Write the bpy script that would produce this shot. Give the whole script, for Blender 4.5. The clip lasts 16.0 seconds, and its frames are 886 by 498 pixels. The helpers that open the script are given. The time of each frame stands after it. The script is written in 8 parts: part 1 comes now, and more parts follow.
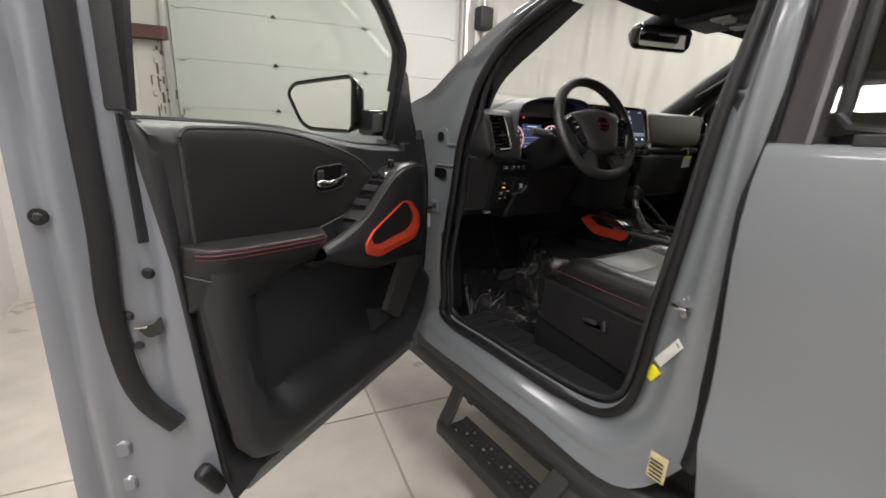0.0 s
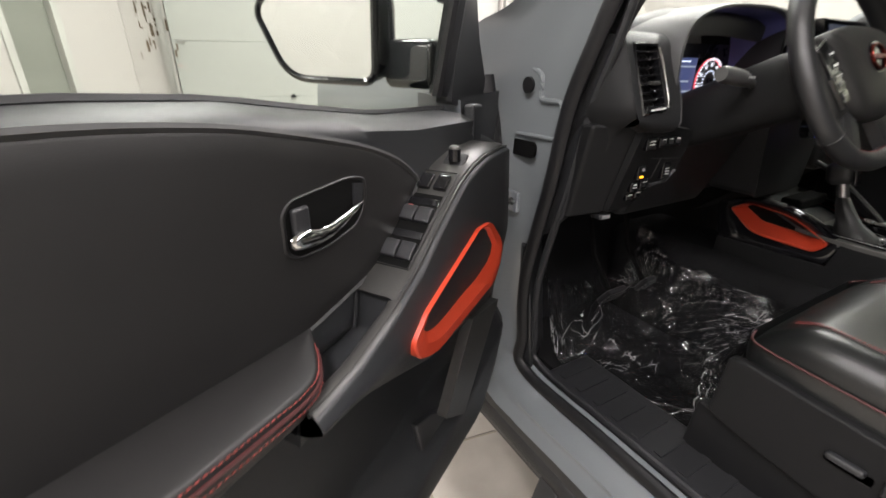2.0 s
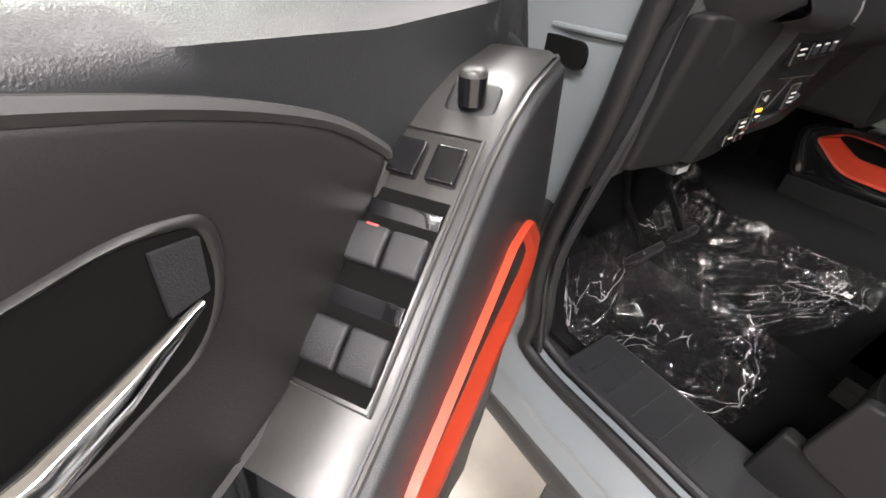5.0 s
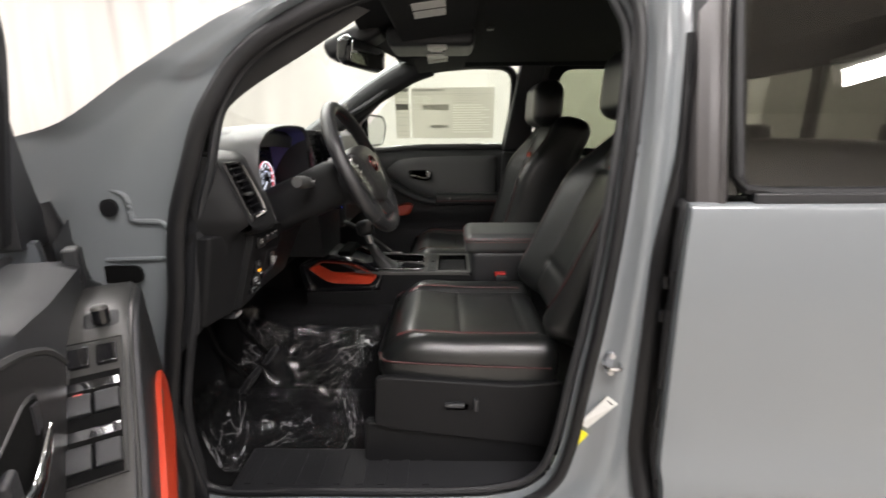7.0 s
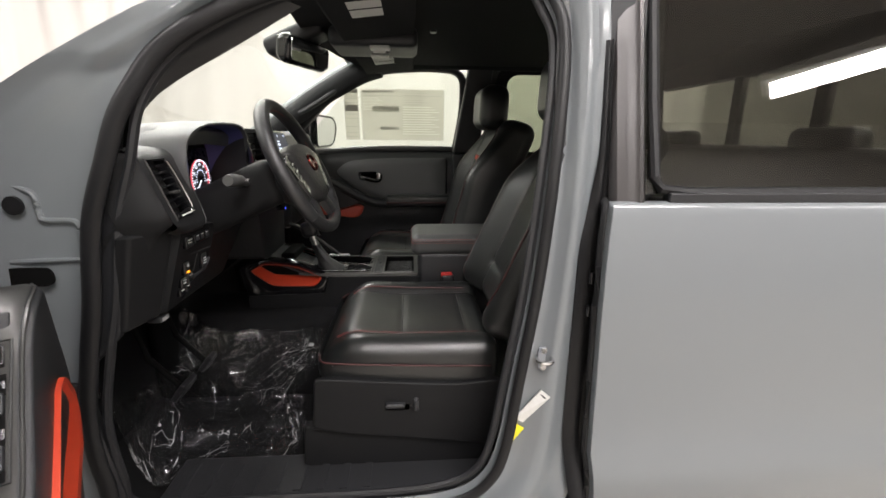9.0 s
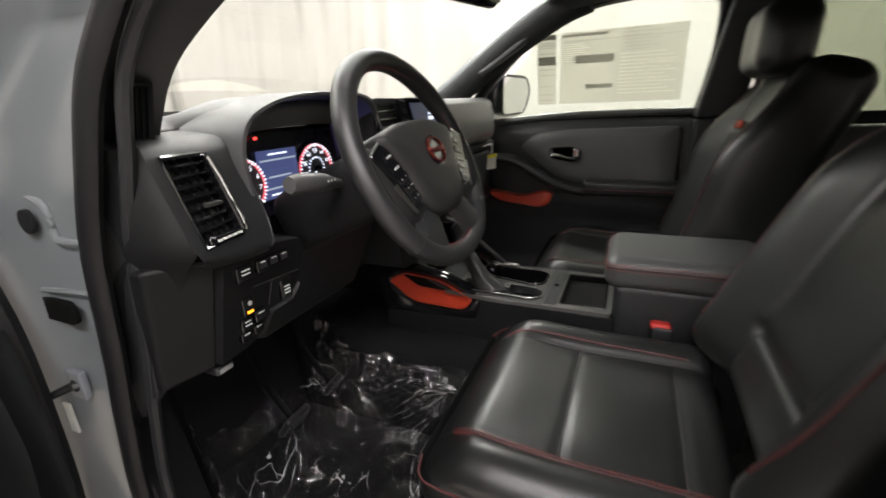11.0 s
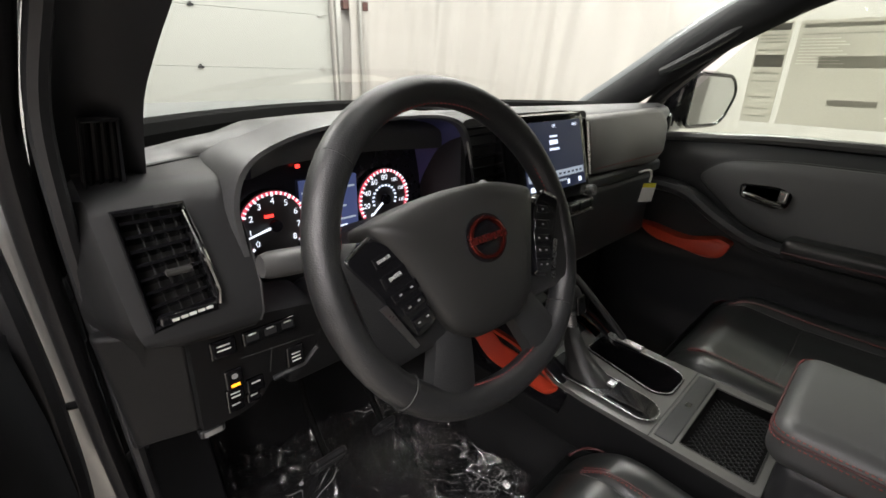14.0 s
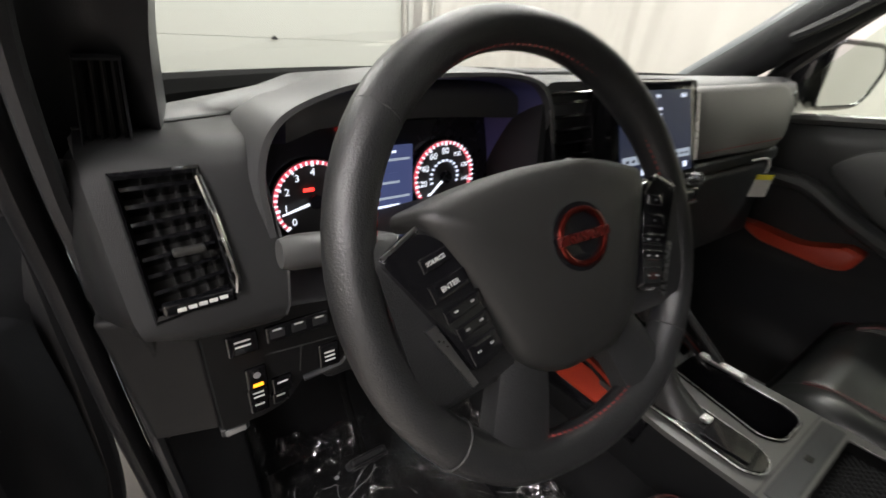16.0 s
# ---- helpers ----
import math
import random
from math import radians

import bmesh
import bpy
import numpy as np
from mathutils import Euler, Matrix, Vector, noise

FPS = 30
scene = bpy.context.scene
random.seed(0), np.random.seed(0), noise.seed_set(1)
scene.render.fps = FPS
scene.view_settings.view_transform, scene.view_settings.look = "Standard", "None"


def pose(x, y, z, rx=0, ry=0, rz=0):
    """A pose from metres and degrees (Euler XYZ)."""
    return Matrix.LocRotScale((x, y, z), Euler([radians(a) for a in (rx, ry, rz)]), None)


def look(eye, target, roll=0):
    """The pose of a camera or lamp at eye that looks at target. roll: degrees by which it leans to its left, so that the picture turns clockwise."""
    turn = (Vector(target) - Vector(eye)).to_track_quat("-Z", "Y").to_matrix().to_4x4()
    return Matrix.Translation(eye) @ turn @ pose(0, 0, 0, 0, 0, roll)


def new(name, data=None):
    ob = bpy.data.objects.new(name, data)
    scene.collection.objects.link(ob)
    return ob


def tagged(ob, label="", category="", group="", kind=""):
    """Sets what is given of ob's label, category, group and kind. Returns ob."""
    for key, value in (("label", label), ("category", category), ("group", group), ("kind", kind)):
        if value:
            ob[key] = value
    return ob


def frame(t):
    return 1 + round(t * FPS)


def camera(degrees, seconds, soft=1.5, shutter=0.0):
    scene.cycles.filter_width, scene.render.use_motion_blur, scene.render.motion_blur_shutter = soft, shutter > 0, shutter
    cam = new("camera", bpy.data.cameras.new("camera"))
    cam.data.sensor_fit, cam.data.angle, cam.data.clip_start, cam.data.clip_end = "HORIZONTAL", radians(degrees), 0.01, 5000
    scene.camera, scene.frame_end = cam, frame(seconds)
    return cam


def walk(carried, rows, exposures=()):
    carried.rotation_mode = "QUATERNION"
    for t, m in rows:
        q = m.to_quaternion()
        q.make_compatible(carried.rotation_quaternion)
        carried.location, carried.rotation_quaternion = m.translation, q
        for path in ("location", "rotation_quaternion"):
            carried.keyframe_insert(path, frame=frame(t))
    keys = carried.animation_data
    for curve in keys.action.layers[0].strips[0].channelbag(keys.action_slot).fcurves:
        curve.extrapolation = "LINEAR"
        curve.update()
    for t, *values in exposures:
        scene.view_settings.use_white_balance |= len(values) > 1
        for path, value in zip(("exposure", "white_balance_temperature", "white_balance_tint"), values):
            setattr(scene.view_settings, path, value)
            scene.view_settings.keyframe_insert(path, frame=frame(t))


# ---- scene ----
cam = camera(91.4, 16.0, 1.6, 0.4)
PATH = [
    (0, (-1.67, -0.995, 1.321), (-0.604, 0.619, 0.812), 2.0),
    (0.5, (-1.62, -0.877, 1.324), (-0.635, 0.779, 0.79), 1.0),
    (1, (-1.519, -0.721, 1.344), (-0.659, 0.988, 0.762), -0.1),
    (1.5, (-1.457, -0.524, 1.349), (-0.599, 1.155, 0.681), -0.2),
    (2, (-1.414, -0.347, 1.358), (-0.496, 1.244, 0.567), 0.6),
    (2.5, (-1.329, -0.19, 1.339), (-0.422, 1.293, 0.351), 1.0),
    (3, (-1.267, -0.101, 1.322), (-0.415, 1.301, 0.178), 3.0),
    (3.2, (-1.257, -0.063, 1.322), (-0.406, 1.262, 0.089), 5.4),
    (5.3, (-1.247, -0.016, 1.317), (-0.311, 1.287, 0.123), 1.4),
    (5.5, (-1.28, -0.034, 1.331), (-0.206, 1.281, 0.273), -0.2),
    (6, (-1.355, -0.132, 1.369), (0.162, 0.948, 0.64), -0.9),
    (6.5, (-1.451, -0.205, 1.421), (0.377, 0.361, 0.837), -0.5),
    (7, (-1.572, -0.23, 1.45), (0.36, -0.196, 0.933), -0.4),
    (7.5, (-1.609, -0.25, 1.455), (0.318, -0.4, 0.943), 1.1),
    (8, (-1.615, -0.258, 1.453), (0.314, -0.422, 0.952), 0.8),
    (8.2, (-1.616, -0.258, 1.452), (0.314, -0.426, 0.955), 0.7),
    (10.3, (-1.279, -0.342, 1.415), (0.621, -0.075, 0.85), -1.9),
    (10.5, (-1.201, -0.336, 1.413), (0.656, 0.11, 0.819), -2.3),
    (11, (-1.057, -0.32, 1.443), (0.676, 0.451, 0.809), -2.5),
    (11.5, (-0.914, -0.328, 1.461), (0.475, 0.925, 0.756), -0.8),
    (12, (-0.816, -0.323, 1.492), (0.34, 1.136, 0.76), 0.1),
    (12.5, (-0.756, -0.3, 1.532), (0.44, 1.127, 0.802), 1.2),
    (13, (-0.735, -0.3, 1.535), (0.516, 1.075, 0.798), 0.8),
    (13.5, (-0.736, -0.301, 1.534), (0.531, 1.053, 0.784), 1.1),
    (14, (-0.736, -0.3, 1.534), (0.549, 1.032, 0.775), 1.5),
    (14.5, (-0.737, -0.299, 1.532), (0.559, 1.02, 0.771), 1.5),
    (15, (-0.741, -0.294, 1.53), (0.549, 1.017, 0.745), 1.8),
    (15.5, (-0.719, -0.258, 1.528), (0.546, 1.066, 0.723), 2.6),
    (16, (-0.667, -0.208, 1.498), (0.395, 1.262, 0.655), 2.2),
]
walk(cam, [(t, look(eye, target, roll)) for t, eye, target, roll in PATH],
     [(0.0, -0.42), (1.5, -0.1), (2.2, 0.38), (3.0, 0.68), (4.4, 1.0), (5.3, 1.4), (5.7, 1.05), (6.1, 0.42), (7.0, 0.22), (8.2, 0.15), (10.3, 0.18), (11.0, 0.26), (11.6, 0.16), (12.5, 0.1), (16.0, 0.1)])

# ---- world and light ----
G = -0.07  # garage floor height; the truck stands along +y, its middle at x = 0
world = bpy.data.worlds.new("world")
scene.world = world
world.use_nodes = True
world.node_tree.nodes["Background"].inputs[0].default_value = (0.80, 0.82, 0.80, 1)
world.node_tree.nodes["Background"].inputs[1].default_value = 0.05


def area_lamp(name, eye, target, sx, sy, power, colour):
    data = bpy.data.lights.new(name, "AREA")
    data.shape, data.size, data.size_y, data.energy, data.color = "RECTANGLE", sx, sy, power, colour
    ob = new(name, data)
    ob.matrix_world = look(eye, target)
    return ob


TUBE = (1.0, 0.945, 0.935)
LAMPS = [(-4.3, -0.6, 0, 100), (-2.4, -1.5, 0, 155), (0.9, 2.2, 0, 105), (-1.1, 2.5, 0, 95), (0.6, -0.8, 0, 80), (2.6, 1.4, 0, 130), (2.6, -1.8, 0, 130),
         (3.2, -5.4, 0, 80), (-3.07, -4.86, 42, 80), (0.6, -4.0, 0, 70)]  # x, y, turn, power
LAMP_Z = 3.55
for lx, ly, turn, power in LAMPS:
    tube_light = area_lamp("tube_light", (lx, ly, 3), (lx, ly, 0), 0.40, 2.3, power, TUBE)
    tube_light.matrix_world = pose(lx, ly, LAMP_Z - 0.03, 0, 0, turn)


# ---- materials ----
def mat(name, colour, rough=0.5, metal=0.0, scale=60.0, vary=0.12, bump=0.0, coat=0.0, coat_rough=0.04, spec=0.5, rough_vary=0.08, big=3.0, dirt=None, bump_scale=None):
    """A surface with fine grain and broad variation in colour, gloss and relief."""
    m = bpy.data.materials.new(name)
    m.use_nodes = True
    n, ln = m.node_tree.nodes, m.node_tree.links
    b = n["Principled BSDF"]
    b.inputs["Metallic"].default_value = metal
    b.inputs["Specular IOR Level"].default_value = spec
    b.inputs["Coat Weight"].default_value = coat
    b.inputs["Coat Roughness"].default_value = coat_rough
    tc = n.new("ShaderNodeTexCoord")
    fine, broad = n.new("ShaderNodeTexNoise"), n.new("ShaderNodeTexNoise")
    fine.inputs["Scale"].default_value, fine.inputs["Detail"].default_value = scale, 4
    broad.inputs["Scale"].default_value, broad.inputs["Detail"].default_value = big, 3
    ln.new(tc.outputs["Object"], fine.inputs["Vector"])
    ln.new(tc.outputs["Object"], broad.inputs["Vector"])
    add = n.new("ShaderNodeMath")
    add.operation = "ADD"
    ln.new(fine.outputs["Fac"], add.inputs[0])
    ln.new(broad.outputs["Fac"], add.inputs[1])
    ramp = n.new("ShaderNodeValToRGB")
    lo = [c * (1 - vary) for c in colour[:3]]
    hi = [min(1, c * (1 + vary)) for c in colour[:3]]
    if dirt:
        lo = dirt
    ramp.color_ramp.elements[0].position, ramp.color_ramp.elements[1].position = 0.35, 0.65
    ramp.color_ramp.elements[0].color, ramp.color_ramp.elements[1].color = (*lo, 1), (*hi, 1)
    half = n.new("ShaderNodeMath")
    half.operation, half.inputs[1].default_value = "MULTIPLY", 0.5
    ln.new(add.outputs[0], half.inputs[0])
    ln.new(half.outputs[0], ramp.inputs["Fac"])
    ln.new(ramp.outputs["Color"], b.inputs["Base Color"])
    mr = n.new("ShaderNodeMapRange")
    mr.inputs["To Min"].default_value, mr.inputs["To Max"].default_value = max(0.02, rough - rough_vary), min(1, rough + rough_vary)
    mr.inputs["From Min"].default_value, mr.inputs["From Max"].default_value = 0.3, 0.7
    ln.new(half.outputs[0], mr.inputs["Value"])
    ln.new(mr.outputs["Result"], b.inputs["Roughness"])
    if bump:
        bp = n.new("ShaderNodeBump")
        bp.inputs["Strength"].default_value, bp.inputs["Distance"].default_value = bump, 0.002
        if bump_scale:
            fb = n.new("ShaderNodeTexNoise")
            fb.inputs["Scale"].default_value, fb.inputs["Detail"].default_value = bump_scale, 2
            ln.new(tc.outputs["Object"], fb.inputs["Vector"])
            ln.new(fb.outputs["Fac"], bp.inputs["Height"])
        else:
            ln.new(fine.outputs["Fac"], bp.inputs["Height"])
        ln.new(bp.outputs["Normal"], b.inputs["Normal"])
    return m


def glow(name, colour, strength):
    m = bpy.data.materials.new(name)
    m.use_nodes = True
    b = m.node_tree.nodes["Principled BSDF"]
    b.inputs["Base Color"].default_value = (*[c * 0.3 for c in colour], 1)
    b.inputs["Emission Color"].default_value = (*colour, 1)
    b.inputs["Emission Strength"].default_value = strength
    b.inputs["Roughness"].default_value = 0.4
    return m


def sheen(n, ln, low, high):
    """Share of gloss: low when seen square on, rising at a slant."""
    lw, pw, mr = n.new("ShaderNodeLayerWeight"), n.new("ShaderNodeMath"), n.new("ShaderNodeMapRange")
    lw.inputs["Blend"].default_value = 0.5
    pw.operation, pw.inputs[1].default_value = "POWER", 4.0
    mr.inputs["To Min"].default_value, mr.inputs["To Max"].default_value = low, high
    ln.new(lw.outputs["Facing"], pw.inputs[0])
    ln.new(pw.outputs[0], mr.inputs["Value"])
    return lw, mr.outputs["Result"]


def pane_mat(name, tint, gloss=0.03, low=0.045):
    """Thin glass: clear by its tint, with a mirror-like sheen that grows at a slant."""
    m = bpy.data.materials.new(name)
    m.use_nodes = True
    n, ln = m.node_tree.nodes, m.node_tree.links
    n.remove(n["Principled BSDF"])
    t, g, mix = n.new("ShaderNodeBsdfTransparent"), n.new("ShaderNodeBsdfGlossy"), n.new("ShaderNodeMixShader")
    t.inputs[0].default_value = (*tint, 1)
    g.inputs["Roughness"].default_value = gloss
    _, fac = sheen(n, ln, low, 0.85)
    ln.new(fac, mix.inputs[0])
    ln.new(t.outputs[0], mix.inputs[1])
    ln.new(g.outputs[0], mix.inputs[2])
    ln.new(mix.outputs[0], n["Material Output"].inputs["Surface"])
    return m


PAINT = mat("grey_paint", (0.158, 0.172, 0.182), 0.34, 0.0, 900, 0.03, coat=0.6, coat_rough=0.09, rough_vary=0.03, big=1.2)
PAINT_IN = mat("grey_paint_inner", (0.158, 0.171, 0.190), 0.34, 0.0, 500, 0.04, 0.03, coat=1.0, rough_vary=0.05, big=2.0, bump_scale=60)
PLASTIC = mat("black_grained_plastic", (0.0155, 0.016, 0.0178), 0.46, 0, 900, 0.08, 0.28, rough_vary=0.05, bump_scale=1400)
PLASTIC_SOFT = mat("charcoal_soft_trim", (0.0205, 0.0215, 0.0235), 0.42, 0, 700, 0.06, 0.22, rough_vary=0.06, bump_scale=1100)
DASH = mat("dark_grey_dash_skin", (0.050, 0.0505, 0.0525), 0.46, 0, 700, 0.08, 0.25, spec=1.0, rough_vary=0.04, bump_scale=1100)
SATIN = mat("satin_grey_switch_panel", (0.050, 0.049, 0.047), 0.36, 0.35, 300, 0.10, rough_vary=0.05)
LEATHER = mat("black_leather", (0.0085, 0.0095, 0.0095), 0.40, 0, 900, 0.05, 0.08, coat=0.45, coat_rough=0.30, spec=0.6, rough_vary=0.06, bump_scale=900, big=6)
LEATHER_RIM = mat("black_leather_rim", (0.015, 0.0154, 0.0162), 0.40, 0, 300, 0.12, 0.25, spec=0.65, rough_vary=0.06, bump_scale=700)
CLOTH_BLACK = mat("black_headliner", (0.012, 0.012, 0.013), 0.9, 0, 600, 0.2, 0.3, spec=0.2)
CARPET = mat("black_carpet", (0.013, 0.013, 0.0138), 0.95, 0, 900, 0.3, 0.8, spec=0.1)
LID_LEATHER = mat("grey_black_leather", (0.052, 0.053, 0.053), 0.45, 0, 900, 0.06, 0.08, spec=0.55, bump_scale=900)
DOOR_LEATHER = mat("matt_black_leather", (0.0125, 0.0120, 0.0120), 0.48, 0, 900, 0.06, 0.08, spec=0.45, bump_scale=900)
PIANO = mat("gloss_black", (0.006, 0.006, 0.007), 0.10, 0, 200, 0.1, coat=0.6, rough_vary=0.04)
# darkened copy of the grained plastic, for parts that stand in shade
PLASTIC_DARK = mat("shaded_black_plastic", (0.0065, 0.0067, 0.0074), 0.58, 0, 900, 0.08, 0.28, spec=0.28, bump_scale=1400)
PILLAR_SKIN = mat("matt_black_pillar_skin", (0.017, 0.0175, 0.019), 0.72, 0, 700, 0.08, 0.2, spec=0.35, bump_scale=1100)
RUBBER = mat("black_rubber", (0.008, 0.008, 0.009), 0.50, 0, 300, 0.15, 0.12, spec=0.35, rough_vary=0.08)
CHROME = mat("chrome", (0.72, 0.72, 0.72), 0.10, 1.0, 200, 0.05, rough_vary=0.05)
SATIN_METAL = mat("satin_metal", (0.50, 0.50, 0.50), 0.28, 1.0, 400, 0.06, rough_vary=0.06)
RED = mat("orange_red_trim", (0.47, 0.045, 0.018), 0.42, 0, 300, 0.06, 0.1, rough_vary=0.05)
THREAD = mat("red_thread", (0.24, 0.045, 0.040), 0.7, 0, 900, 0.2)
PIPING = mat("dark_red_piping", (0.05, 0.012, 0.012), 0.55, 0, 400, 0.2)
STEP_BLACK = mat("textured_black_steel", (0.016, 0.016, 0.016), 0.55, 0, 500, 0.25, 0.5, bump_scale=500)
WHITE_PLASTIC = mat("white_print", (0.62, 0.62, 0.60), 0.6, 0, 200, 0.05)
PAPER = mat("white_paper_label", (0.68, 0.68, 0.65), 0.6, 0, 90, 0.06)
# black insert leather made paler, with the passenger side's light in its colour
TRIM_PALE = mat("lit_insert_leather", (0.088, 0.089, 0.091), 0.42, 0, 700, 0.05, 0.2, bump_scale=1100)
YELLOW = mat("yellow_label", (0.75, 0.68, 0.02), 0.55, 0, 90, 0.06)
INK = mat("grey_print", (0.25, 0.25, 0.25), 0.7, 0, 90, 0.1)
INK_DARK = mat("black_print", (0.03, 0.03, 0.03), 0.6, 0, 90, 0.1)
RED_PRINT = mat("red_print", (0.55, 0.10, 0.09), 0.6, 0, 90, 0.1)
BUCKLE_RED = mat("red_buckle_plastic", (0.60, 0.035, 0.03), 0.45, 0, 200, 0.06)
CONCRETE = mat("polished_concrete", (0.42, 0.392, 0.35), 0.34, 0, 5, 0.12, 0.03, rough_vary=0.12, big=0.7, dirt=(0.32, 0.297, 0.262))
WALL = mat("cream_wall_paint", (0.45, 0.432, 0.408), 0.75, 0, 30, 0.05, 0.15, big=0.8)
GDOOR = mat("white_steel_door_skin", (0.37, 0.38, 0.355), 0.55, 0, 40, 0.04, 0.06, big=0.7)
CURTAIN = mat("cream_backdrop_cloth", (0.42, 0.404, 0.380), 0.85, 0, 260, 0.05, 0.2, big=0.9, spec=0.2)
CEILING = mat("grey_ceiling", (0.34, 0.33, 0.31), 0.85, 0, 20, 0.12, 0.1, big=0.7)
RUST = mat("rust_brown_steel", (0.075, 0.030, 0.024), 0.7, 0, 40, 0.35, 0.3, big=5)
DOOR_GREY = mat("grey_door_paint", (0.20, 0.21, 0.18), 0.5, 0, 60, 0.06)
STEEL = mat("galvanised_steel", (0.42, 0.42, 0.40), 0.4, 0.9, 80, 0.1)
GLASS = pane_mat("clear_glass", (0.93, 0.96, 0.93))
TINT = pane_mat("dark_tinted_glass", (0.58, 0.57, 0.54), 0.012, 0.12)
TINT_GREEN = pane_mat("green_tinted_glass", (0.52, 0.56, 0.475))
GLASS_GREEN = pane_mat("greenish_glass", (0.88, 0.92, 0.875))
MIRROR = mat("mirror", (0.86, 0.87, 0.87), 0.03, 1.0, 50, 0.01, rough_vary=0.01)
CLUSTER_BACK = mat("smoked_cluster_lens", (0.010, 0.010, 0.016), 0.25, 0, 100, 0.1)
SCREEN_OFF = glow("screen_navy", (0.010, 0.014, 0.035), 1.0)
SCREEN_TEXT = glow("screen_white", (0.75, 0.82, 1.0), 1.3)
SCREEN_BLUE = glow("screen_blue", (0.07, 0.09, 0.22), 0.7)
# near-black without gloss; also puts shade into recess floors and the console body
WELL = mat("unlit_black", (0.004, 0.004, 0.004), 0.9, 0, 300, 0.1, spec=0.1)
SCREEN_PALE = glow("screen_pale_bar", (0.40, 0.46, 0.55), 0.8)
GAUGE_WHITE = glow("gauge_white", (0.85, 0.90, 1.0), 1.3)
GAUGE_RED = glow("gauge_red", (0.80, 0.10, 0.14), 1.0)
LAMP_RED = glow("lamp_red", (1.0, 0.04, 0.03), 3.0)
LAMP_AMBER = glow("lamp_amber", (1.0, 0.36, 0.02), 2.2)
LAMP_BLUE = glow("lamp_blue", (0.06, 0.10, 1.0), 3.0)
TUBE_GLOW = glow("tube_diffuser", (1.0, 0.97, 0.95), 9.0)


def film_mat():
    """Crinkled clear film: sharp folds that catch the light, with glints painted pale; clear between them."""
    m = bpy.data.materials.new("clear_plastic_film")
    m.use_nodes = True
    n, ln = m.node_tree.nodes, m.node_tree.links
    n.remove(n["Principled BSDF"])
    t, g, mix = n.new("ShaderNodeBsdfTransparent"), n.new("ShaderNodeBsdfGlossy"), n.new("ShaderNodeMixShader")
    t.inputs[0].default_value = (0.88, 0.88, 0.88, 1)
    g.inputs["Roughness"].default_value = 0.06
    lw, fac = sheen(n, ln, 0.15, 0.95)
    tc, bp = n.new("ShaderNodeTexCoord"), n.new("ShaderNodeBump")
    warp, ridge, fine = n.new("ShaderNodeTexNoise"), n.new("ShaderNodeTexVoronoi"), n.new("ShaderNodeTexNoise")
    warp.inputs["Scale"].default_value, warp.inputs["Detail"].default_value = 5, 3
    ridge.feature = "DISTANCE_TO_EDGE"
    ridge.inputs["Scale"].default_value = 13
    fine.inputs["Scale"].default_value, fine.inputs["Detail"].default_value, fine.inputs["Distortion"].default_value = 30, 3, 2.0
    ad, mul, tot = n.new("ShaderNodeVectorMath"), n.new("ShaderNodeVectorMath"), n.new("ShaderNodeMath")
    ad.operation, mul.operation, mul.inputs[1].default_value = "ADD", "MULTIPLY", (0.30, 0.30, 0.30)
    tot.operation = "ADD"
    ln.new(tc.outputs["Object"], warp.inputs["Vector"])
    ln.new(warp.outputs["Color"], mul.inputs[0])
    stretch = n.new("ShaderNodeVectorMath")
    stretch.operation, stretch.inputs[1].default_value = "MULTIPLY", (0.55, 1.5, 1.0)
    ln.new(tc.outputs["Object"], stretch.inputs[0])
    ln.new(stretch.outputs[0], ad.inputs[0])
    ln.new(mul.outputs[0], ad.inputs[1])
    ln.new(ad.outputs[0], ridge.inputs["Vector"])
    ln.new(tc.outputs["Object"], fine.inputs["Vector"])
    ln.new(ridge.outputs["Distance"], tot.inputs[0])
    ln.new(fine.outputs["Fac"], tot.inputs[1])
    bp.inputs["Strength"].default_value, bp.inputs["Distance"].default_value = 0.8, 0.006
    ln.new(tot.outputs[0], bp.inputs["Height"])
    ln.new(bp.outputs["Normal"], g.inputs["Normal"])
    ln.new(bp.outputs["Normal"], lw.inputs["Normal"])
    ln.new(fac, mix.inputs[0])
    ln.new(t.outputs[0], mix.inputs[1])
    ln.new(g.outputs[0], mix.inputs[2])
    # glints along the sharp folds, painted pale in patches
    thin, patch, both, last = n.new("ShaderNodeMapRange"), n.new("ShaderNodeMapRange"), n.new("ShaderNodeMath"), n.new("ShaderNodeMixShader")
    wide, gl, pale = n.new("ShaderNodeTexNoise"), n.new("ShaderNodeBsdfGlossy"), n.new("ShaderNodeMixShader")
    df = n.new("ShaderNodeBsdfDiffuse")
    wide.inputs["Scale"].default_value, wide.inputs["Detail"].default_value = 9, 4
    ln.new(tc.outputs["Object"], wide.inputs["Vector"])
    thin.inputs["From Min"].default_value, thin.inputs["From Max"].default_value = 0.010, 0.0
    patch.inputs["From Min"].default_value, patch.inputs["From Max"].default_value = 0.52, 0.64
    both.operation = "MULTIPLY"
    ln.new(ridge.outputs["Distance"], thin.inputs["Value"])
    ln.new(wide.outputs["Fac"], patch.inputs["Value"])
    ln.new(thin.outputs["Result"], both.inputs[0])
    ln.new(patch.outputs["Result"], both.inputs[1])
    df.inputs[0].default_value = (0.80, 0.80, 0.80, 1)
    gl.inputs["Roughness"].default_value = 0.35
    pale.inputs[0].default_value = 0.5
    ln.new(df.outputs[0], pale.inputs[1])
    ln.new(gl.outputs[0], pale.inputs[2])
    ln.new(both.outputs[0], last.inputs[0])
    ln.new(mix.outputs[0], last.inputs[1])
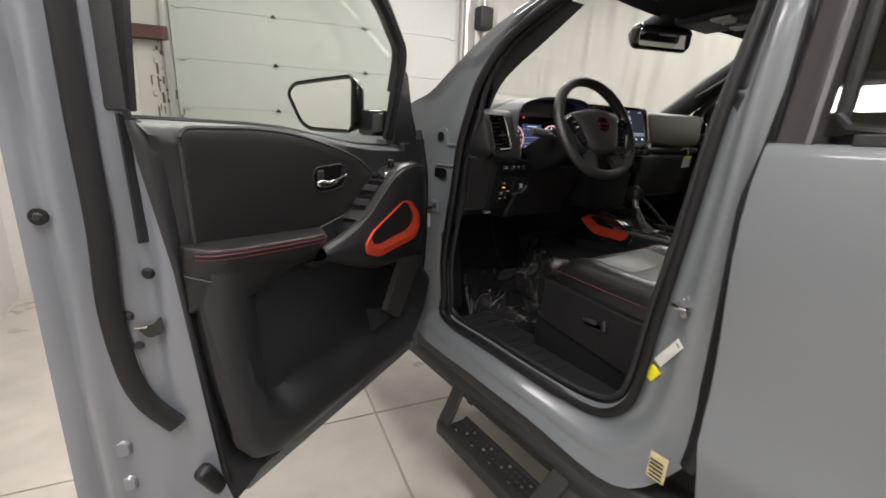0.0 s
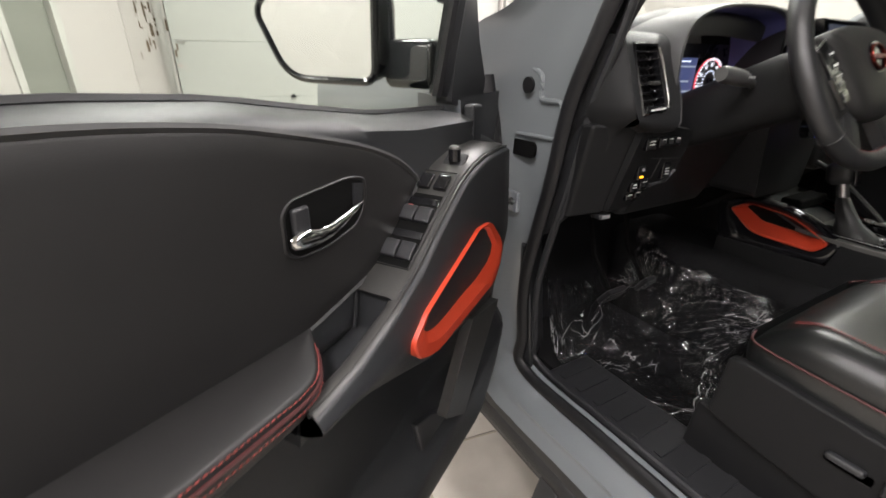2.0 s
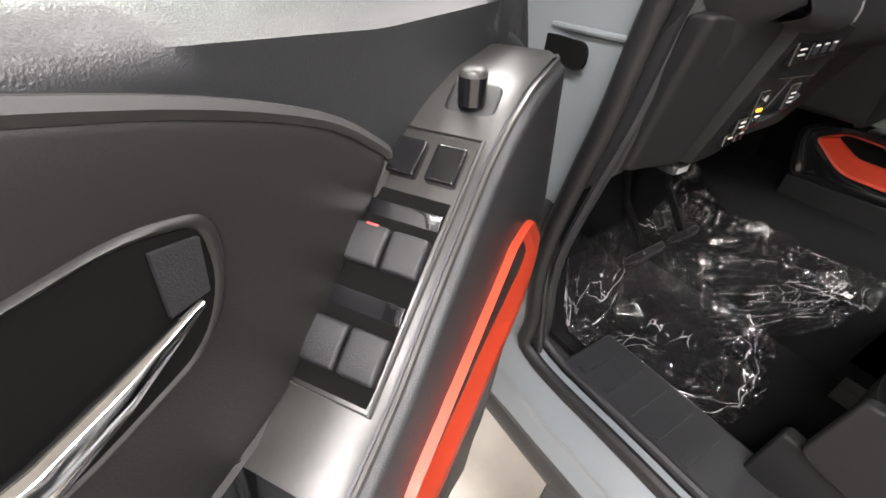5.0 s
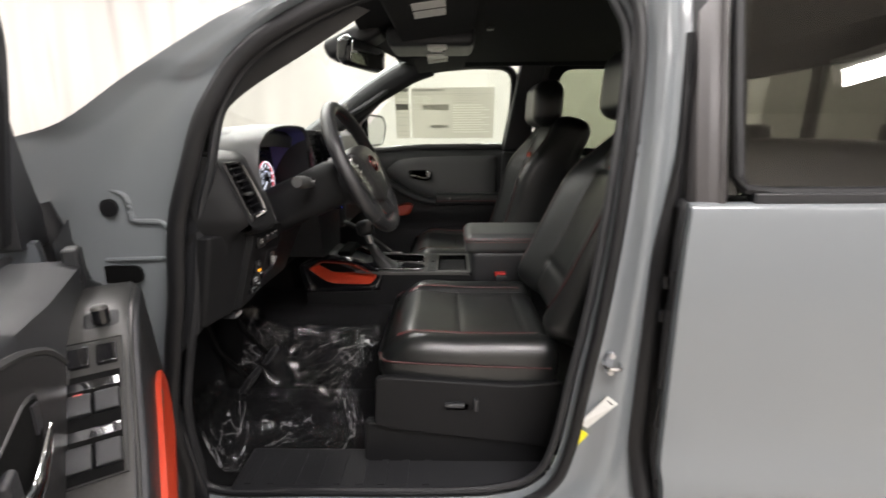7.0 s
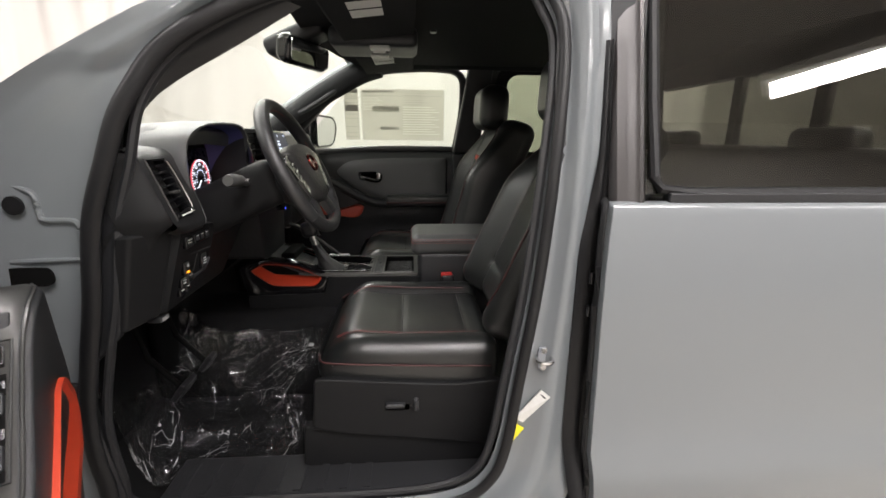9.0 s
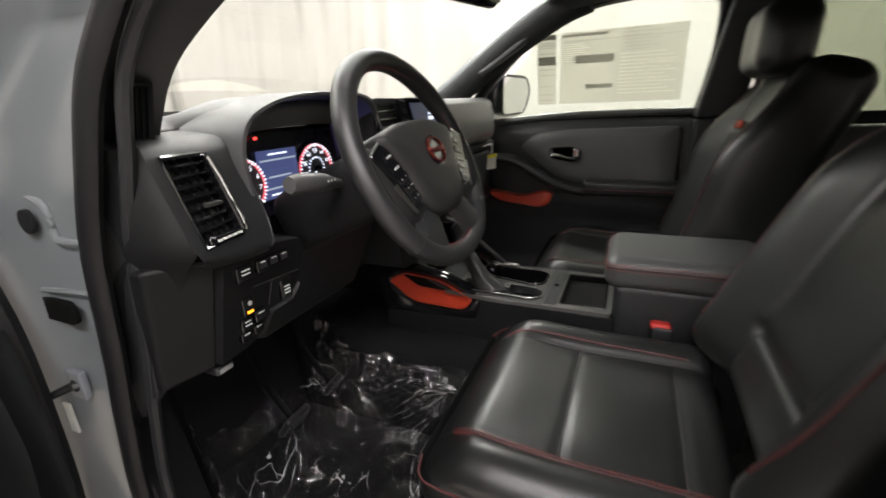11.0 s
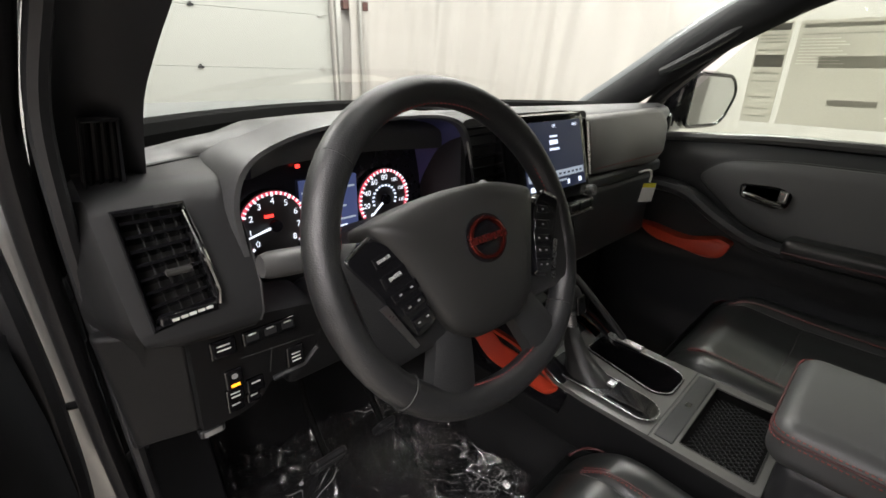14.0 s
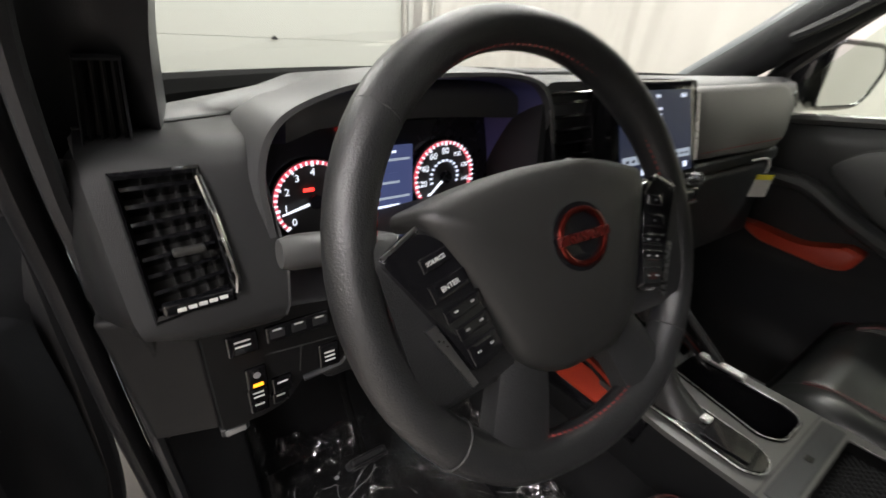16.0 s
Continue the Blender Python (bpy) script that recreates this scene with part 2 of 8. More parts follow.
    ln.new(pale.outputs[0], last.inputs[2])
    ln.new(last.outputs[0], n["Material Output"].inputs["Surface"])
    return m


def paper_mat(name, tone):
    """Thin paper that daylight and lamps shine through."""
    m = bpy.data.materials.new(name)
    m.use_nodes = True
    n, ln = m.node_tree.nodes, m.node_tree.links
    n.remove(n["Principled BSDF"])
    d, t, mix, no, ramp = n.new("ShaderNodeBsdfDiffuse"), n.new("ShaderNodeBsdfTranslucent"), n.new("ShaderNodeMixShader"), n.new("ShaderNodeTexNoise"), n.new("ShaderNodeValToRGB")
    no.inputs["Scale"].default_value = 90
    ramp.color_ramp.elements[0].color, ramp.color_ramp.elements[1].color = (*[0.9 * c for c in tone], 1), (*tone, 1)
    ln.new(no.outputs["Fac"], ramp.inputs["Fac"])
    ln.new(ramp.outputs["Color"], d.inputs[0])
    ln.new(ramp.outputs["Color"], t.inputs[0])
    mix.inputs[0].default_value = 0.72
    ln.new(d.outputs[0], mix.inputs[1])
    ln.new(t.outputs[0], mix.inputs[2])
    clear, thin = n.new("ShaderNodeBsdfTransparent"), n.new("ShaderNodeMixShader")
    clear.inputs[0].default_value = (*[min(1, 1.25 * c) for c in tone], 1)
    thin.inputs[0].default_value = 0.5
    ln.new(mix.outputs[0], thin.inputs[1])
    ln.new(clear.outputs[0], thin.inputs[2])
    ln.new(thin.outputs[0], n["Material Output"].inputs["Surface"])
    return m


FILM = film_mat()


def fold_mat():
    """Folded film: half clear, half painted pale as a glint, glossy."""
    m = mat("film_fold_glint", (0.78, 0.78, 0.78), 0.18, 0, 60, 0.5, spec=1.0)
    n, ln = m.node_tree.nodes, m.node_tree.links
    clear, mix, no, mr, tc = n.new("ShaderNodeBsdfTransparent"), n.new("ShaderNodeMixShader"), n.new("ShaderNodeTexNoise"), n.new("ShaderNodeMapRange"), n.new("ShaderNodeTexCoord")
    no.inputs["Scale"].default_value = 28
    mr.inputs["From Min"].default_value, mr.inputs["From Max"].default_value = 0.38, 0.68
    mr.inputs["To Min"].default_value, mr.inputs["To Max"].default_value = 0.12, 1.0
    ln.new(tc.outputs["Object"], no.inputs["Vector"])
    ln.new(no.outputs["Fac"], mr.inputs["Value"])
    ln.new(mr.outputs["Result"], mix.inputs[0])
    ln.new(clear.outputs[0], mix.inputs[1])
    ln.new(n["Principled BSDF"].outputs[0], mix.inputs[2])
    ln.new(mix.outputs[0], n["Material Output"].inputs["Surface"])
    return m


FOLD = fold_mat()


# ---- mesh helpers ----
def finish(name, bm, material, angle=38, bevel=0.0, segs=2):
    bmesh.ops.recalc_face_normals(bm, faces=bm.faces)
    me = bpy.data.meshes.new(name)
    bm.to_mesh(me)
    bm.free()
    for p in me.polygons:
        p.use_smooth = True
    me.set_sharp_from_angle(angle=radians(angle))
    me.materials.append(material)
    ob = new(name, me)
    if bevel:
        md = ob.modifiers.new("bevel", "BEVEL")
        md.width, md.segments, md.limit_method, md.angle_limit = bevel, segs, "ANGLE", radians(35)
        md.harden_normals = True
    return ob


def part(name, bm, material, parent, label="", bevel=0.0, angle=38):
    ob = finish(name, bm, material, angle, bevel)
    root = parent
    inv = Matrix()
    while root:
        inv = Matrix.Translation(-Vector(root.location)) if root.parent is None else inv
        root = root.parent
    ob.parent = parent
    if parent.parent is None:
        ob.matrix_parent_inverse = inv
    return tagged(ob, label)


def thing(name, loc, label, category, group="", kind=""):
    ob = new(name)
    ob.location = loc
    ob.empty_display_size = 0.05
    return tagged(ob, label, category, group, kind)


def solo(name, bm, material, label, category, kind="", group="", bevel=0.0, angle=38):
    return tagged(finish(name, bm, material, angle, bevel), label, category, group, kind)


def lerp_table(table, x):
    for (a, va), (b, vb) in zip(table, table[1:]):
        if x <= b:
            t = max(0.0, (x - a) / (b - a))
            return va + (vb - va) * t
    return table[-1][1]


def sstep(a, b, x):
    t = max(0.0, min(1.0, (x - a) / (b - a)))
    return t * t * (3 - 2 * t)


def smooth_line(pts, n=6, closed=False):
    """A Catmull-Rom line through pts with n steps between neighbours."""
    p = [Vector(q) for q in pts]
    c, out = len(p), []
    for i in range(c if closed else c - 1):
        if closed:
            a, b, d, e = p[i - 1], p[i], p[(i + 1) % c], p[(i + 2) % c]
        else:
            a, b, d, e = p[max(i - 1, 0)], p[i], p[i + 1], p[min(i + 2, c - 1)]
        for k in range(n):
            t = k / n
            out.append(0.5 * ((2 * b) + (d - a) * t + (2 * a - 5 * b + 4 * d - e) * t * t + (3 * b - a - 3 * d + e) * t ** 3))
    if not closed:
        out.append(p[-1].copy())
    return out


def rounded(pts, r, n=5):
    """A closed 2D outline with its corners rounded by r (one number, or one for each corner)."""
    out, c = [], len(pts)
    for i in range(c):
        a, b, d = Vector(pts[i - 1]), Vector(pts[i]), Vector(pts[(i + 1) % c])
        rr = r[i] if isinstance(r, (list, tuple)) else r
        la, ld = (a - b).length, (d - b).length
        k = min(rr, la * 0.48, ld * 0.48)
        p0, p1 = b + (a - b).normalized() * k, b + (d - b).normalized() * k
        for j in range(n + 1):
            t = j / n
            out.append((1 - t) ** 2 * p0 + 2 * t * (1 - t) * b + t * t * p1)
    return out


def loft(loops, closed=True, caps=True, bm=None):
    bm = bm or bmesh.new()
    rows = [[bm.verts.new(p) for p in lp] for lp in loops]
    n = len(rows[0])
    for a, b in zip(rows, rows[1:]):
        for i in range(n if closed else n - 1):
            j = (i + 1) % n
            bm.faces.new((a[i], a[j], b[j], b[i]))
    if caps and closed:
        bm.faces.new(rows[0])
        bm.faces.new(rows[-1])
    return bm


def prism(loop, off, bm=None):
    off = Vector(off)
    return loft([[Vector(p) for p in loop], [Vector(p) + off for p in loop]], bm=bm)


def sheet(rows, thick, bm=None):
    """A grid of points given a thickness along its normals (straight down its mean normal)."""
    bm = bm or bmesh.new()
    v = [[bm.verts.new(p) for p in r] for r in rows]
    faces = []
    for a, b in zip(v, v[1:]):
        for i in range(len(a) - 1):
            faces.append(bm.faces.new((a[i], a[i + 1], b[i + 1], b[i])))
    if thick:
        bmesh.ops.recalc_face_normals(bm, faces=faces)
        bmesh.ops.solidify(bm, geom=faces, thickness=thick)
    return bm


def tube(path, r, n=10, closed=False, flat=1.0, up=(0, 0, 1), bm=None):
    """A round or oval bar along a path; r may be one number or one for each point."""
    p = [Vector(q) for q in path]
    c, loops = len(p), []
    u0 = Vector(up)
    for i in range(c):
        t = (p[(i + 1) % c] - p[i - 1]) if closed else (p[min(i + 1, c - 1)] - p[max(i - 1, 0)])
        t.normalize()
        s = t.cross(u0)
        if s.length < 1e-4:
            s = t.cross(Vector((1, 0.1, 0)))
        s.normalize()
        w = s.cross(t)
        rr = r[i] if isinstance(r, (list, tuple)) else r
        loops.append([p[i] + rr * (math.cos(a) * s + flat * math.sin(a) * w) for a in [2 * math.pi * k / n for k in range(n)]])
    if closed:
        bm = loft(loops + [loops[0]], caps=False, bm=bm)
        bmesh.ops.remove_doubles(bm, verts=bm.verts, dist=1e-6)
        return bm
    return loft(loops, bm=bm)


def rbox(c, s, r, n=3, m=4, deform=None, turn=None, bm=None):
    """A box with rounded edges, in a grid that deform(Vector) may bend; s: full sizes; r: edge radius."""
    bm = bm or bmesh.new()
    h = [x / 2 for x in s]
    rr = [min(r, x * 0.999) for x in h]
    axes = []
    for k in range(3):
        core = h[k] - rr[k]
        edge = [core + rr[k] * math.tan(math.pi / 4 * i / n) for i in range(1, n + 1)]
        mid = [(-1 + 2 * i / m) * core for i in range(m + 1)]
        axes.append([-e for e in reversed(edge)] + mid + edge)
    cache, c = {}, Vector(c)
    turn = turn or Matrix.Identity(3)

    def vert(p):
        key = tuple(round(x, 6) for x in p)
        if key not in cache:
            q = Vector([max(-(h[k] - rr[k]), min(h[k] - rr[k], p[k])) for k in range(3)])
            e = Vector([(p[k] - q[k]) / rr[k] for k in range(3)])
            e = e.normalized() if e.length else e
            v = q + Vector([e[k] * rr[k] for k in range(3)])
            if deform:
                v = deform(v)
            cache[key] = bm.verts.new(c + turn @ v)
        return cache[key]

    for k in range(3):
        a, b = [j for j in range(3) if j != k]
        for side in (-1, 1):
            for i in range(len(axes[a]) - 1):
                for j in range(len(axes[b]) - 1):
                    q = []
                    for di, dj in ((0, 0), (1, 0), (1, 1), (0, 1)):
                        p = [0, 0, 0]
                        p[k], p[a], p[b] = side * h[k], axes[a][i + di], axes[b][j + dj]
                        q.append(vert(p))
                    if len(set(q)) == 4:
                        bm.faces.new(q)
    return bm


def box(lo, hi, bm=None):
    (a, b, c), (d, e, f) = lo, hi
    return prism([(a, b, c), (d, b, c), (d, e, c), (a, e, c)], (0, 0, f - c), bm)


def disc(c, axis, r, depth, n=24, bm=None, r2=None):
    c, axis = Vector(c), Vector(axis).normalized()
    s = axis.cross((0, 0, 1) if abs(axis.z) < 0.9 else (1, 0, 0)).normalized()
    w = s.cross(axis)
    ring = lambda rr, o: [c + axis * o + rr * (math.cos(2 * math.pi * k / n) * s + math.sin(2 * math.pi * k / n) * w) for k in range(n)]
    return loft([ring(r, 0), ring(r if r2 is None else r2, depth)], bm=bm)


def lettering(name, body, size, m, material, parent):
    cu = bpy.data.curves.new(name, "FONT")
    cu.body, cu.size, cu.align_x, cu.align_y, cu.extrude = body, size, "CENTER", "CENTER", 0.0002
    tmp = bpy.data.objects.new(name, cu)
    me = bpy.data.meshes.new_from_object(tmp)
    bpy.data.objects.remove(tmp)
    bm = bmesh.new()
    bm.from_mesh(me)
    bmesh.ops.transform(bm, matrix=m, verts=bm.verts)
    return part(name, bm, material, parent)


def frame_matrix(o, right, up):
    """A pose whose x runs along right and y along up."""
    r, u = Vector(right).normalized(), Vector(up).normalized()
    f = r.cross(u).normalized()
    u = f.cross(r)
    return Matrix(((r.x, u.x, f.x, o[0]), (r.y, u.y, f.y, o[1]), (r.z, u.z, f.z, o[2]), (0, 0, 0, 1)))


def stitches(name, path, gap, size, parent, material=None):
    """A row of short raised threads along a path, joined as one seam."""
    bm = bmesh.new()
    p = [Vector(q) for q in path]
    run = 0.0
    for a, b in zip(p, p[1:]):
        d = b - a
        L = d.length
        while run < L:
            c = a + d * (run / L)
            t = d.normalized()
            s = t.orthogonal().normalized()
            w = t.cross(s)
            q = c + t * gap * 0.55
            bm_v = [bm.verts.new(c + size * (x * s + y * w)) for x, y in ((1, 0), (0, 1), (-1, 0), (0, -1))]
            bm_w = [bm.verts.new(q + size * (x * s + y * w)) for x, y in ((1, 0), (0, 1), (-1, 0), (0, -1))]
            for i in range(4):
                bm.faces.new((bm_v[i], bm_v[(i + 1) % 4], bm_w[(i + 1) % 4], bm_w[i]))
            bm.faces.new(bm_v)
            bm.faces.new(bm_w)
            run += gap
        run -= L
    return part(name, bm, material or THREAD, parent)


# ---- garage ----
WO, WD = Vector((-1.42, 4.65, 0)), Vector((0.9785, -0.206, 0)).normalized()
WN = Vector((WD.y, -WD.x, 0))  # out of the room's back wall, towards the truck


def wall_at(s, z, off=0.0):
    p = WO + WD * s + WN * off
    return Vector((p.x, p.y, z))


def wall_box(s0, s1, z0, z1, off0, off1, bm=None):
    return prism([wall_at(s0, z0, off0), wall_at(s1, z0, off0), wall_at(s1, z1, off0), wall_at(s0, z1, off0)], WN * (off1 - off0), bm)


def floor_slabs():
    """Concrete slabs with sawn joints, from the joints that show."""
    root = solo("floor", box((-7, -9, G - 0.2), (8, 9, G - 0.006)), mat("joint_filler", (0.30, 0.27, 0.22), 0.8), "dark filler under the sawn joints of a concrete floor", "floor", "structure")
    o, a = Vector((-0.87, 0.79, 0)), Vector((0.985, -0.17, 0)).normalized()
    b = Vector((-a.y, a.x, 0))
    size = 2.4
    for i in range(-3, 4):
        for j in range(-3, 4):
            gap = 0.006
            lo = [o + a * (i * size + gap) + b * (j * size + gap), o + a * ((i + 1) * size - gap) + b * (j * size + gap),
                  o + a * ((i + 1) * size - gap) + b * ((j + 1) * size - gap), o + a * (i * size + gap) + b * ((j + 1) * size - gap)]
            part("slab", prism([Vector((p.x, p.y, G - 0.05)) for p in lo], (0, 0, 0.05)), CONCRETE, root)
    return root


def garage():
    H0, H1 = G - 0.05, 3.9
    s0, s1 = 0.0, 3.27  # door opening along the wall
    for n, (a, b, z0, z1) in enumerate(((-0.32, s0, H0, H1), (s1, 7.5, H0, H1), (s0, s1, 3.0, H1))):
        solo("wall_north_%d" % (n + 1), wall_box(a, b, z0, z1, -0.2, 0.0), WALL, "cream painted wall beside the overhead door", "wall", "structure")
    door = thing("overhead_door", wall_at(1.6, G, -0.05), "white sectional overhead garage door with small black hinges, closed", "garage door", kind="structure")
    rows = [G + 0.02, 0.53, 1.03, 1.525, 2.02, 2.52, 3.02]
    for z0, z1 in zip(rows, rows[1:]):
        part("panel", wall_box(s0 + 0.01, s1 - 0.01, z0 + 0.0006, z1 - 0.0006, -0.12, -0.06), GDOOR, door, bevel=0.004)
    for z in rows[1:-1]:
        for s in (0.10, 1.02, 2.04, 3.16):
            hb = wall_box(s - 0.026, s + 0.026, z - 0.012, z + 0.006, -0.06, -0.04)
            wall_box(s - 0.010, s + 0.010, z + 0.006, z + 0.022, -0.06, -0.048, hb)
            part("hinge", hb, STEEL if s in (0.10, 3.16) else RUBBER, door, "small dark hinge")
    for s in (s0 - 0.02, s1 + 0.05):
        track = wall_box(s - 0.03, s + 0.01, G, 3.3, 0.0, 0.07)
        wall_box(s + 0.01, s + 0.02, G, 3.3, 0.02, 0.06, track)
        part("track", track, STEEL, door, "galvanised guide track")
    solo("steel_beam", wall_box(-0.32, 0.0, 2.16, 2.29, 0.0, 0.10), RUST, "short rust-brown steel beam end above stained plaster", "beam", bevel=0.01)
    st = bmesh.new()
    for k in range(46):
        s, z = -0.22 + random.gauss(0.05, 0.05) + 0.1 * random.random(), 1.35 + 0.80 * random.random()
        w, h = 0.004 + 0.018 * random.random(), 0.01 + 0.10 * random.random() ** 2
        wall_box(s, s + w, z, z + h, 0.0, 0.003 + 0.002 * random.random(), st)
    solo("stain", st, mat("dark_wall_stain", (0.10, 0.075, 0.05), 0.9, 0, 50, 0.4), "dark peeling stains on the plaster beside the door", "stain", "stuff")
    # wall that meets the back wall at a slant, with a grey service door
    a, b = Vector((-2.74, 3.70, 0)), Vector((-1.735, 4.715, 0))
    d = (b - a).normalized()
    nn = Vector((d.y, -d.x, 0))
    L = (b - a).length

    def slant(u0, u1, z0, z1, o0, o1, bm=None):
        q = lambda u, z: a + d * u + nn * o0 + Vector((0, 0, z))
        return prism([q(u0, z0), q(u1, z0), q(u1, z1), q(u0, z1)], nn * (o1 - o0), bm)

    u0, u1 = 0.47, 0.90
    for n, (p, q, z0, z1) in enumerate(((-0.02, u0, H0, H1), (u1, L, H0, H1), (u0, u1, 2.03, H1))):
        solo("wall_slant_%d" % (n + 1), slant(p, q, z0, z1, -0.15, 0.0), WALL, "cream painted wall with a service door", "wall", "structure")
    sd = thing("door_1", a + d * 0.5, "grey painted steel service door, closed", "door", kind="structure")
    part("leaf", slant(u0 + 0.05, u1 - 0.05, G, 1.98, -0.10, -0.05), DOOR_GREY, sd, bevel=0.004)
    for p, q, z0, z1 in ((u0, u0 + 0.05, G, 2.03), (u1 - 0.05, u1, G, 2.03), (u0 + 0.05, u1 - 0.05, 1.98, 2.03)):
        part("door_frame", slant(p, q, z0, z1, -0.12, 0.015), mat("grey_frame_paint", (0.45, 0.45, 0.42), 0.5), sd, "lighter grey frame", bevel=0.004)
    solo("wall_west_1", box((-2.90, 1.5, H0), (-2.74, 3.70, H1)), WALL, "cream painted side wall of the garage", "wall", "structure")
    solo("wall_west_2", box((-5.2, 1.5, H0), (-2.90, 1.66, H1)), WALL, "cream painted return of the side wall", "wall", "structure")
    solo("wall_west_3", box((-5.36, -9, H0), (-5.2, 1.66, H1)), WALL, "cream painted side wall of the garage", "wall", "structure")
    solo("wall_south", box((-5.36, -9.2, H0), (7.5, -9.0, H1)), WALL, "plain wall behind the truck", "wall", "structure")
    solo("wall_east", box((6.2, -9, H0), (6.4, 5, H1)), WALL, "plain wall beyond the hanging cloth", "wall", "structure")
    solo("ceiling", box((-5.4, -9.2, H1), (7.5, 6, H1 + 0.2)), CEILING, "dull grey garage ceiling", "ceiling", "structure")
    pipe = tube([wall_at(3.52, z, 0.12) for z in (G, 1.0, 2.0, 3.6)], 0.022, 12)
    solo("pipe", pipe, STEEL, "grey upright pipe on the wall beside the overhead door", "pipe")
    motor = rbox(wall_at(3.50, 2.75, 0.16), (0.20, 0.16, 0.26), 0.03)
    solo("door_opener", motor, RUBBER, "black door opener gear on the wall", "door opener")
    solo("steel_bracket", wall_box(3.36, 3.62, 2.08, 2.16, 0.0, 0.09), RUST, "rust-brown bracket on the wall beside the door", "bracket", bevel=0.006)
    # hanging cloth, in soft folds, round the front corner and the passenger side
    line = smooth_line([(1.92, 3.86, 0), (2.6, 3.72, 0), (3.3, 3.45, 0), (3.75, 2.9, 0), (3.9, 2.0, 0), (3.9, 0.5, 0), (3.9, -1.5, 0), (3.9, -4.0, 0)], 26)
    rows = []
    for k in range(15):
        z = G + 0.01 + 3.5 * k / 14
        row = []
        for i, p in enumerate(line):
            f = 0.040 * math.sin(i * 0.55 + 0.5 * math.sin(z * 1.3 + i * 0.05)) * (0.35 + 0.65 * noise.noise((i * 0.05, z * 0.3, 1)))
            f += 0.08 * noise.noise((i * 0.11 + z * 0.55, z * 0.8, 4.0)) + 0.05 * noise.noise((i * 0.3 - z * 0.9, z * 0.6, 7.0))
            q = p + Vector((-0.8, -0.5, 0)) * f
            row.append(Vector((q.x, q.y, z)))
        rows.append(row)
    solo("backdrop_curtain", sheet(rows, 0.004), CURTAIN, "cream cloth hung as a backdrop, in loose folds", "curtain", angle=80)
    for lx, ly, turn, _ in LAMPS:
        fx = thing("ceiling_light", (lx, ly, LAMP_Z), "white fluorescent ceiling fitting, lit", "ceiling light", "tube lights")
        ax = Vector((-math.sin(radians(turn)), math.cos(radians(turn)), 0))
        sx = Vector((ax.y, -ax.x, 0))
        mid = Vector((lx, ly, LAMP_Z))
        part("housing", rbox(mid + Vector((0, 0, 0.06)), (0.40, 2.44, 0.08), 0.012, turn=Matrix.Rotation(radians(turn), 3, "Z")), WHITE_PLASTIC, fx)
        for dx in (-0.10, 0.10):
            part("tube_lamp", tube([mid + sx * dx - ax * 1.15, mid + sx * dx + ax * 1.15], 0.014, 10), TUBE_GLOW, fx, "glowing fluorescent tube")
        for dy in (-0.9, 0.9):
            part("hanger", tube([mid + ax * dy + Vector((0, 0, 0.09)), mid + ax * dy + Vector((0, 0, 0.35))], 0.006, 6), STEEL, fx)


garage()
floor_slabs()

# ---- truck body ----
# door opening: the inner edge of the black seal, from the sill's front corner up the front pillar and round
OPEN_FRONT = [(-0.725, 0.335, 0.607), (-0.734, 0.385, 0.68), (-0.739, 0.398, 0.84), (-0.742, 0.368, 1.00), (-0.743, 0.340, 1.12), (-0.743, 0.312, 1.28),
              (-0.741, 0.272, 1.39), (-0.733, 0.228, 1.495), (-0.712, 0.160, 1.578), (-0.690, 0.045, 1.652)]
OPEN_TOP = [(-0.668, -0.075, 1.705), (-0.655, -0.22, 1.745), (-0.648, -0.38, 1.762), (-0.655, -0.495, 1.750), (-0.668, -0.548, 1.69)]
OPEN_REAR = [(-0.692, -0.570, 1.605), (-0.738, -0.550, 1.39), (-0.755, -0.525, 1.15), (-0.756, -0.495, 0.94), (-0.750, -0.472, 0.77),
             (-0.742, -0.438, 0.680), (-0.733, -0.36, 0.628), (-0.727, -0.2, 0.609), (-0.725, 0.1, 0.606)]
SKIN_FRONT = [(-0.830, 0.375, 0.507), (-0.835, 0.56, 0.60), (-0.845, 0.62, 0.84), (-0.850, 0.63, 1.00), (-0.850, 0.635, 1.12), (-0.846, 0.635, 1.28),
              (-0.822, 0.580, 1.422), (-0.795, 0.455, 1.474), (-0.768, 0.322, 1.564), (-0.735, 0.142, 1.670)]
SKIN_TOP = [(-0.690, 0.00, 1.735), (-0.665, -0.20, 1.79), (-0.655, -0.38, 1.812), (-0.668, -0.54, 1.812), (-0.700, -0.640, 1.79)]
SKIN_REAR = [(-0.728, -0.660, 1.64), (-0.752, -0.664, 1.39), (-0.757, -0.664, 1.15), (-0.757, -0.664, 0.94), (-0.762, -0.662, 0.77),
             (-0.792, -0.630, 0.64), (-0.830, -0.50, 0.507), (-0.830, -0.2, 0.507), (-0.830, 0.1, 0.507)]
OPEN = [Vector(p) for p in OPEN_FRONT + OPEN_TOP + OPEN_REAR]
SKIN = [Vector(p) for p in SKIN_FRONT + SKIN_TOP + SKIN_REAR]

truck = thing("pickup_truck", (0, 0, 0.3), "grey crew-cab pickup truck with its driver's door open", "pickup truck")


PROFILE = ((0.0, 0.0), (0.12, 0.003), (0.24, 0.006), (0.34, 0.002), (0.44, -0.010), (0.52, -0.016), (0.60, -0.013), (0.68, -0.002), (0.78, 0.006), (0.94, 0.004), (1.0, 0.008))


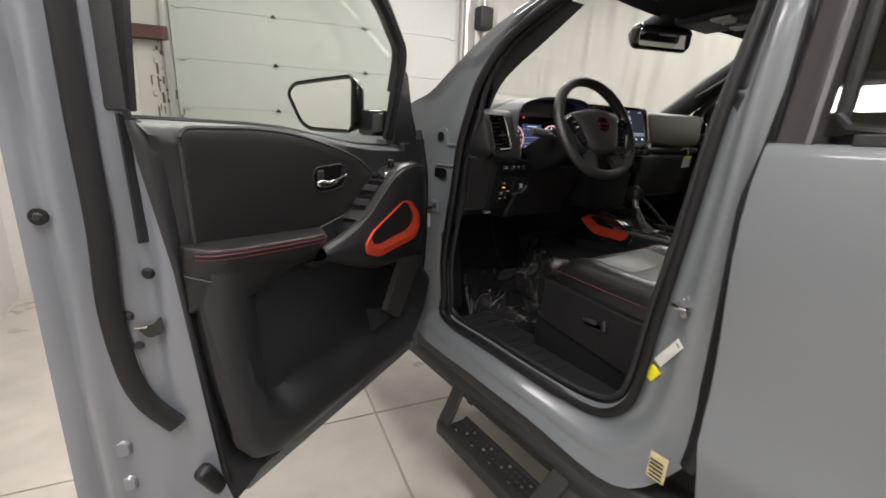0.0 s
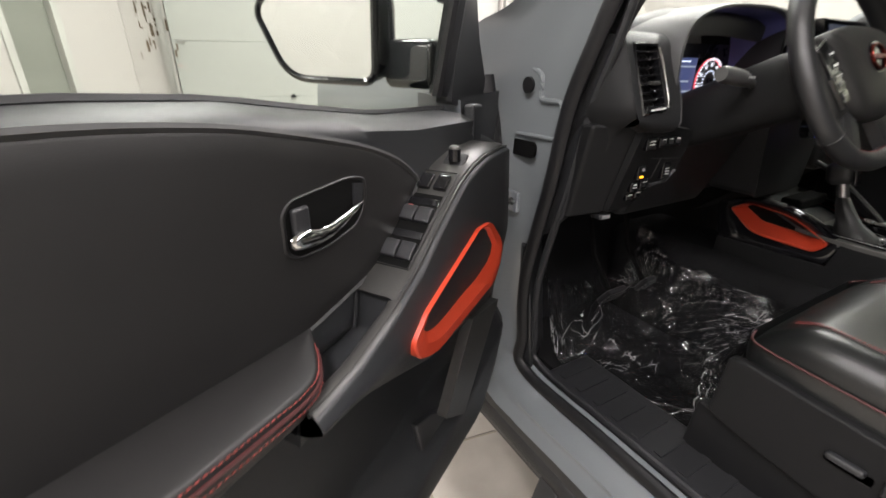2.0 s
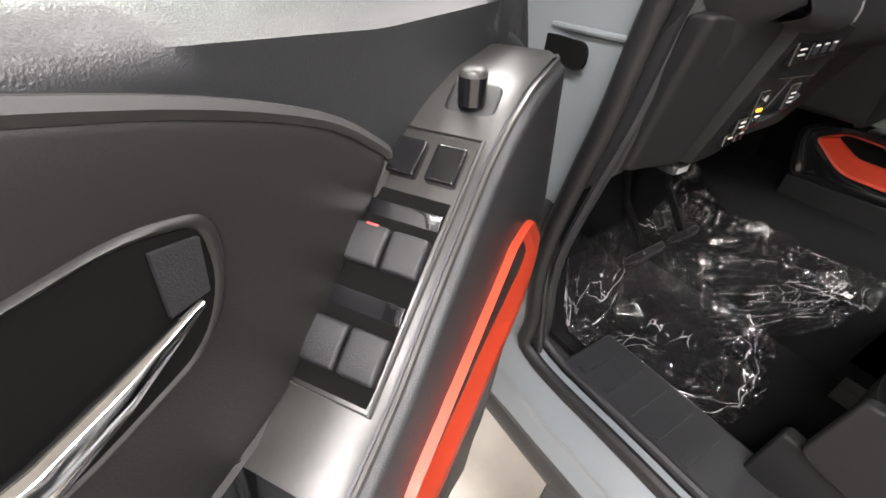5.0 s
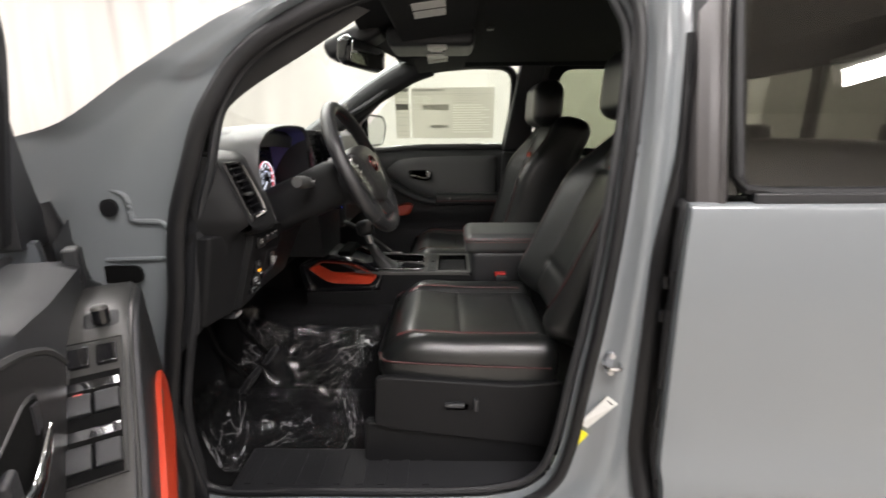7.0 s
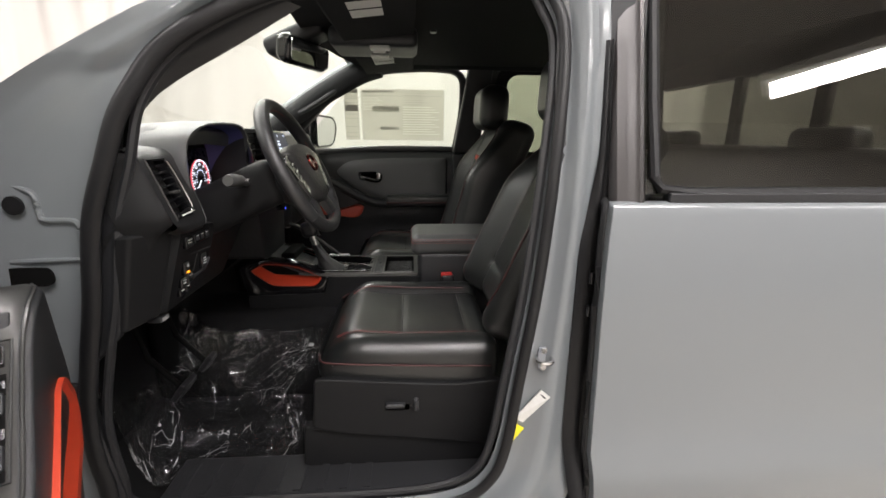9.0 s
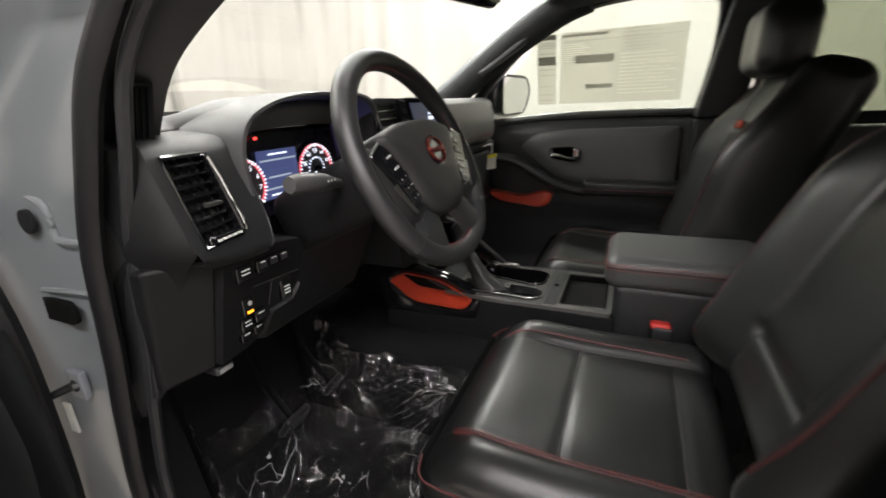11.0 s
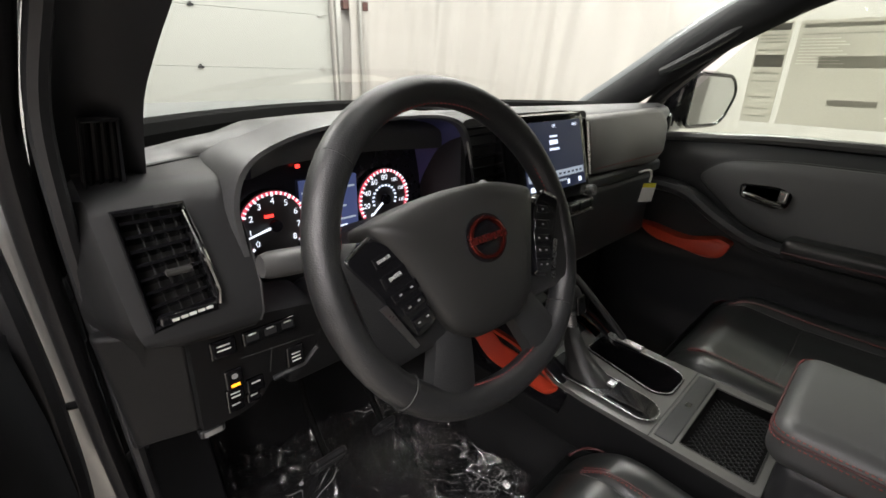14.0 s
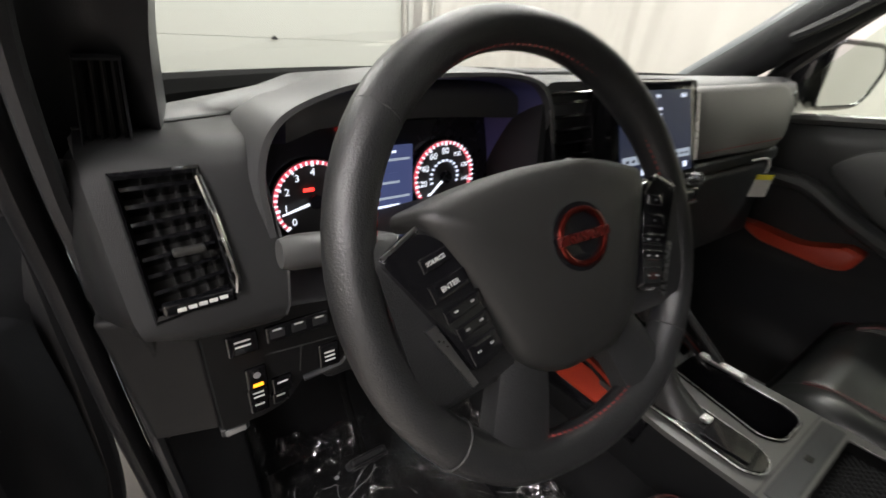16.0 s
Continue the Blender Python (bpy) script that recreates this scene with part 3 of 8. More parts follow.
def pillar_x(y, z):
    """The outer face of the middle pillar at height z."""
    rows = sorted([(a.z, a, b) for a, b in zip(OPEN[15:21], SKIN[15:21])], key=lambda r: r[0])
    for (z0, a0, b0), (z1, a1, b1) in zip(rows, rows[1:]):
        if z <= z1:
            break
    t = (z - z0) / (z1 - z0)
    a, b = a0.lerp(a1, t), b0.lerp(b1, t)
    f = (y - a.y) / (b.y - a.y)
    dx = 0.0
    for (f0, d0), (f1, d1) in zip(PROFILE, PROFILE[1:]):
        if f0 <= f <= f1:
            dx = d0 + (d1 - d0) * (f - f0) / (f1 - f0)
    return a.x + (b.x - a.x) * f + dx


def body_side():
    o, s = smooth_line(OPEN, 5, True), smooth_line(SKIN, 5, True)
    loops = []
    mid = [a.lerp(b, 0.30) for a, b in zip(o, s)]
    for f, dx in PROFILE:
        loop = []
        for i, (a, b) in enumerate(zip(o, s)):
            p = a.lerp(b, f) + Vector((dx * (0.35 if i < 45 else 1.0), 0, 0))
            if i < 40:
                p.x = a.x + (b.x - a.x) * f ** (2.4 if i > 2 else 1.0) + dx * 0.35  # the hinge pillar flares only towards the fender
            loop.append(p)
        loops.append(loop)
    loops.append([p + Vector((0.05, 0, 0)) for p in loops[-1]])
    ring = loft(loops, caps=False)
    part("side_frame", ring, PAINT, truck, angle=50)
    # seal round the opening, with a thin second lip
    inset = [sstep(44, 36, i) * sstep(2, 6, i) for i in range(len(o))]  # on the hinge pillar the seal sits on the very edge
    edge = [a.lerp(b, 0.10 * (1 - k)) + Vector((-0.014 + 0.001 * k, -0.010 * k, 0)) for a, b, k in zip(o, s, inset)]
    part("door_seal", tube(edge, [0.017 if i < 60 or i > 108 else 0.012 for i in range(len(edge))], 10, True, 0.8, (1, 0, 0)), RUBBER, truck, "black rubber door seal")
    part("seal_lip", tube([a.lerp(b, -0.07 - 0.05 * k) + Vector((0.004, 0, 0)) for a, b, k in zip(o, s, inset)], 0.009, 8, True, 1.0, (1, 0, 0)), PLASTIC, truck)
    # fixings on the front pillar
    slot = rounded([(0.386, 1.163), (0.474, 1.163), (0.474, 1.199), (0.386, 1.199)], 0.018)
    part("pillar_slot", prism([(-0.754, p.x, p.y) for p in slot], (-0.006, 0, 0)), WELL, truck, "dark oval opening in the pillar")
    part("plug", disc((-0.757, 0.425, 1.316), (-1, 0, 0), 0.017, 0.006, 20), RUBBER, truck, "round black plug")
    step = smooth_line([(-0.752, 0.440, 1.352), (-0.750, 0.418, 1.347), (-0.749, 0.396, 1.334), (-0.748, 0.394, 1.300), (-0.748, 0.386, 1.288), (-0.745, 0.345, 1.286), (-0.744, 0.334, 1.278), (-0.744, 0.333, 1.258), (-0.745, 0.337, 1.214)], 5)
    part("pressed_edge", tube(step, 0.0055, 8), PAINT, truck, "pressed step in the pillar")
    part("pressed_edge", tube([(-0.744, 0.338, 1.211), (-0.749, 0.40, 1.211), (-0.757, 0.455, 1.211)], 0.0045, 8), PAINT, truck)
    # upright hinge and check strap on the front pillar
    part("check_strap", tube([(-0.750, 0.445, 1.052), (-0.762, 0.452, 1.050), (-0.765, 0.456, 1.048), (-0.785, 0.470, 1.042), (-0.822, 0.492, 1.034)], [0.015, 0.015, 0.009, 0.008, 0.008], 10, flat=0.75), RUBBER, truck, "black door check strap")
    part("strap_bracket", rbox((-0.758, 0.450, 1.050), (0.012, 0.040, 0.050), 0.004), PAINT_IN, truck)
    part("strap_tag", rbox((-0.769, 0.482, 0.985), (0.004, 0.019, 0.056), 0.001), WHITE_PLASTIC, truck, "white tag")
    # striker and labels on the middle pillar
    sx = pillar_x(-0.562, 0.985)
    part("striker_plate", prism([(sx + 0.004, p.x, p.y) for p in rounded([(-0.574, 0.958), (-0.552, 0.958), (-0.550, 0.985), (-0.552, 1.012), (-0.574, 1.012)], 0.009)], (-0.008, 0, 0)), PAINT_IN, truck, "painted striker plate", bevel=0.002)
    part("striker_bolt", tube(smooth_line([(sx, -0.548, 0.989), (sx - 0.022, -0.546, 0.989), (sx - 0.030, -0.556, 0.989), (sx - 0.028, -0.574, 0.989), (sx, -0.578, 0.989)], 4), 0.0045, 8), CHROME, truck, "bright striker loop")
    for z in (0.966, 1.004):
        part("striker_screw", disc((sx - 0.004, -0.563, z), (-1, 0, 0), 0.0065, 0.003, 10), SATIN_METAL, truck)
    tilt = Vector((0, 0.55, -0.83)).normalized()

    def lab(c, hl, hw, up=0.0):
        q = [Vector((0, c[1], c[2])) + tilt * a + Vector((0, 0.83, 0.55)) * b for a, b in ((-hl, -hw), (hl, -hw), (hl, hw), (-hl, hw))]
        return [Vector((pillar_x(p.y, p.z) - 0.0015 - up, p.y, p.z)) for p in q]

    part("label", prism(lab((0, -0.545, 0.868), 0.046, 0.011), (-0.003, 0, 0)), PAPER, truck, "white paper label")
    part("label", prism(lab((0, -0.511, 0.800), 0.019, 0.013), (-0.003, 0, 0)), YELLOW, truck, "yellow paper label")
    for k in range(4):
        part("label_bar", prism(lab((0, -0.565 + 0.0066 * k, 0.899 - 0.010 * k), 0.0016, 0.006, 0.003), (-0.0012, 0, 0)), INK_DARK, truck)
    part("label", prism([(-0.823, -0.575, 0.60), (-0.823, -0.615, 0.60), (-0.817, -0.615, 0.66), (-0.817, -0.575, 0.66)], (-0.003, 0, 0)), mat("tan_label", (0.55, 0.47, 0.26), 0.6), truck, "tan printed label")
    for k in range(5):
        part("label_bar", prism([(-0.8265, -0.580, 0.606 + 0.010 * k), (-0.8265, -0.610, 0.606 + 0.010 * k), (-0.8262, -0.610, 0.609 + 0.010 * k), (-0.8262, -0.580, 0.609 + 0.010 * k)], (-0.0015, 0, 0)), INK_DARK, truck)
    # inner face between the middle pillar and the rear door, blackened for the gap's shade
    part("pillar_back", box((-0.772, -0.76, 0.52), (-0.70, -0.664, 1.32)), RUBBER, truck)
    part("pillar_back", prism([(-0.762, -0.664, 1.30), (-0.762, -0.73, 1.30), (-0.695, -0.73, 1.80), (-0.695, -0.660, 1.80)], (0.04, 0, 0)), RUBBER, truck)
    # seal strip, its width following the shaded fold that it also stands for
    part("rear_seal", sheet([[(pillar_x(y, z) - 0.004 - 0.006 * math.sin(math.pi * k / 6), y, z) for k, y in enumerate([-0.664 + lerp_table([(0.62, 0.030), (0.80, 0.044), (1.22, 0.044), (1.33, 0.026), (1.42, 0.014), (1.70, 0.012)], z) * (1 - k / 6) for k in range(7)])] for z in [0.66 + 0.03 * j for j in range(33)]], 0.003), RUBBER, truck, "black rubber seal, widened over the shaded pillar fold")
    for z in (1.17, 1.10):
        part("door_hinge", rbox((-0.776, -0.646, z), (0.016, 0.014, 0.026), 0.004), PIANO, truck, "dark painted hinge")
    # rocker underside and lower body, their shadow put in as a black box
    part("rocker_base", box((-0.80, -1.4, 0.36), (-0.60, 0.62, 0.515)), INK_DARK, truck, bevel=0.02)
    # outer fender, hood, cowl
    rows = []
    for y in [0.645 + 0.1 * k for k in range(13)]:
        row = []
        for t in range(9):
            z = 0.55 + 0.78 * t / 8
            x = -0.895 + 0.03 * (t / 8) ** 3 + 0.02 * (1 - t / 8) ** 2 + 0.05 * max(0, y - 1.4)
            row.append((x, y, z - 0.05 * max(0, (y - 0.645)) * t / 8))
        row.append((-0.80, y, 1.362 - 0.05 * (y - 0.645)))
        row.append((-0.70, y, 1.372 - 0.05 * (y - 0.645)))
        rows.append(row)
    part("fender", sheet(rows, 0.004), PAINT, truck, angle=60)
    rows = [[(x, y, 1.390 - 0.02 * (y - 0.85) - 0.06 * max(0, y - 1.6) ** 2 + 0.022 * (1 if abs(x) < 0.45 else 0.2) * (1 - (x / 0.72) ** 4)) for x in [-0.72 + 0.06 * k for k in range(25)]] for y in [0.86 + 0.1 * k for k in range(12)]]
    part("hood", sheet(rows, 0.006), PAINT, truck, angle=60)
    rows = [[(x, 0.88 - 0.40 * (x / 0.72) ** 2 * 0.9 + dy, 1.400 + dz) for x in [-0.72 + 0.08 * k for k in range(19)]] for dy, dz in ((0.02, -0.03), (-0.03, 0.0), (-0.10, 0.012), (-0.14, 0.0))]
    part("cowl", sheet(rows, 0.004), RUBBER, truck, "black plastic cowl below the windshield", angle=60)
    # roof, rails, passenger side
    rows = []
    for y in [0.02 - 0.13 * k for k in range(14)]:
        rows.append([(x, y, 1.850 - 0.035 * (x / 0.66) ** 2 - 0.25 * max(0, y + 0.10) - 0.02 * max(0, -1.3 - y)) for x in [-0.66 + 0.11 * k for k in range(13)]])
    part("roof", sheet(rows, 0.01), PAINT, truck, angle=60)
    rows = []
    for y in [0.06 - 0.13 * k for k in range(14)]:
        back = lambda x: y - 0.12 * (x / 0.66) ** 2 * max(0, (y + 0.30) / 0.36)  # the front edge bows back to the pillars
        rows.append([(x, back(x), 1.800 - 0.026 * (x / 0.66) ** 2 - 0.12 * max(0, back(x) + 0.12)) for x in [-0.66 + 0.11 * k for k in range(13)]])
    part("headliner", sheet(rows, 0.008), CLOTH_BLACK, truck, "black headliner", angle=60)
    ap = [(0.76, 0.56, 1.37), (0.735, 0.36, 1.50), (0.70, 0.16, 1.63), (0.66, -0.03, 1.73), (0.64, -0.14, 1.765)]
    part("front_pillar", tube(smooth_line(ap, 5), 0.052, 12, flat=0.75, up=(1, 0, 0)), PILLAR_SKIN, truck, "black pillar trim with a moulded grip")
    part("pillar_skin", tube(smooth_line([Vector(p) + Vector((0.05, 0.03, 0.03)) for p in ap], 5), 0.04, 12), PAINT, truck)
    grip = tube(smooth_line([(0.675, 0.255, 1.55), (0.66, 0.22, 1.565), (0.655, 0.15, 1.605), (0.66, 0.075, 1.655), (0.665, 0.055, 1.672)], 5), 0.013, 8)
    part("grab_handle", grip, PLASTIC, truck, "black grab handle")
    part("middle_pillar", prism([(0.70, -0.50, 1.36), (0.70, -0.63, 1.36), (0.63, -0.69, 1.78), (0.63, -0.57, 1.78)], (0.09, 0, 0)), PLASTIC_SOFT, truck, "black pillar trim", bevel=0.012)
    part("middle_pillar", prism([(0.70, -0.48, 0.62), (0.70, -0.66, 0.62), (0.70, -0.63, 1.36), (0.70, -0.50, 1.36)], (0.10, 0, 0)), PLASTIC_SOFT, truck, "black pillar trim", bevel=0.012)
    part("roof_rail", tube(smooth_line([(0.655, -0.10, 1.765), (0.645, -0.3, 1.795), (0.64, -0.7, 1.80), (0.64, -1.5, 1.79)], 5), 0.045, 10), CLOTH_BLACK, truck)
    part("roof_rail", tube(smooth_line([(-0.62, 0.0, 1.735), (-0.615, -0.22, 1.785), (-0.615, -0.7, 1.80), (-0.615, -1.5, 1.79)], 5), 0.032, 10), CLOTH_BLACK, truck)
    outer = smooth_line([(-0.752, 0.310, 1.30), (-0.744, 0.278, 1.39), (-0.730, 0.238, 1.495), (-0.708, 0.170, 1.578), (-0.686, 0.055, 1.652), (-0.662, -0.070, 1.708)], 6)
    inner = smooth_line([(-0.650, 0.330, 1.34), (-0.645, 0.295, 1.40), (-0.641, 0.240, 1.49), (-0.633, 0.175, 1.545), (-0.622, 0.060, 1.612), (-0.610, -0.070, 1.690)], 6)
    rows = [[p + (q - p) * f + Vector((0, 0.030, 0)) * math.sin(math.pi * f) for f in (0, 0.12, 0.3, 0.5, 0.7, 0.88, 1.0)] + [q + Vector((0.012, 0.05, 0.02)), q + Vector((-0.02, 0.12, 0.05))] for p, q in zip(outer, inner)]
    part("front_pillar", sheet(rows, 0.0), PLASTIC_SOFT, truck, "black pillar trim", angle=60)
    part("middle_pillar", prism([(-0.735, -0.555, 1.42), (-0.735, -0.785, 1.42), (-0.665, -0.79, 1.76), (-0.67, -0.575, 1.76)], (0.045, 0, 0)), PLASTIC_SOFT, truck, "black pillar trim", bevel=0.01)
    part("middle_pillar", prism([(-0.745, -0.47, 0.62), (-0.745, -0.66, 0.62), (-0.740, -0.66, 1.20), (-0.735, -0.785, 1.33), (-0.735, -0.785, 1.42), (-0.735, -0.555, 1.42), (-0.745, -0.52, 1.10)], (0.045, 0, 0)), PLASTIC_SOFT, truck, "black pillar trim", bevel=0.01)
    # windshield
    rows = []
    for k in range(9):
        t = k / 8
        row = []
        for j in range(15):
            x = (-1 + 2 * j / 14) * (0.705 - 0.075 * t)
            bow = 0.40 * (1 - t * 0.6) * (x / 0.7) ** 2
            row.append((x, 0.86 - 0.80 * t - bow * 0.9, 1.400 + 0.405 * t - 0.03 * t * (x / 0.7) ** 2))
        rows.append(row)
    part("windshield", sheet(rows, 0.0), GLASS_GREEN, truck, "clear windshield with a faint green tint", angle=80)
    part("windshield_border", tube([Vector(p) + Vector((0, -0.050, 0.030)) for p in rows[0]], 0.024, 8), WELL, truck, "black border along the foot of the windshield")
    # interior sill and floor
    part("sill_trim", prism([(-0.722, 0.31, 0.600), (-0.722, -0.47, 0.600), (-0.722, -0.47, 0.618), (-0.722, 0.31, 0.618)], (0.15, 0, 0)), PLASTIC, truck, "black ribbed sill cover", bevel=0.006)
    rib = bmesh.new()
    for k in range(9):
        box((-0.70, 0.28 - 0.055 * k, 0.618), (-0.60, 0.262 - 0.055 * k, 0.6215), rib)
    part("sill_ribs", rib, PLASTIC, truck)
    part("kick_panel", prism([(-0.745, 0.40, 0.60), (-0.735, 0.345, 0.60), (-0.745, 0.39, 0.95), (-0.75, 0.42, 0.95)], (0.13, 0.10, 0)), PLASTIC, truck, "black kick panel", bevel=0.01)
    part("cabin_floor", box((-0.60, -1.5, 0.49), (0.62, 0.75, 0.52)), CARPET, truck, "black carpet")
    part("firewall", prism([(-0.75, 0.62, 0.5), (0.75, 0.62, 0.5), (0.75, 0.75, 1.33), (-0.75, 0.75, 1.33)], (0, 0.03, 0)), CARPET, truck)
    part("kick_panel", box((0.70, 0.37, 0.50), (0.78, 0.80, 1.34)), CARPET, truck, "black kick panel")
    part("floor_tunnel", rbox((0, 0.05, 0.66), (0.28, 1.2, 0.36), 0.06), CARPET, truck)
    part("rear_wall", box((-0.70, -1.62, 0.5), (0.70, -1.56, 1.35)), CLOTH_BLACK, truck)
    part("rear_header", box((-0.70, -1.62, 1.68), (0.70, -1.56, 1.80)), CLOTH_BLACK, truck)
    part("rear_glass", box((-0.70, -1.60, 1.35), (0.70, -1.596, 1.68)), GLASS_GREEN, truck, "sliding rear window")
    for x in (-0.22, 0.16):
        part("glass_divider", box((x - 0.022, -1.61, 1.35), (x + 0.022, -1.585, 1.68)), RUBBER, truck)


body_side()


def rear_door(sign, parent):
    """Rear side door: skin with a crease, black window frame, tinted pane, inner trim."""
    prof = [(0.785, 0.47, -0.690), (0.802, 0.53, -0.688), (0.817, 0.62, -0.682), (0.827, 0.70, -0.676), (0.829, 0.745, -0.670), (0.816, 0.785, -0.666), (0.811, 0.86, -0.666), (0.811, 0.95, -0.664),
            (0.814, 1.04, -0.660), (0.816, 1.12, -0.657), (0.815, 1.20, -0.657), (0.810, 1.26, -0.659), (0.805, 1.300, -0.663), (0.802, 1.314, -0.664), (0.798, 1.321, -0.665), (0.790, 1.323, -0.665)]
    d = tagged(finish("rear_door", loft([[(sign * (x - 0.012), f + 0.002, z)] + [(sign * x, y, z) for y in [f, f - 0.008] + [f - 0.008 - (1.62 + f) * k / 10 for k in range(1, 11)]] for x, z, f in prof], closed=False, caps=False), PAINT, 60), "grey painted rear door, closed")
    md = d.modifiers.new("thick", "SOLIDIFY")
    md.thickness, md.offset = 0.010, 0
    d.parent = parent
    d.matrix_parent_inverse = Matrix.Translation(-Vector(parent.location))

    def sub(name, bm, material, label="", bevel=0.0):
        ob = finish(name, bm, material, 38, bevel)
        ob.parent = d
        ob.matrix_parent_inverse = Matrix()
        return tagged(ob, label)

    px = lambda z: sign * ((0.788 if sign < 0 else 0.826) - 0.235 * (z - 1.33))
    section = ((-0.667, -0.022), (-0.668, -0.004), (-0.673, 0.003), (-0.690, 0.005), (-0.706, 0.006), (-0.713, 0.011), (-0.721, 0.010), (-0.730, -0.002), (-0.736, -0.014))
    sub("window_post", loft([[(px(z) + sign * o, y, z) for y, o in section] for z in (1.322, 1.45, 1.6, 1.75, 1.80)]), mat("satin_black_film", (0.045, 0.042, 0.042), 0.30, 0.2, 300, 0.02, rough_vary=0.01), "satin black window post")
    # shadow line between door edge and pillar, added as a black strip
    sub("gap_shade_line", tube([(sign * (x - 0.020), f + 0.006, z) for x, z, f in prof], 0.0095, 8), RUBBER, "black strip drawn as the shadow line at the door gap")
    if sign < 0:
        sub("window_seal", tube([(px(z) + sign * 0.004, y, z) for y, z in ((-0.742, 1.74), (-0.744, 1.5), (-0.746, 1.372), (-0.758, 1.350), (-0.81, 1.344), (-1.5, 1.344))], 0.010, 8), RUBBER, "black rubber glass seal")
    else:  # a broad black frame with round corners
        hole = rounded([(-0.775, 1.368), (-0.770, 1.750), (-1.44, 1.750), (-1.47, 1.368)], [0.05, 0.075, 0.07, 0.05], 8)
        rim = [Vector((-1.12 + (p.x + 1.12) * 1.16, 1.56 + (p.y - 1.56) * 1.20, 0)) for p in hole]
        at = lambda p, o: Vector((px(p.y) + o, p.x, p.y))
        sub("window_frame", loft([[at(p, 0.0) for p in hole], [at(p, -0.016) for p in hole], [at(p, -0.022) for p in rim], [at(p, 0.0) for p in rim], [at(p, 0.0) for p in hole]], caps=False), CLOTH_BLACK, "black window frame")
    sub("belt_strip", box((px(1.33) - 0.014, -1.52, 1.324), (px(1.33) + 0.014, -0.77, 1.344)), PLASTIC, "black belt moulding", 0.004)
    sub("pane", prism([(px(1.34), -0.730, 1.34), (px(1.34), -1.52, 1.34), (px(1.76), -1.47, 1.76), (px(1.76), -0.728, 1.76)], (sign * -0.005, 0, 0)), TINT if sign < 0 else TINT_GREEN, "tinted side glass")
    sub("top_rail", tube([(px(1.77), -0.66, 1.775), (px(1.77), -0.76, 1.778), (px(1.77), -1.5, 1.772)], 0.020, 8), PAINT)
    sub("inner_trim", prism([(sign * 0.73, -0.76, 0.62), (sign * 0.73, -1.5, 0.62), (sign * 0.73, -1.5, 1.33), (sign * 0.73, -0.76, 1.33)], (sign * 0.05, 0, 0)), PLASTIC_SOFT, "black door trim", 0.01)
    sub("door_handle", rbox((sign * 0.845, -1.47, 1.20), (0.03, 0.20, 0.035), 0.012), PAINT, "grey pull handle")
    return d


rear_door(-1, truck)
rear_door(1, truck)


# ---- side step ----
def side_step():
    t = thing("side_step", (-0.80, 0, 0.25), "textured black steel side step bar with dropped step loops", "side step")
    part("bar", tube([(-0.775, 0.75, 0.415), (-0.775, -1.5, 0.415)], 0.038, 14), STEP_BLACK, t)
    for y0, y1 in ((0.175, -0.345), (-0.95, -1.4)):
        for y, s in ((y0, -1), (y1, 1)):
            # a flat boxed arm from the bar out and down to the tread
            arm = loft([[Vector((x, y + s * dy + e * 0.032, z + f)) for e, f in ((-1, -0.016), (1, -0.016), (1, 0.016), (-1, 0.016))] for x, dy, z in ((-0.760, 0.0, 0.432), (-0.800, 0.004, 0.405), (-0.850, 0.020, 0.335), (-0.886, 0.030, 0.292), (-0.900, 0.032, 0.268))])
            part("step_arm", arm, STEP_BLACK, t, bevel=0.007)
            for k in (0, 1):
                part("bolt", disc((-0.764, y + 0.012 - 0.024 * k, 0.4535), (0, 0, 1), 0.0055, 0.006, 8), SATIN_METAL, t, "small bright bolt")
        part("step_rail", rbox((-0.893, (y0 + y1) / 2, 0.276), (0.040, y0 - y1 - 0.03, 0.048), 0.010), STEP_BLACK, t)
        part("step_rail", rbox((-0.785, (y0 + y1) / 2, 0.262), (0.018, y0 - y1 - 0.05, 0.040), 0.006), STEP_BLACK, t)
        part("tread", box((-0.874, y1 + 0.03, 0.262), (-0.794, y0 - 0.03, 0.276)), STEP_BLACK, t, "perforated tread plate")
        for i in range(int((y0 - y1 - 0.14) / 0.024)):
            for j in range(3):
                part("tread_stud", disc((-0.860 + 0.026 * j, y0 - 0.07 - 0.024 * i - 0.012 * (j % 2), 0.276), (0, 0, 1), 0.0065, 0.004, 6, None, 0.004), SATIN if (i * 3 + j) % 4 else SATIN_METAL, t)
        part("bracket", box((-0.77, y0 - 0.04, 0.33), (-0.60, y0 - 0.01, 0.40)), STEP_BLACK, t)
        part("bracket", box((-0.77, y1 + 0.01, 0.33), (-0.60, y1 + 0.04, 0.40)), STEP_BLACK, t)


side_step()

# ---- driver's door, standing open ----
DH, DD, DN = Vector((-0.84, 0.40, 0)), Vector((-0.843, -0.538, 0)), Vector((0.538, -0.843, 0))


def D(u, w, z):
    """A place on the open door: u back from the hinge, w in towards the cabin side, z up."""
    return DH + DD * u + DN * w + Vector((0, 0, z))


REAR_U = [(0.53, 0.74), (0.55, 0.80), (0.60, 0.868), (0.66, 0.908), (0.84, 0.938), (1.07, 0.962), (1.25, 0.978), (1.345, 0.998)]
FRONT_U = [(0.53, 0.32), (0.56, 0.19), (0.60, 0.10), (0.67, 0.03), (0.80, -0.030), (0.90, -0.046), (1.05, -0.046), (1.19, -0.036), (1.215, 0.03), (1.25, 0.14), (1.345, 0.15)]
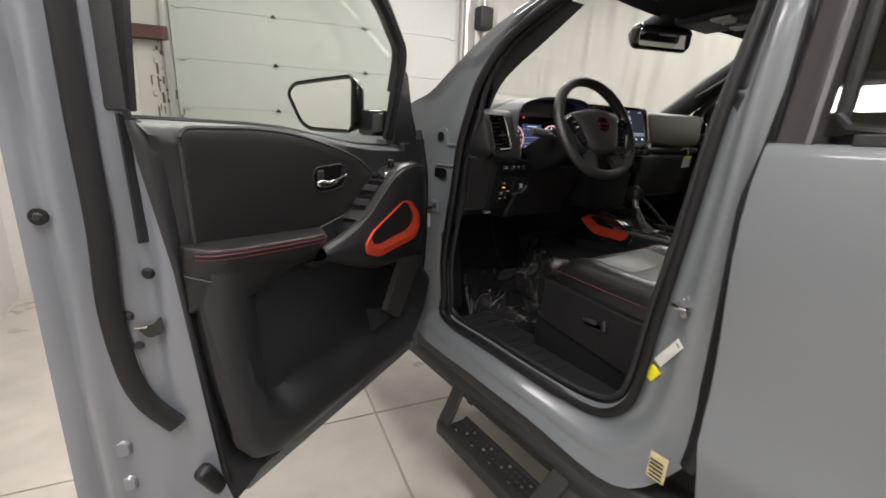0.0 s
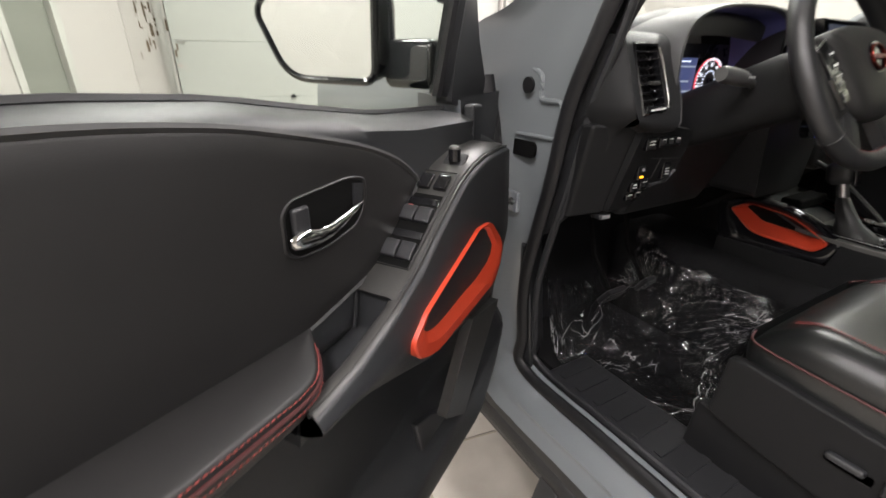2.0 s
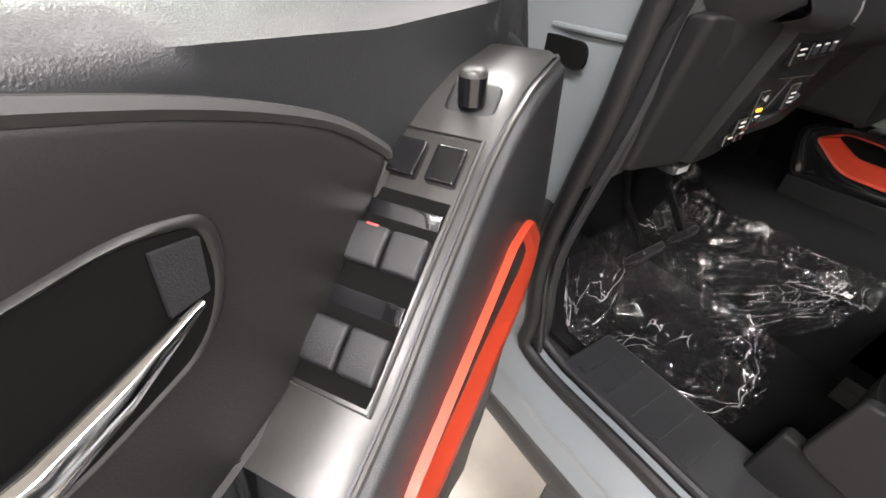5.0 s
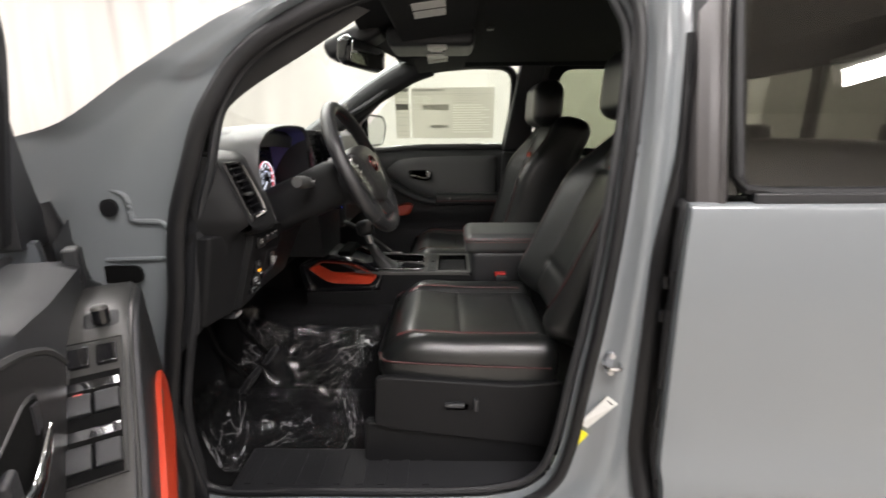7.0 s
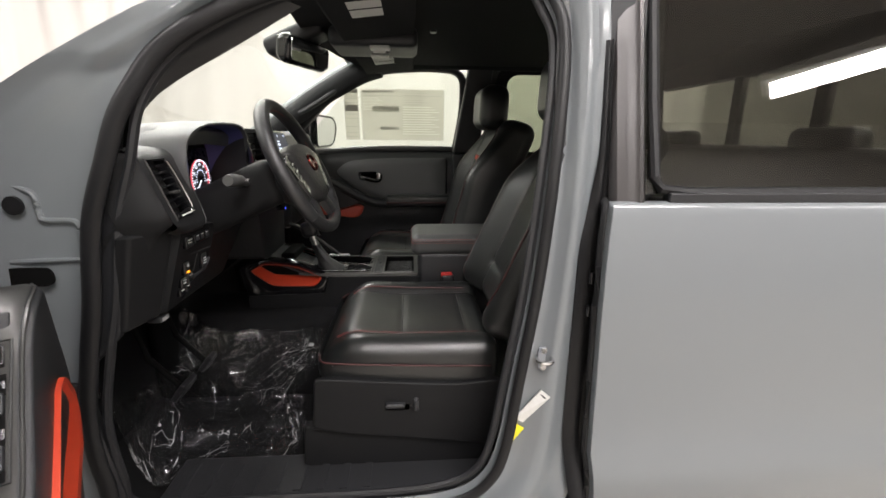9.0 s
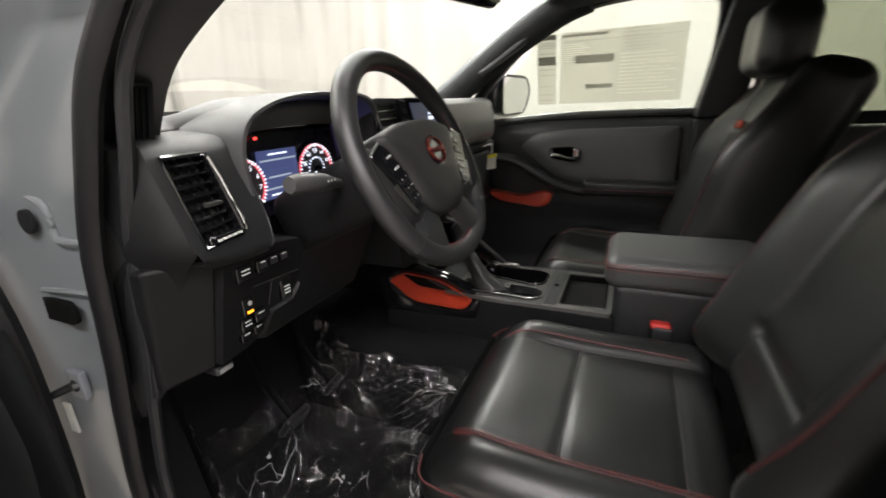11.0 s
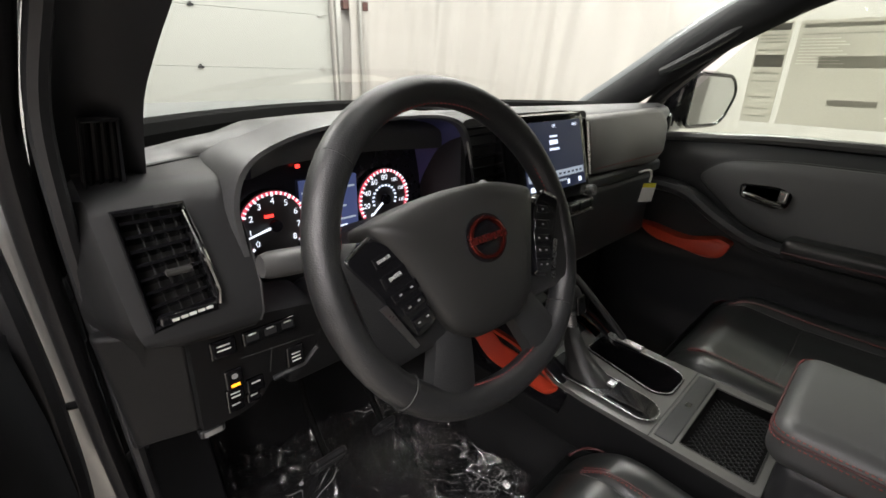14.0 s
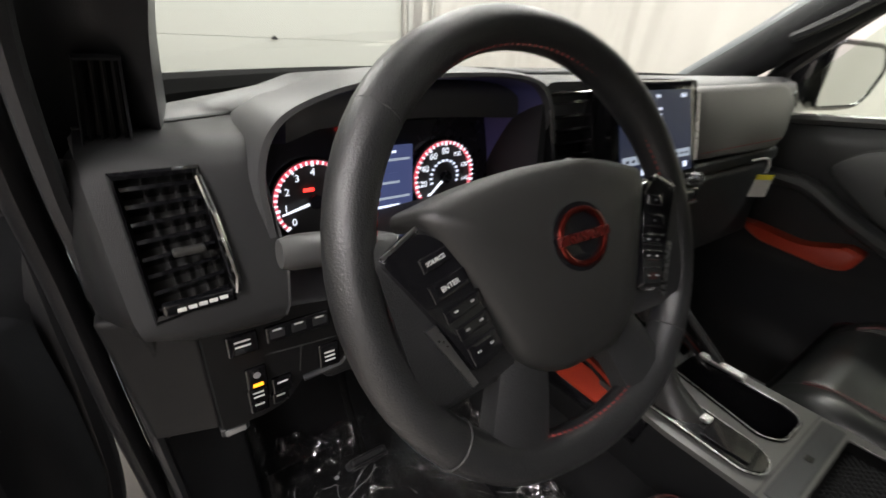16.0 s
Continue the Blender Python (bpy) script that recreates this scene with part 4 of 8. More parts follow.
LIP_Z = [(0.0, 0.80), (0.12, 0.77), (0.22, 0.735), (0.40, 0.70), (0.60, 0.672), (0.76, 0.68), (0.82, 0.73), (0.86, 0.84), (0.90, 1.02), (1.0, 1.1)]
TOP_Z = [(0.0, 1.185), (0.10, 1.215), (0.17, 1.226), (0.25, 1.223), (0.30, 1.212), (0.335, 1.198), (0.40, 1.155), (0.457, 1.112), (0.52, 1.082), (0.60, 1.062), (0.68, 1.052)]
BELT_Z = [(0.10, 1.288), (0.16, 1.290), (0.35, 1.298), (0.50, 1.318), (0.60, 1.333), (0.72, 1.340), (1.0, 1.342)]


def front_door():
    t = thing("front_door", D(0.5, 0, G + 0.5), "grey pickup door standing open, with black trim and red accents inside", "car door")
    # trim panel
    rows, nz, nu = [], 44, 56
    for i in range(nz + 1):
        z0 = 0.53 + (1.345 - 0.53) * i / nz
        uf, ur = lerp_table(FRONT_U, z0), lerp_table(REAR_U, z0)
        row = []
        for j in range(nu + 1):
            u = uf + (ur - uf) * j / nu
            z = z0 - (1.345 - lerp_table(BELT_Z, u)) * sstep(1.22, 1.345, z0)
            z -= 0.011 * sstep(1.322, 1.345, z0)
            lip = lerp_table(LIP_Z, u)
            w = -0.078 * sstep(1.312, 1.345, z0) ** 1.4
            w += 0.040 * sstep(lip + 0.012, lip - 0.03, z) * sstep(0.53, 0.60, z)
            w -= 0.030 * sstep(lip - 0.005, lip + 0.02, z) * sstep(1.05, 1.00, z) * sstep(0.90, 0.80, u) * sstep(0.10, 0.30, u)
            w -= 0.018 * sstep(0.04, 0.0, u - uf) * sstep(1.3, 1.2, z0)
            w -= 0.020 * sstep(0.03, 0.0, ur - u) * sstep(1.33, 1.25, z0)
            row.append(D(u, w, z))
        rows.append(row)
    part("trim_panel", sheet(rows, 0.0), PLASTIC_SOFT, t, "black soft-touch door trim", angle=60)
    # upper insert and the dark groove round it
    ins = [(0.944, 1.319), (0.76, 1.321), (0.65, 1.309), (0.56, 1.289), (0.47, 1.266), (0.40, 1.238), (0.350, 1.200), (0.40, 1.150), (0.46, 1.106), (0.60, 1.080), (0.934, 1.084)]
    ol = rounded(ins, [0.03, 0.1, 0.1, 0.1, 0.05, 0.05, 0.01, 0.03, 0.05, 0.03, 0.02], 4)
    c = Vector((0.69, 1.19))
    loops = [[D(p.x, -0.012, p.y) for p in ol], [D(p.x, -0.001, p.y) for p in ol]]
    for f, w in ((0.985, 0.0020), (0.95, 0.0040), (0.8, 0.0055), (0.5, 0.0065), (0.2, 0.007)):
        loops.append([D(c.x + (p.x - c.x) * f, w, c.y + (p.y - c.y) * f) for p in ol])
    part("insert", loft(loops), DOOR_LEATHER, t, "black padded leather insert", angle=60)
    part("groove", tube([D(p.x, 0.001, p.y) for p in ol], 0.0042, 6, True), INK_DARK, t)
    # armrest pad
    arm = []
    ARM_TOP = [(0.59, 1.083), (0.66, 1.089), (0.80, 1.101), (0.93, 1.112), (0.962, 1.110)]
    ARM_OUT = [(0.59, 0.0), (0.604, 0.020), (0.620, 0.040), (0.640, 0.060), (0.655, 0.070), (0.68, 0.076), (0.80, 0.081), (0.90, 0.080), (0.928, 0.076), (0.945, 0.062), (0.956, 0.044), (0.963, 0.018)]
    for u in (0.592, 0.604, 0.620, 0.640, 0.655, 0.672, 0.70, 0.74, 0.78, 0.82, 0.86, 0.90, 0.925, 0.938, 0.950, 0.958, 0.963):
        zt, wo = lerp_table(ARM_TOP, u), max(0.004, lerp_table(ARM_OUT, u))
        drop = 0.085 + 0.05 * sstep(0.70, 0.85, u)
        sec = rounded([(-0.02, zt - drop), (wo * 0.35, zt - drop * 0.92), (wo * 0.88, zt - 0.042), (wo, zt - 0.012), (wo - 0.004 * min(1, wo / 0.03), zt - 0.002), (wo * 0.6, zt + 0.003), (-0.02, zt + 0.001)], [0.004, 0.03, 0.02, 0.006, 0.004, 0.02, 0.004], 4)
        arm.append([D(u, p.x, p.y) for p in sec])
    part("armrest", loft(arm), DOOR_LEATHER, t, "black leather armrest with red stitching", angle=70)
    seam = [D(u, lerp_table(ARM_OUT, u) + 0.0006, lerp_table(ARM_TOP, u) - 0.0115) for u in [0.606 + 0.0068 * k for k in range(53)]]
    part("piping", tube(seam, 0.0020, 6), PIPING, t, "dark red seam")
    for dz, dw in ((0.0065, -0.002), (-0.0075, 0.0005)):
        stitches("stitching", [p + Vector((0, 0, dz)) + DN * dw for p in seam], 0.0062, 0.0008, t)
    # lower column under the rear of the armrest
    col = []
    for z, w, uo in ((1.075, 0.066, 0.960), (1.045, 0.064, 0.957), (1.0, 0.058, 0.953), (0.95, 0.050, 0.948), (0.9, 0.044, 0.943), (0.85, 0.040, 0.938), (0.80, 0.040, 0.930), (0.74, 0.042, 0.918), (0.69, 0.040, 0.90)):
        inn = 0.868 - 0.012 * (1.075 - z) / 0.38
        col.append([D(u, ww, z) for u, ww in ((uo, -0.02), (uo - 0.004, w * 0.45), (uo - 0.014, w * 0.78), (uo - 0.028, w * 0.94), (uo - 0.045, w), (inn + 0.024, w), (inn + 0.012, w * 0.93), (inn, w * 0.75), (inn - 0.016, w * 0.42), (inn - 0.04, w * 0.1), (inn - 0.07, -0.02))])
    part("rear_column", loft(col), PLASTIC_SOFT, t, angle=70)
    # curved strip between the trim and the painted shut face
    strip = []
    for z in [0.555 + 0.0198 * k for k in range(40)]:
        s0 = lerp_table([(0.47, -0.30), (0.55, -0.22), (0.62, -0.13), (0.85, -0.03), (1.07, 0.065), (1.30, 0.24), (1.345, 0.27)], z)
        a, b = Vector((lerp_table(REAR_U, z) - 0.012, -0.010 - 0.03 * sstep(1.29, 1.345, z))), Vector((0.965 + 0.135 * s0 + 0.003, -0.17 * s0 + 0.004))
        n = Vector((0.62, 0.78))
        strip.append([D(q.x, q.y, z) for q in [a.lerp(b, f) + n * 0.010 * math.sin(math.pi * f) for f in (0, 0.15, 0.35, 0.55, 0.75, 0.9, 1.0)]])
    part("end_strip", sheet(strip, 0.0), PLASTIC_SOFT, t, "black trim strip along the shut face", angle=70)
    part("panel_joint", tube([D(0.968, 0.006, 1.060), D(0.958, 0.030, 1.055), D(0.946, 0.052, 1.050)], 0.0016, 5), INK_DARK, t)
    # switch console: a sloping top, a side with the red pull
    cons = []
    for u in [0.062 + 0.023 * k for k in range(19)] + [0.494, 0.498, 0.503, 0.508, 0.512, 0.53, 0.56, 0.59, 0.62, 0.65, 0.668]:
        zt = lerp_table(TOP_Z, u)
        zl = lerp_table([(0.05, 0.90), (0.40, 0.925), (0.50, 0.96), (0.60, 1.0), (0.68, 1.02)], u)
        wo = lerp_table([(0.05, 0.018), (0.10, 0.048), (0.17, 0.066), (0.5, 0.066), (0.6, 0.072), (0.68, 0.074)], u)
        pit = 0.052 * sstep(0.494, 0.512, u)
        sec = rounded([(-0.02, zl), (wo * 0.75, zl), (wo + 0.012, zl + 0.5 * (zt - zl)), (wo + 0.004, zt - 0.004), (wo - 0.008, zt + 0.001), (wo - 0.017, zt + 0.001), (wo - 0.024, zt - pit), (-0.02, zt - pit + 0.003)], [0.003, 0.02, 0.03, 0.004, 0.003, 0.003, 0.004, 0.003], 4)
        cons.append([D(u, p.x, p.y) for p in sec])
    part("console", loft(cons), PLASTIC_SOFT, t, angle=50)
    part("console_edge", tube([D(0.12 + 0.022 * k, lerp_table([(0.05, 0.018), (0.10, 0.048), (0.17, 0.064), (0.5, 0.064), (0.6, 0.07), (0.68, 0.072)], 0.12 + 0.022 * k) - 0.002, lerp_table(TOP_Z, 0.12 + 0.022 * k) + 0.001) for k in range(26)], 0.0022, 6), SATIN, t)
    # satin top plate, cup, pull recess
    rows = []
    for k in range(22):
        u = 0.155 + 0.0168 * k
        zt = lerp_table(TOP_Z, u) + 0.0045
        rows.append([D(u, w, zt + (0.002 if 0 < q < 3 else -0.002)) for q, w in enumerate((-0.006, 0.002, 0.050, 0.058))])
    part("switch_panel", sheet(rows, 0.003), SATIN, t, "satin grey switch panel", angle=60)
    rows = []
    for k in range(14):
        u = 0.505 + 0.0125 * k
        wo, zt = lerp_table([(0.5, 0.066), (0.6, 0.072), (0.68, 0.074)], u), lerp_table(TOP_Z, u)
        rows.append([D(u, wo + dw, zt + dz) for dw, dz in ((-0.018, 0.0), (-0.015, 0.0035), (-0.004, 0.0035), (0.002, -0.001))])
    part("pocket_ridge", sheet(rows, 0.0), SATIN, t, "satin grey ridge beside the pull pocket", angle=60)
    part("pocket_wall", tube([D(0.502, 0.0, 1.135), D(0.508, 0.001, 1.105), D(0.512, 0.002, 1.070), D(0.520, 0.004, 1.045)], 0.0028, 6), PLASTIC, t)

    def sw(u, w, h=0.0):
        return D(u, w, lerp_table(TOP_Z, u) + 0.009 + h)

    ax = (D(0.457, 0, 1.112) - D(0.335, 0, 1.198)).normalized()
    up = ax.cross(DN).normalized()
    up = up if up.z > 0 else -up
    turn = Matrix((ax, DN, up)).transposed()
    bez = [(0.327, -0.002), (0.327, 0.054), (0.468, 0.054), (0.468, -0.002)]
    part("switch_bezel", tube([sw(u, w, 0.0) for u, w in bez], 0.0016, 6, True), INK_DARK, t)
    # shade in the gaps between the switches is painted as a black bed
    part("switch_bed", sheet([[sw(0.366 + 0.0165 * k, w, -0.0010) for w in (0.0015, 0.0505)] for k in range(7)], 0.0), WELL, t, "bed under the window switches, blackened for the gaps' shade")
    for w in (0.0125, 0.039):
        b = part("lock_switch", rbox(sw(0.348, w, 0.001), (0.026, 0.020, 0.008), 0.002, turn=turn), PIANO, t, "black lock switch")
        part("switch_mark", rbox(sw(0.348, w, 0.0052), (0.0045, 0.0075, 0.0004), 0.0002, turn=turn), RED_PRINT if w < 0.02 else INK, t)
    for u in (0.378, 0.424):
        part("switch_well", rbox(sw(u + 0.001, 0.026, -0.0012), (0.014, 0.048, 0.002), 0.0008, turn=turn @ Matrix.Rotation(radians(14), 3, "Y")), PIANO, t, "dark finger well")
    for u, tall in ((0.399, 0.024), (0.446, 0.026)):
        for w in (0.0135, 0.0385):
            part("window_switch", rbox(sw(u, w, 0.0005), (tall, 0.0232, 0.012), 0.0025, deform=lambda v: v + Vector((0, 0, -0.18 * max(0, v.x))), turn=turn), PLASTIC, t, "black window switch")
    part("switch_mark", rbox(sw(0.394, 0.0135, 0.0074), (0.0045, 0.008, 0.0004), 0.0002, turn=turn), RED_PRINT, t)
    part("knob_plate", rbox(sw(0.294, 0.032, -0.002), (0.036, 0.036, 0.005), 0.006, turn=turn), PLASTIC, t)
    kn = disc(sw(0.297, 0.033, 0.0), (0, 0, 1), 0.0095, 0.018, 18)
    part("mirror_knob", kn, PIANO, t, "black mirror knob")
    part("knob_cap", loft([[sw(0.297, 0.033, 0.018 + h) + Vector((r * math.cos(a), r * math.sin(a), 0)) for a in [2 * math.pi * k / 18 for k in range(18)]] for r, h in ((0.0095, 0), (0.0090, 0.0025), (0.0075, 0.0045), (0.004, 0.0055))]), SATIN, t, "grey domed knob cap", angle=60)
    # red pull ring
    outer = rounded([(0.300, 1.121), (0.250, 1.119), (0.190, 1.064), (0.186, 1.030), (0.212, 0.991), (0.440, 0.977), (0.488, 0.998), (0.500, 1.030), (0.466, 1.058)], [0.006, 0.02, 0.03, 0.02, 0.03, 0.03, 0.015, 0.012, 0.006], 4)
    inner = rounded([(0.304, 1.116), (0.282, 1.108), (0.262, 1.066), (0.264, 1.052), (0.300, 1.034), (0.418, 1.030), (0.436, 1.036), (0.446, 1.046), (0.456, 1.054)], [0.004, 0.008, 0.02, 0.012, 0.03, 0.015, 0.008, 0.006, 0.004], 4)
    w0 = lambda p: lerp_table([(0.05, 0.030), (0.10, 0.058), (0.17, 0.078), (0.5, 0.078)], p.x)
    ring = loft([[D(p.x, w0(p) - 0.012, p.y) for p in outer], [D(p.x, w0(p) + 0.0015, p.y) for p in outer], [D(p.x * 0.96 + q.x * 0.04, w0(p) + 0.0035, p.y * 0.96 + q.y * 0.04) for p, q in zip(outer, inner)],
                 [D(p.x * 0.62 + q.x * 0.38, w0(p) + 0.0035, p.y * 0.62 + q.y * 0.38) for p, q in zip(outer, inner)], [D(p.x, w0(p) - 0.018, p.y) for p in inner], [D(p.x, w0(p) - 0.035, p.y) for p in inner]], caps=False)
    part("pull_trim", ring, RED, t, "orange-red pull trim", angle=30)
    # flat floor whose black stands in for the recess's shade
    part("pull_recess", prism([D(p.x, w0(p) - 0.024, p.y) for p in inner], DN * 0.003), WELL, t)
    # slanted grey plate below the pull
    pl = [(0.128, 0.905), (0.262, 0.930), (0.365, 0.780), (0.285, 0.725)]
    part("pocket_plate", prism([D(u, 0.040, z) for u, z in rounded(pl, 0.006)], DN * 0.020), SATIN, t, "smooth grey plate beside the pocket", bevel=0.004)
    part("pocket_wall", prism([D(u, 0.020, z) for u, z in ((0.365, 0.78), (0.42, 0.80), (0.40, 0.72), (0.285, 0.725))], DN * 0.012), PLASTIC, t, bevel=0.003)
    # inner handle: a dark bowl with a raised rim, a cap and a bright blade
    bz = rounded([(0.614, 1.184), (0.613, 1.224), (0.600, 1.235), (0.512, 1.240), (0.485, 1.232), (0.485, 1.206), (0.500, 1.182), (0.557, 1.171), (0.602, 1.174)], [0.008, 0.008, 0.010, 0.020, 0.008, 0.015, 0.015, 0.02, 0.008], 4)
    mid_b = Vector((0.550, 1.206))
    ring = lambda f, w: [D(mid_b.x + (p.x - mid_b.x) * f, w, mid_b.y + (p.y - mid_b.y) * f) for p in bz]
    part("handle_bowl", loft([ring(1.05, 0.002), ring(1.04, 0.0070), ring(1.0, 0.0082), ring(0.96, 0.0074), ring(0.93, 0.0045)], caps=False), DOOR_LEATHER, t, "black handle bowl", angle=60)
    # shallow floor, coloured black to shade the bowl
    part("bowl_floor", prism(ring(0.95, 0.0052), DN * 0.002), WELL, t, "black bowl floor, flat, with its shade in the colour")
    part("bowl_side", prism([D(u, 0.0074, z) for u, z in ((0.491, 1.228), (0.508, 1.232), (0.510, 1.206), (0.494, 1.206))], DN * 0.002), PLASTIC, t)
    part("handle_cap", rbox(D(0.595, 0.0115, 1.214), (0.022, 0.008, 0.028), 0.004, turn=Matrix((DD, DN, Vector((0, 0, 1)))).transposed()), PLASTIC, t)
    blade = []
    for u, zc, hz, hw in ((0.502, 1.2095, 0.0012, 0.002), (0.515, 1.2055, 0.0036, 0.0035), (0.535, 1.199, 0.0062, 0.005), (0.560, 1.193, 0.0080, 0.006), (0.578, 1.1925, 0.0088, 0.007), (0.590, 1.1950, 0.0105, 0.0078), (0.603, 1.1955, 0.0095, 0.007), (0.611, 1.1960, 0.0075, 0.005), (0.6145, 1.1965, 0.0040, 0.002)):
        blade.append([D(u, 0.0155 + hw * math.cos(q) * (0.45 if math.cos(q) < 0 else 1.0), zc + hz * math.sin(q)) for q in [2 * math.pi * k / 14 for k in range(14)]])
    part("door_lever", loft(blade), CHROME, t, "chrome door lever", angle=50)
    # painted shell: slanted shut face, skin, bottom
    rows = []
    EDGE = [(0.47, -0.30), (0.55, -0.22), (0.62, -0.13), (0.85, -0.03), (1.07, 0.065), (1.30, 0.24), (1.345, 0.27), (1.36, 0.34), (1.80, 0.34)]
    for z in [0.47 + 0.0218 * k for k in range(62)]:
        s0 = lerp_table(EDGE, z)
        lean = 0.0
        line = [s0 + (1.0 - s0) * k / 21 for k in range(22)]
        row = [D(0.965 + 0.135 * s0 - 0.012, -0.17 * s0 - 0.012 + lean, z)]
        for k, s in enumerate(line):
            dent = -0.016 * math.exp(-((s - 0.28) / 0.09) ** 2) * sstep(0.7, 0.9, z) + 0.013 * math.exp(-((s - 0.74) / 0.08) ** 2) - 0.010 * math.exp(-((s - 0.90) / 0.05) ** 2) + 0.007 * noise.noise((s * 4, z * 5, 3.0))
            row.append(D(0.965 + 0.135 * s + dent * 0.8, -0.17 * s + dent * 0.6 + lean, z))
        row.append(D(1.107, -0.184 + lean, z))
        row.append(D(1.098, -0.190 + lean, z))
        rows.append(row)
    shell = part("shell", sheet(rows, 0.004), PAINT_IN, t, "grey painted shut face", angle=50)
    rows = []
    for i in range(12):
        z = 0.47 + 0.80 * i / 11
        rows.append([D(-0.02 + 1.12 * j / 10, -0.190 - 0.012 * math.sin(math.pi * i / 11), z) for j in range(11)])
    part("outer_skin", sheet(rows, 0.004), PAINT, t, angle=60)
    part("door_bottom", prism([D(0.02, -0.01, 0.50), D(0.86, -0.01, 0.50), D(1.0, -0.16, 0.475), D(0.02, -0.185, 0.475)], (0, 0, 0.03)), PAINT_IN, t)
    part("front_face", prism([D(0.03, 0.0, 0.50), D(0.0, -0.19, 0.50), D(0.0, -0.19, 1.30), D(0.05, -0.06, 1.29)], DD * 0.03), PAINT_IN, t)
    fs = smooth_line([D(0.07, -0.045, 0.60), D(0.0, -0.045, 0.68), D(-0.050, -0.045, 0.84), D(-0.062, -0.045, 1.04), D(-0.064, -0.050, 1.18), D(-0.078, -0.085, 1.33)], 6)
    part("front_seal", tube(fs, 0.022, 10, flat=1.2, up=DN), RUBBER, t, "black rubber seal, widened over the shaded pillar fold along the hinge edge")
    # added black sheet: shade over the door's grey painted front face
    gap_rows = [[D(lerp_table([(0.60, 0.075), (0.68, 0.0), (0.84, -0.050), (1.04, -0.062), (1.18, -0.064), (1.34, -0.07)], z), -0.040, z), D(lerp_table(FRONT_U, z) + 0.02, -0.022, z)] for z in [0.60 + 0.037 * k for k in range(20)]]
    part("hinge_edge_shade", sheet(gap_rows, 0.0), PLASTIC, t, "black sheet standing in for shade along the hinge edge")
    post = [D(0.965 + 0.135 * s, -0.17 * s - 0.003, 1.342) for s in (0.22, 0.345)] + [D(0.965 + 0.135 * s, -0.17 * s - 0.012, 1.342) for s in (0.39, 0.22)]
    part("corner_filler", prism([D(0.88, -0.056, 1.12), D(1.000, -0.056, 1.12), D(1.006, -0.056, 1.338), D(0.88, -0.056, 1.30)], DN * 0.006), PLASTIC_SOFT, t)
    part("window_post", prism(post, (0, 0, 0.46)), PLASTIC, t, "black window post", bevel=0.003)
    sl = smooth_line([D(1.040, -0.090, 1.72), D(1.040, -0.090, 1.52), D(1.041, -0.090, 1.336), D(1.041, -0.085, 1.153), D(1.044, -0.088, 0.99), D(1.030, -0.072, 0.84), D(0.994, -0.028, 0.757)], 6)
    part("door_seal", tube(sl, 0.022, 10, flat=0.55, up=(0.5, 0.85, 0)), RUBBER, t, "thick black rubber seal, widened over the shaded pillar fold")
    sn = (DD * 0.78 + DN * 0.62).normalized()
    part("plug", disc(D(0.998, -0.042, 1.067) + sn * 0.002, sn, 0.011, 0.006, 16, r2=0.007), RUBBER, t, "round black plug")
    part("plug", disc(D(1.088, -0.153, 1.171) + sn * 0.003, sn, 0.014, 0.004, 20), RUBBER, t, "round black plug")
    part("plug_centre", disc(D(1.088, -0.153, 1.171) + sn * 0.007, sn, 0.008, 0.003, 16, r2=0.005), PLASTIC, t)
    for u, w, z in ((1.024, -0.072, 0.989), (1.032, -0.082, 0.940), (1.018, -0.065, 0.930)):
        part("latch_bolt", disc(D(u, w, z) + sn * 0.001, sn, 0.0085, 0.006, 14, r2=0.006), STEP_BLACK, t, "dark latch bolt")
    st = DD * 0.62 - DN * 0.78  # runs across the shut face, outwards
    LC = D(1.004, -0.049, 0.964)
    lo = rounded([(-0.022, -0.012), (0.004, -0.020), (0.018, -0.004), (0.018, 0.004), (-0.004, 0.004), (-0.020, 0.022)], [0.006, 0.006, 0.004, 0.004, 0.008, 0.008], 4)
    part("latch", prism([LC + st * p.x + Vector((0, 0, p.y)) + sn * 0.001 for p in lo], sn * 0.004), PIANO, t, "black latch opening")
    part("latch_jaw", rbox(LC + st * 0.014 + Vector((0, 0, 0.002)) + sn * 0.005, (0.022, 0.006, 0.005), 0.002, turn=Matrix((st, sn, Vector((0, 0, 1)))).transposed()), CHROME, t, "bright latch jaw")
    part("label", prism([D(u, w, z) + sn * 0.003 for u, w, z in ((1.0285, -0.078, 0.925), (1.0235, -0.072, 0.925), (1.0185, -0.066, 0.872), (1.0235, -0.072, 0.872))], sn * 0.001), PAPER, t, "white paper strip")
    part("bump_stop", rbox(D(0.965, 0.010, 0.622), (0.035, 0.03, 0.085), 0.012, turn=Matrix.Rotation(radians(28), 3, DN) @ Matrix((DD, DN, Vector((0, 0, 1)))).transposed()), RUBBER, t, "black rubber bump stop")
    for z in (0.72, 0.64):
        o = rounded([(1.043, z - 0.022), (1.065, z - 0.022), (1.065, z + 0.012), (1.043, z + 0.012)], 0.010)
        part("pressing", loft([[D(p.x, -0.097 - 1.25 * (p.x - 1.043), p.y) for p in o], [D(p.x, -0.097 - 1.25 * (p.x - 1.043), p.y) + sn * 0.006 for p in [Vector((1.054 + (q.x - 1.054) * 0.8, z - 0.005 + (q.y - z + 0.005) * 0.8)) for q in o]]]), PAINT_IN, t)
    # thin trim lip along the rear edge
    part("trim_lip", tube([D(0.965 + 0.135 * lerp_table(EDGE, z) - 0.006, -0.17 * lerp_table(EDGE, z) + 0.002, z) for z in [0.60 + 0.0465 * k for k in range(17)]], 0.006, 8), RUBBER, t)
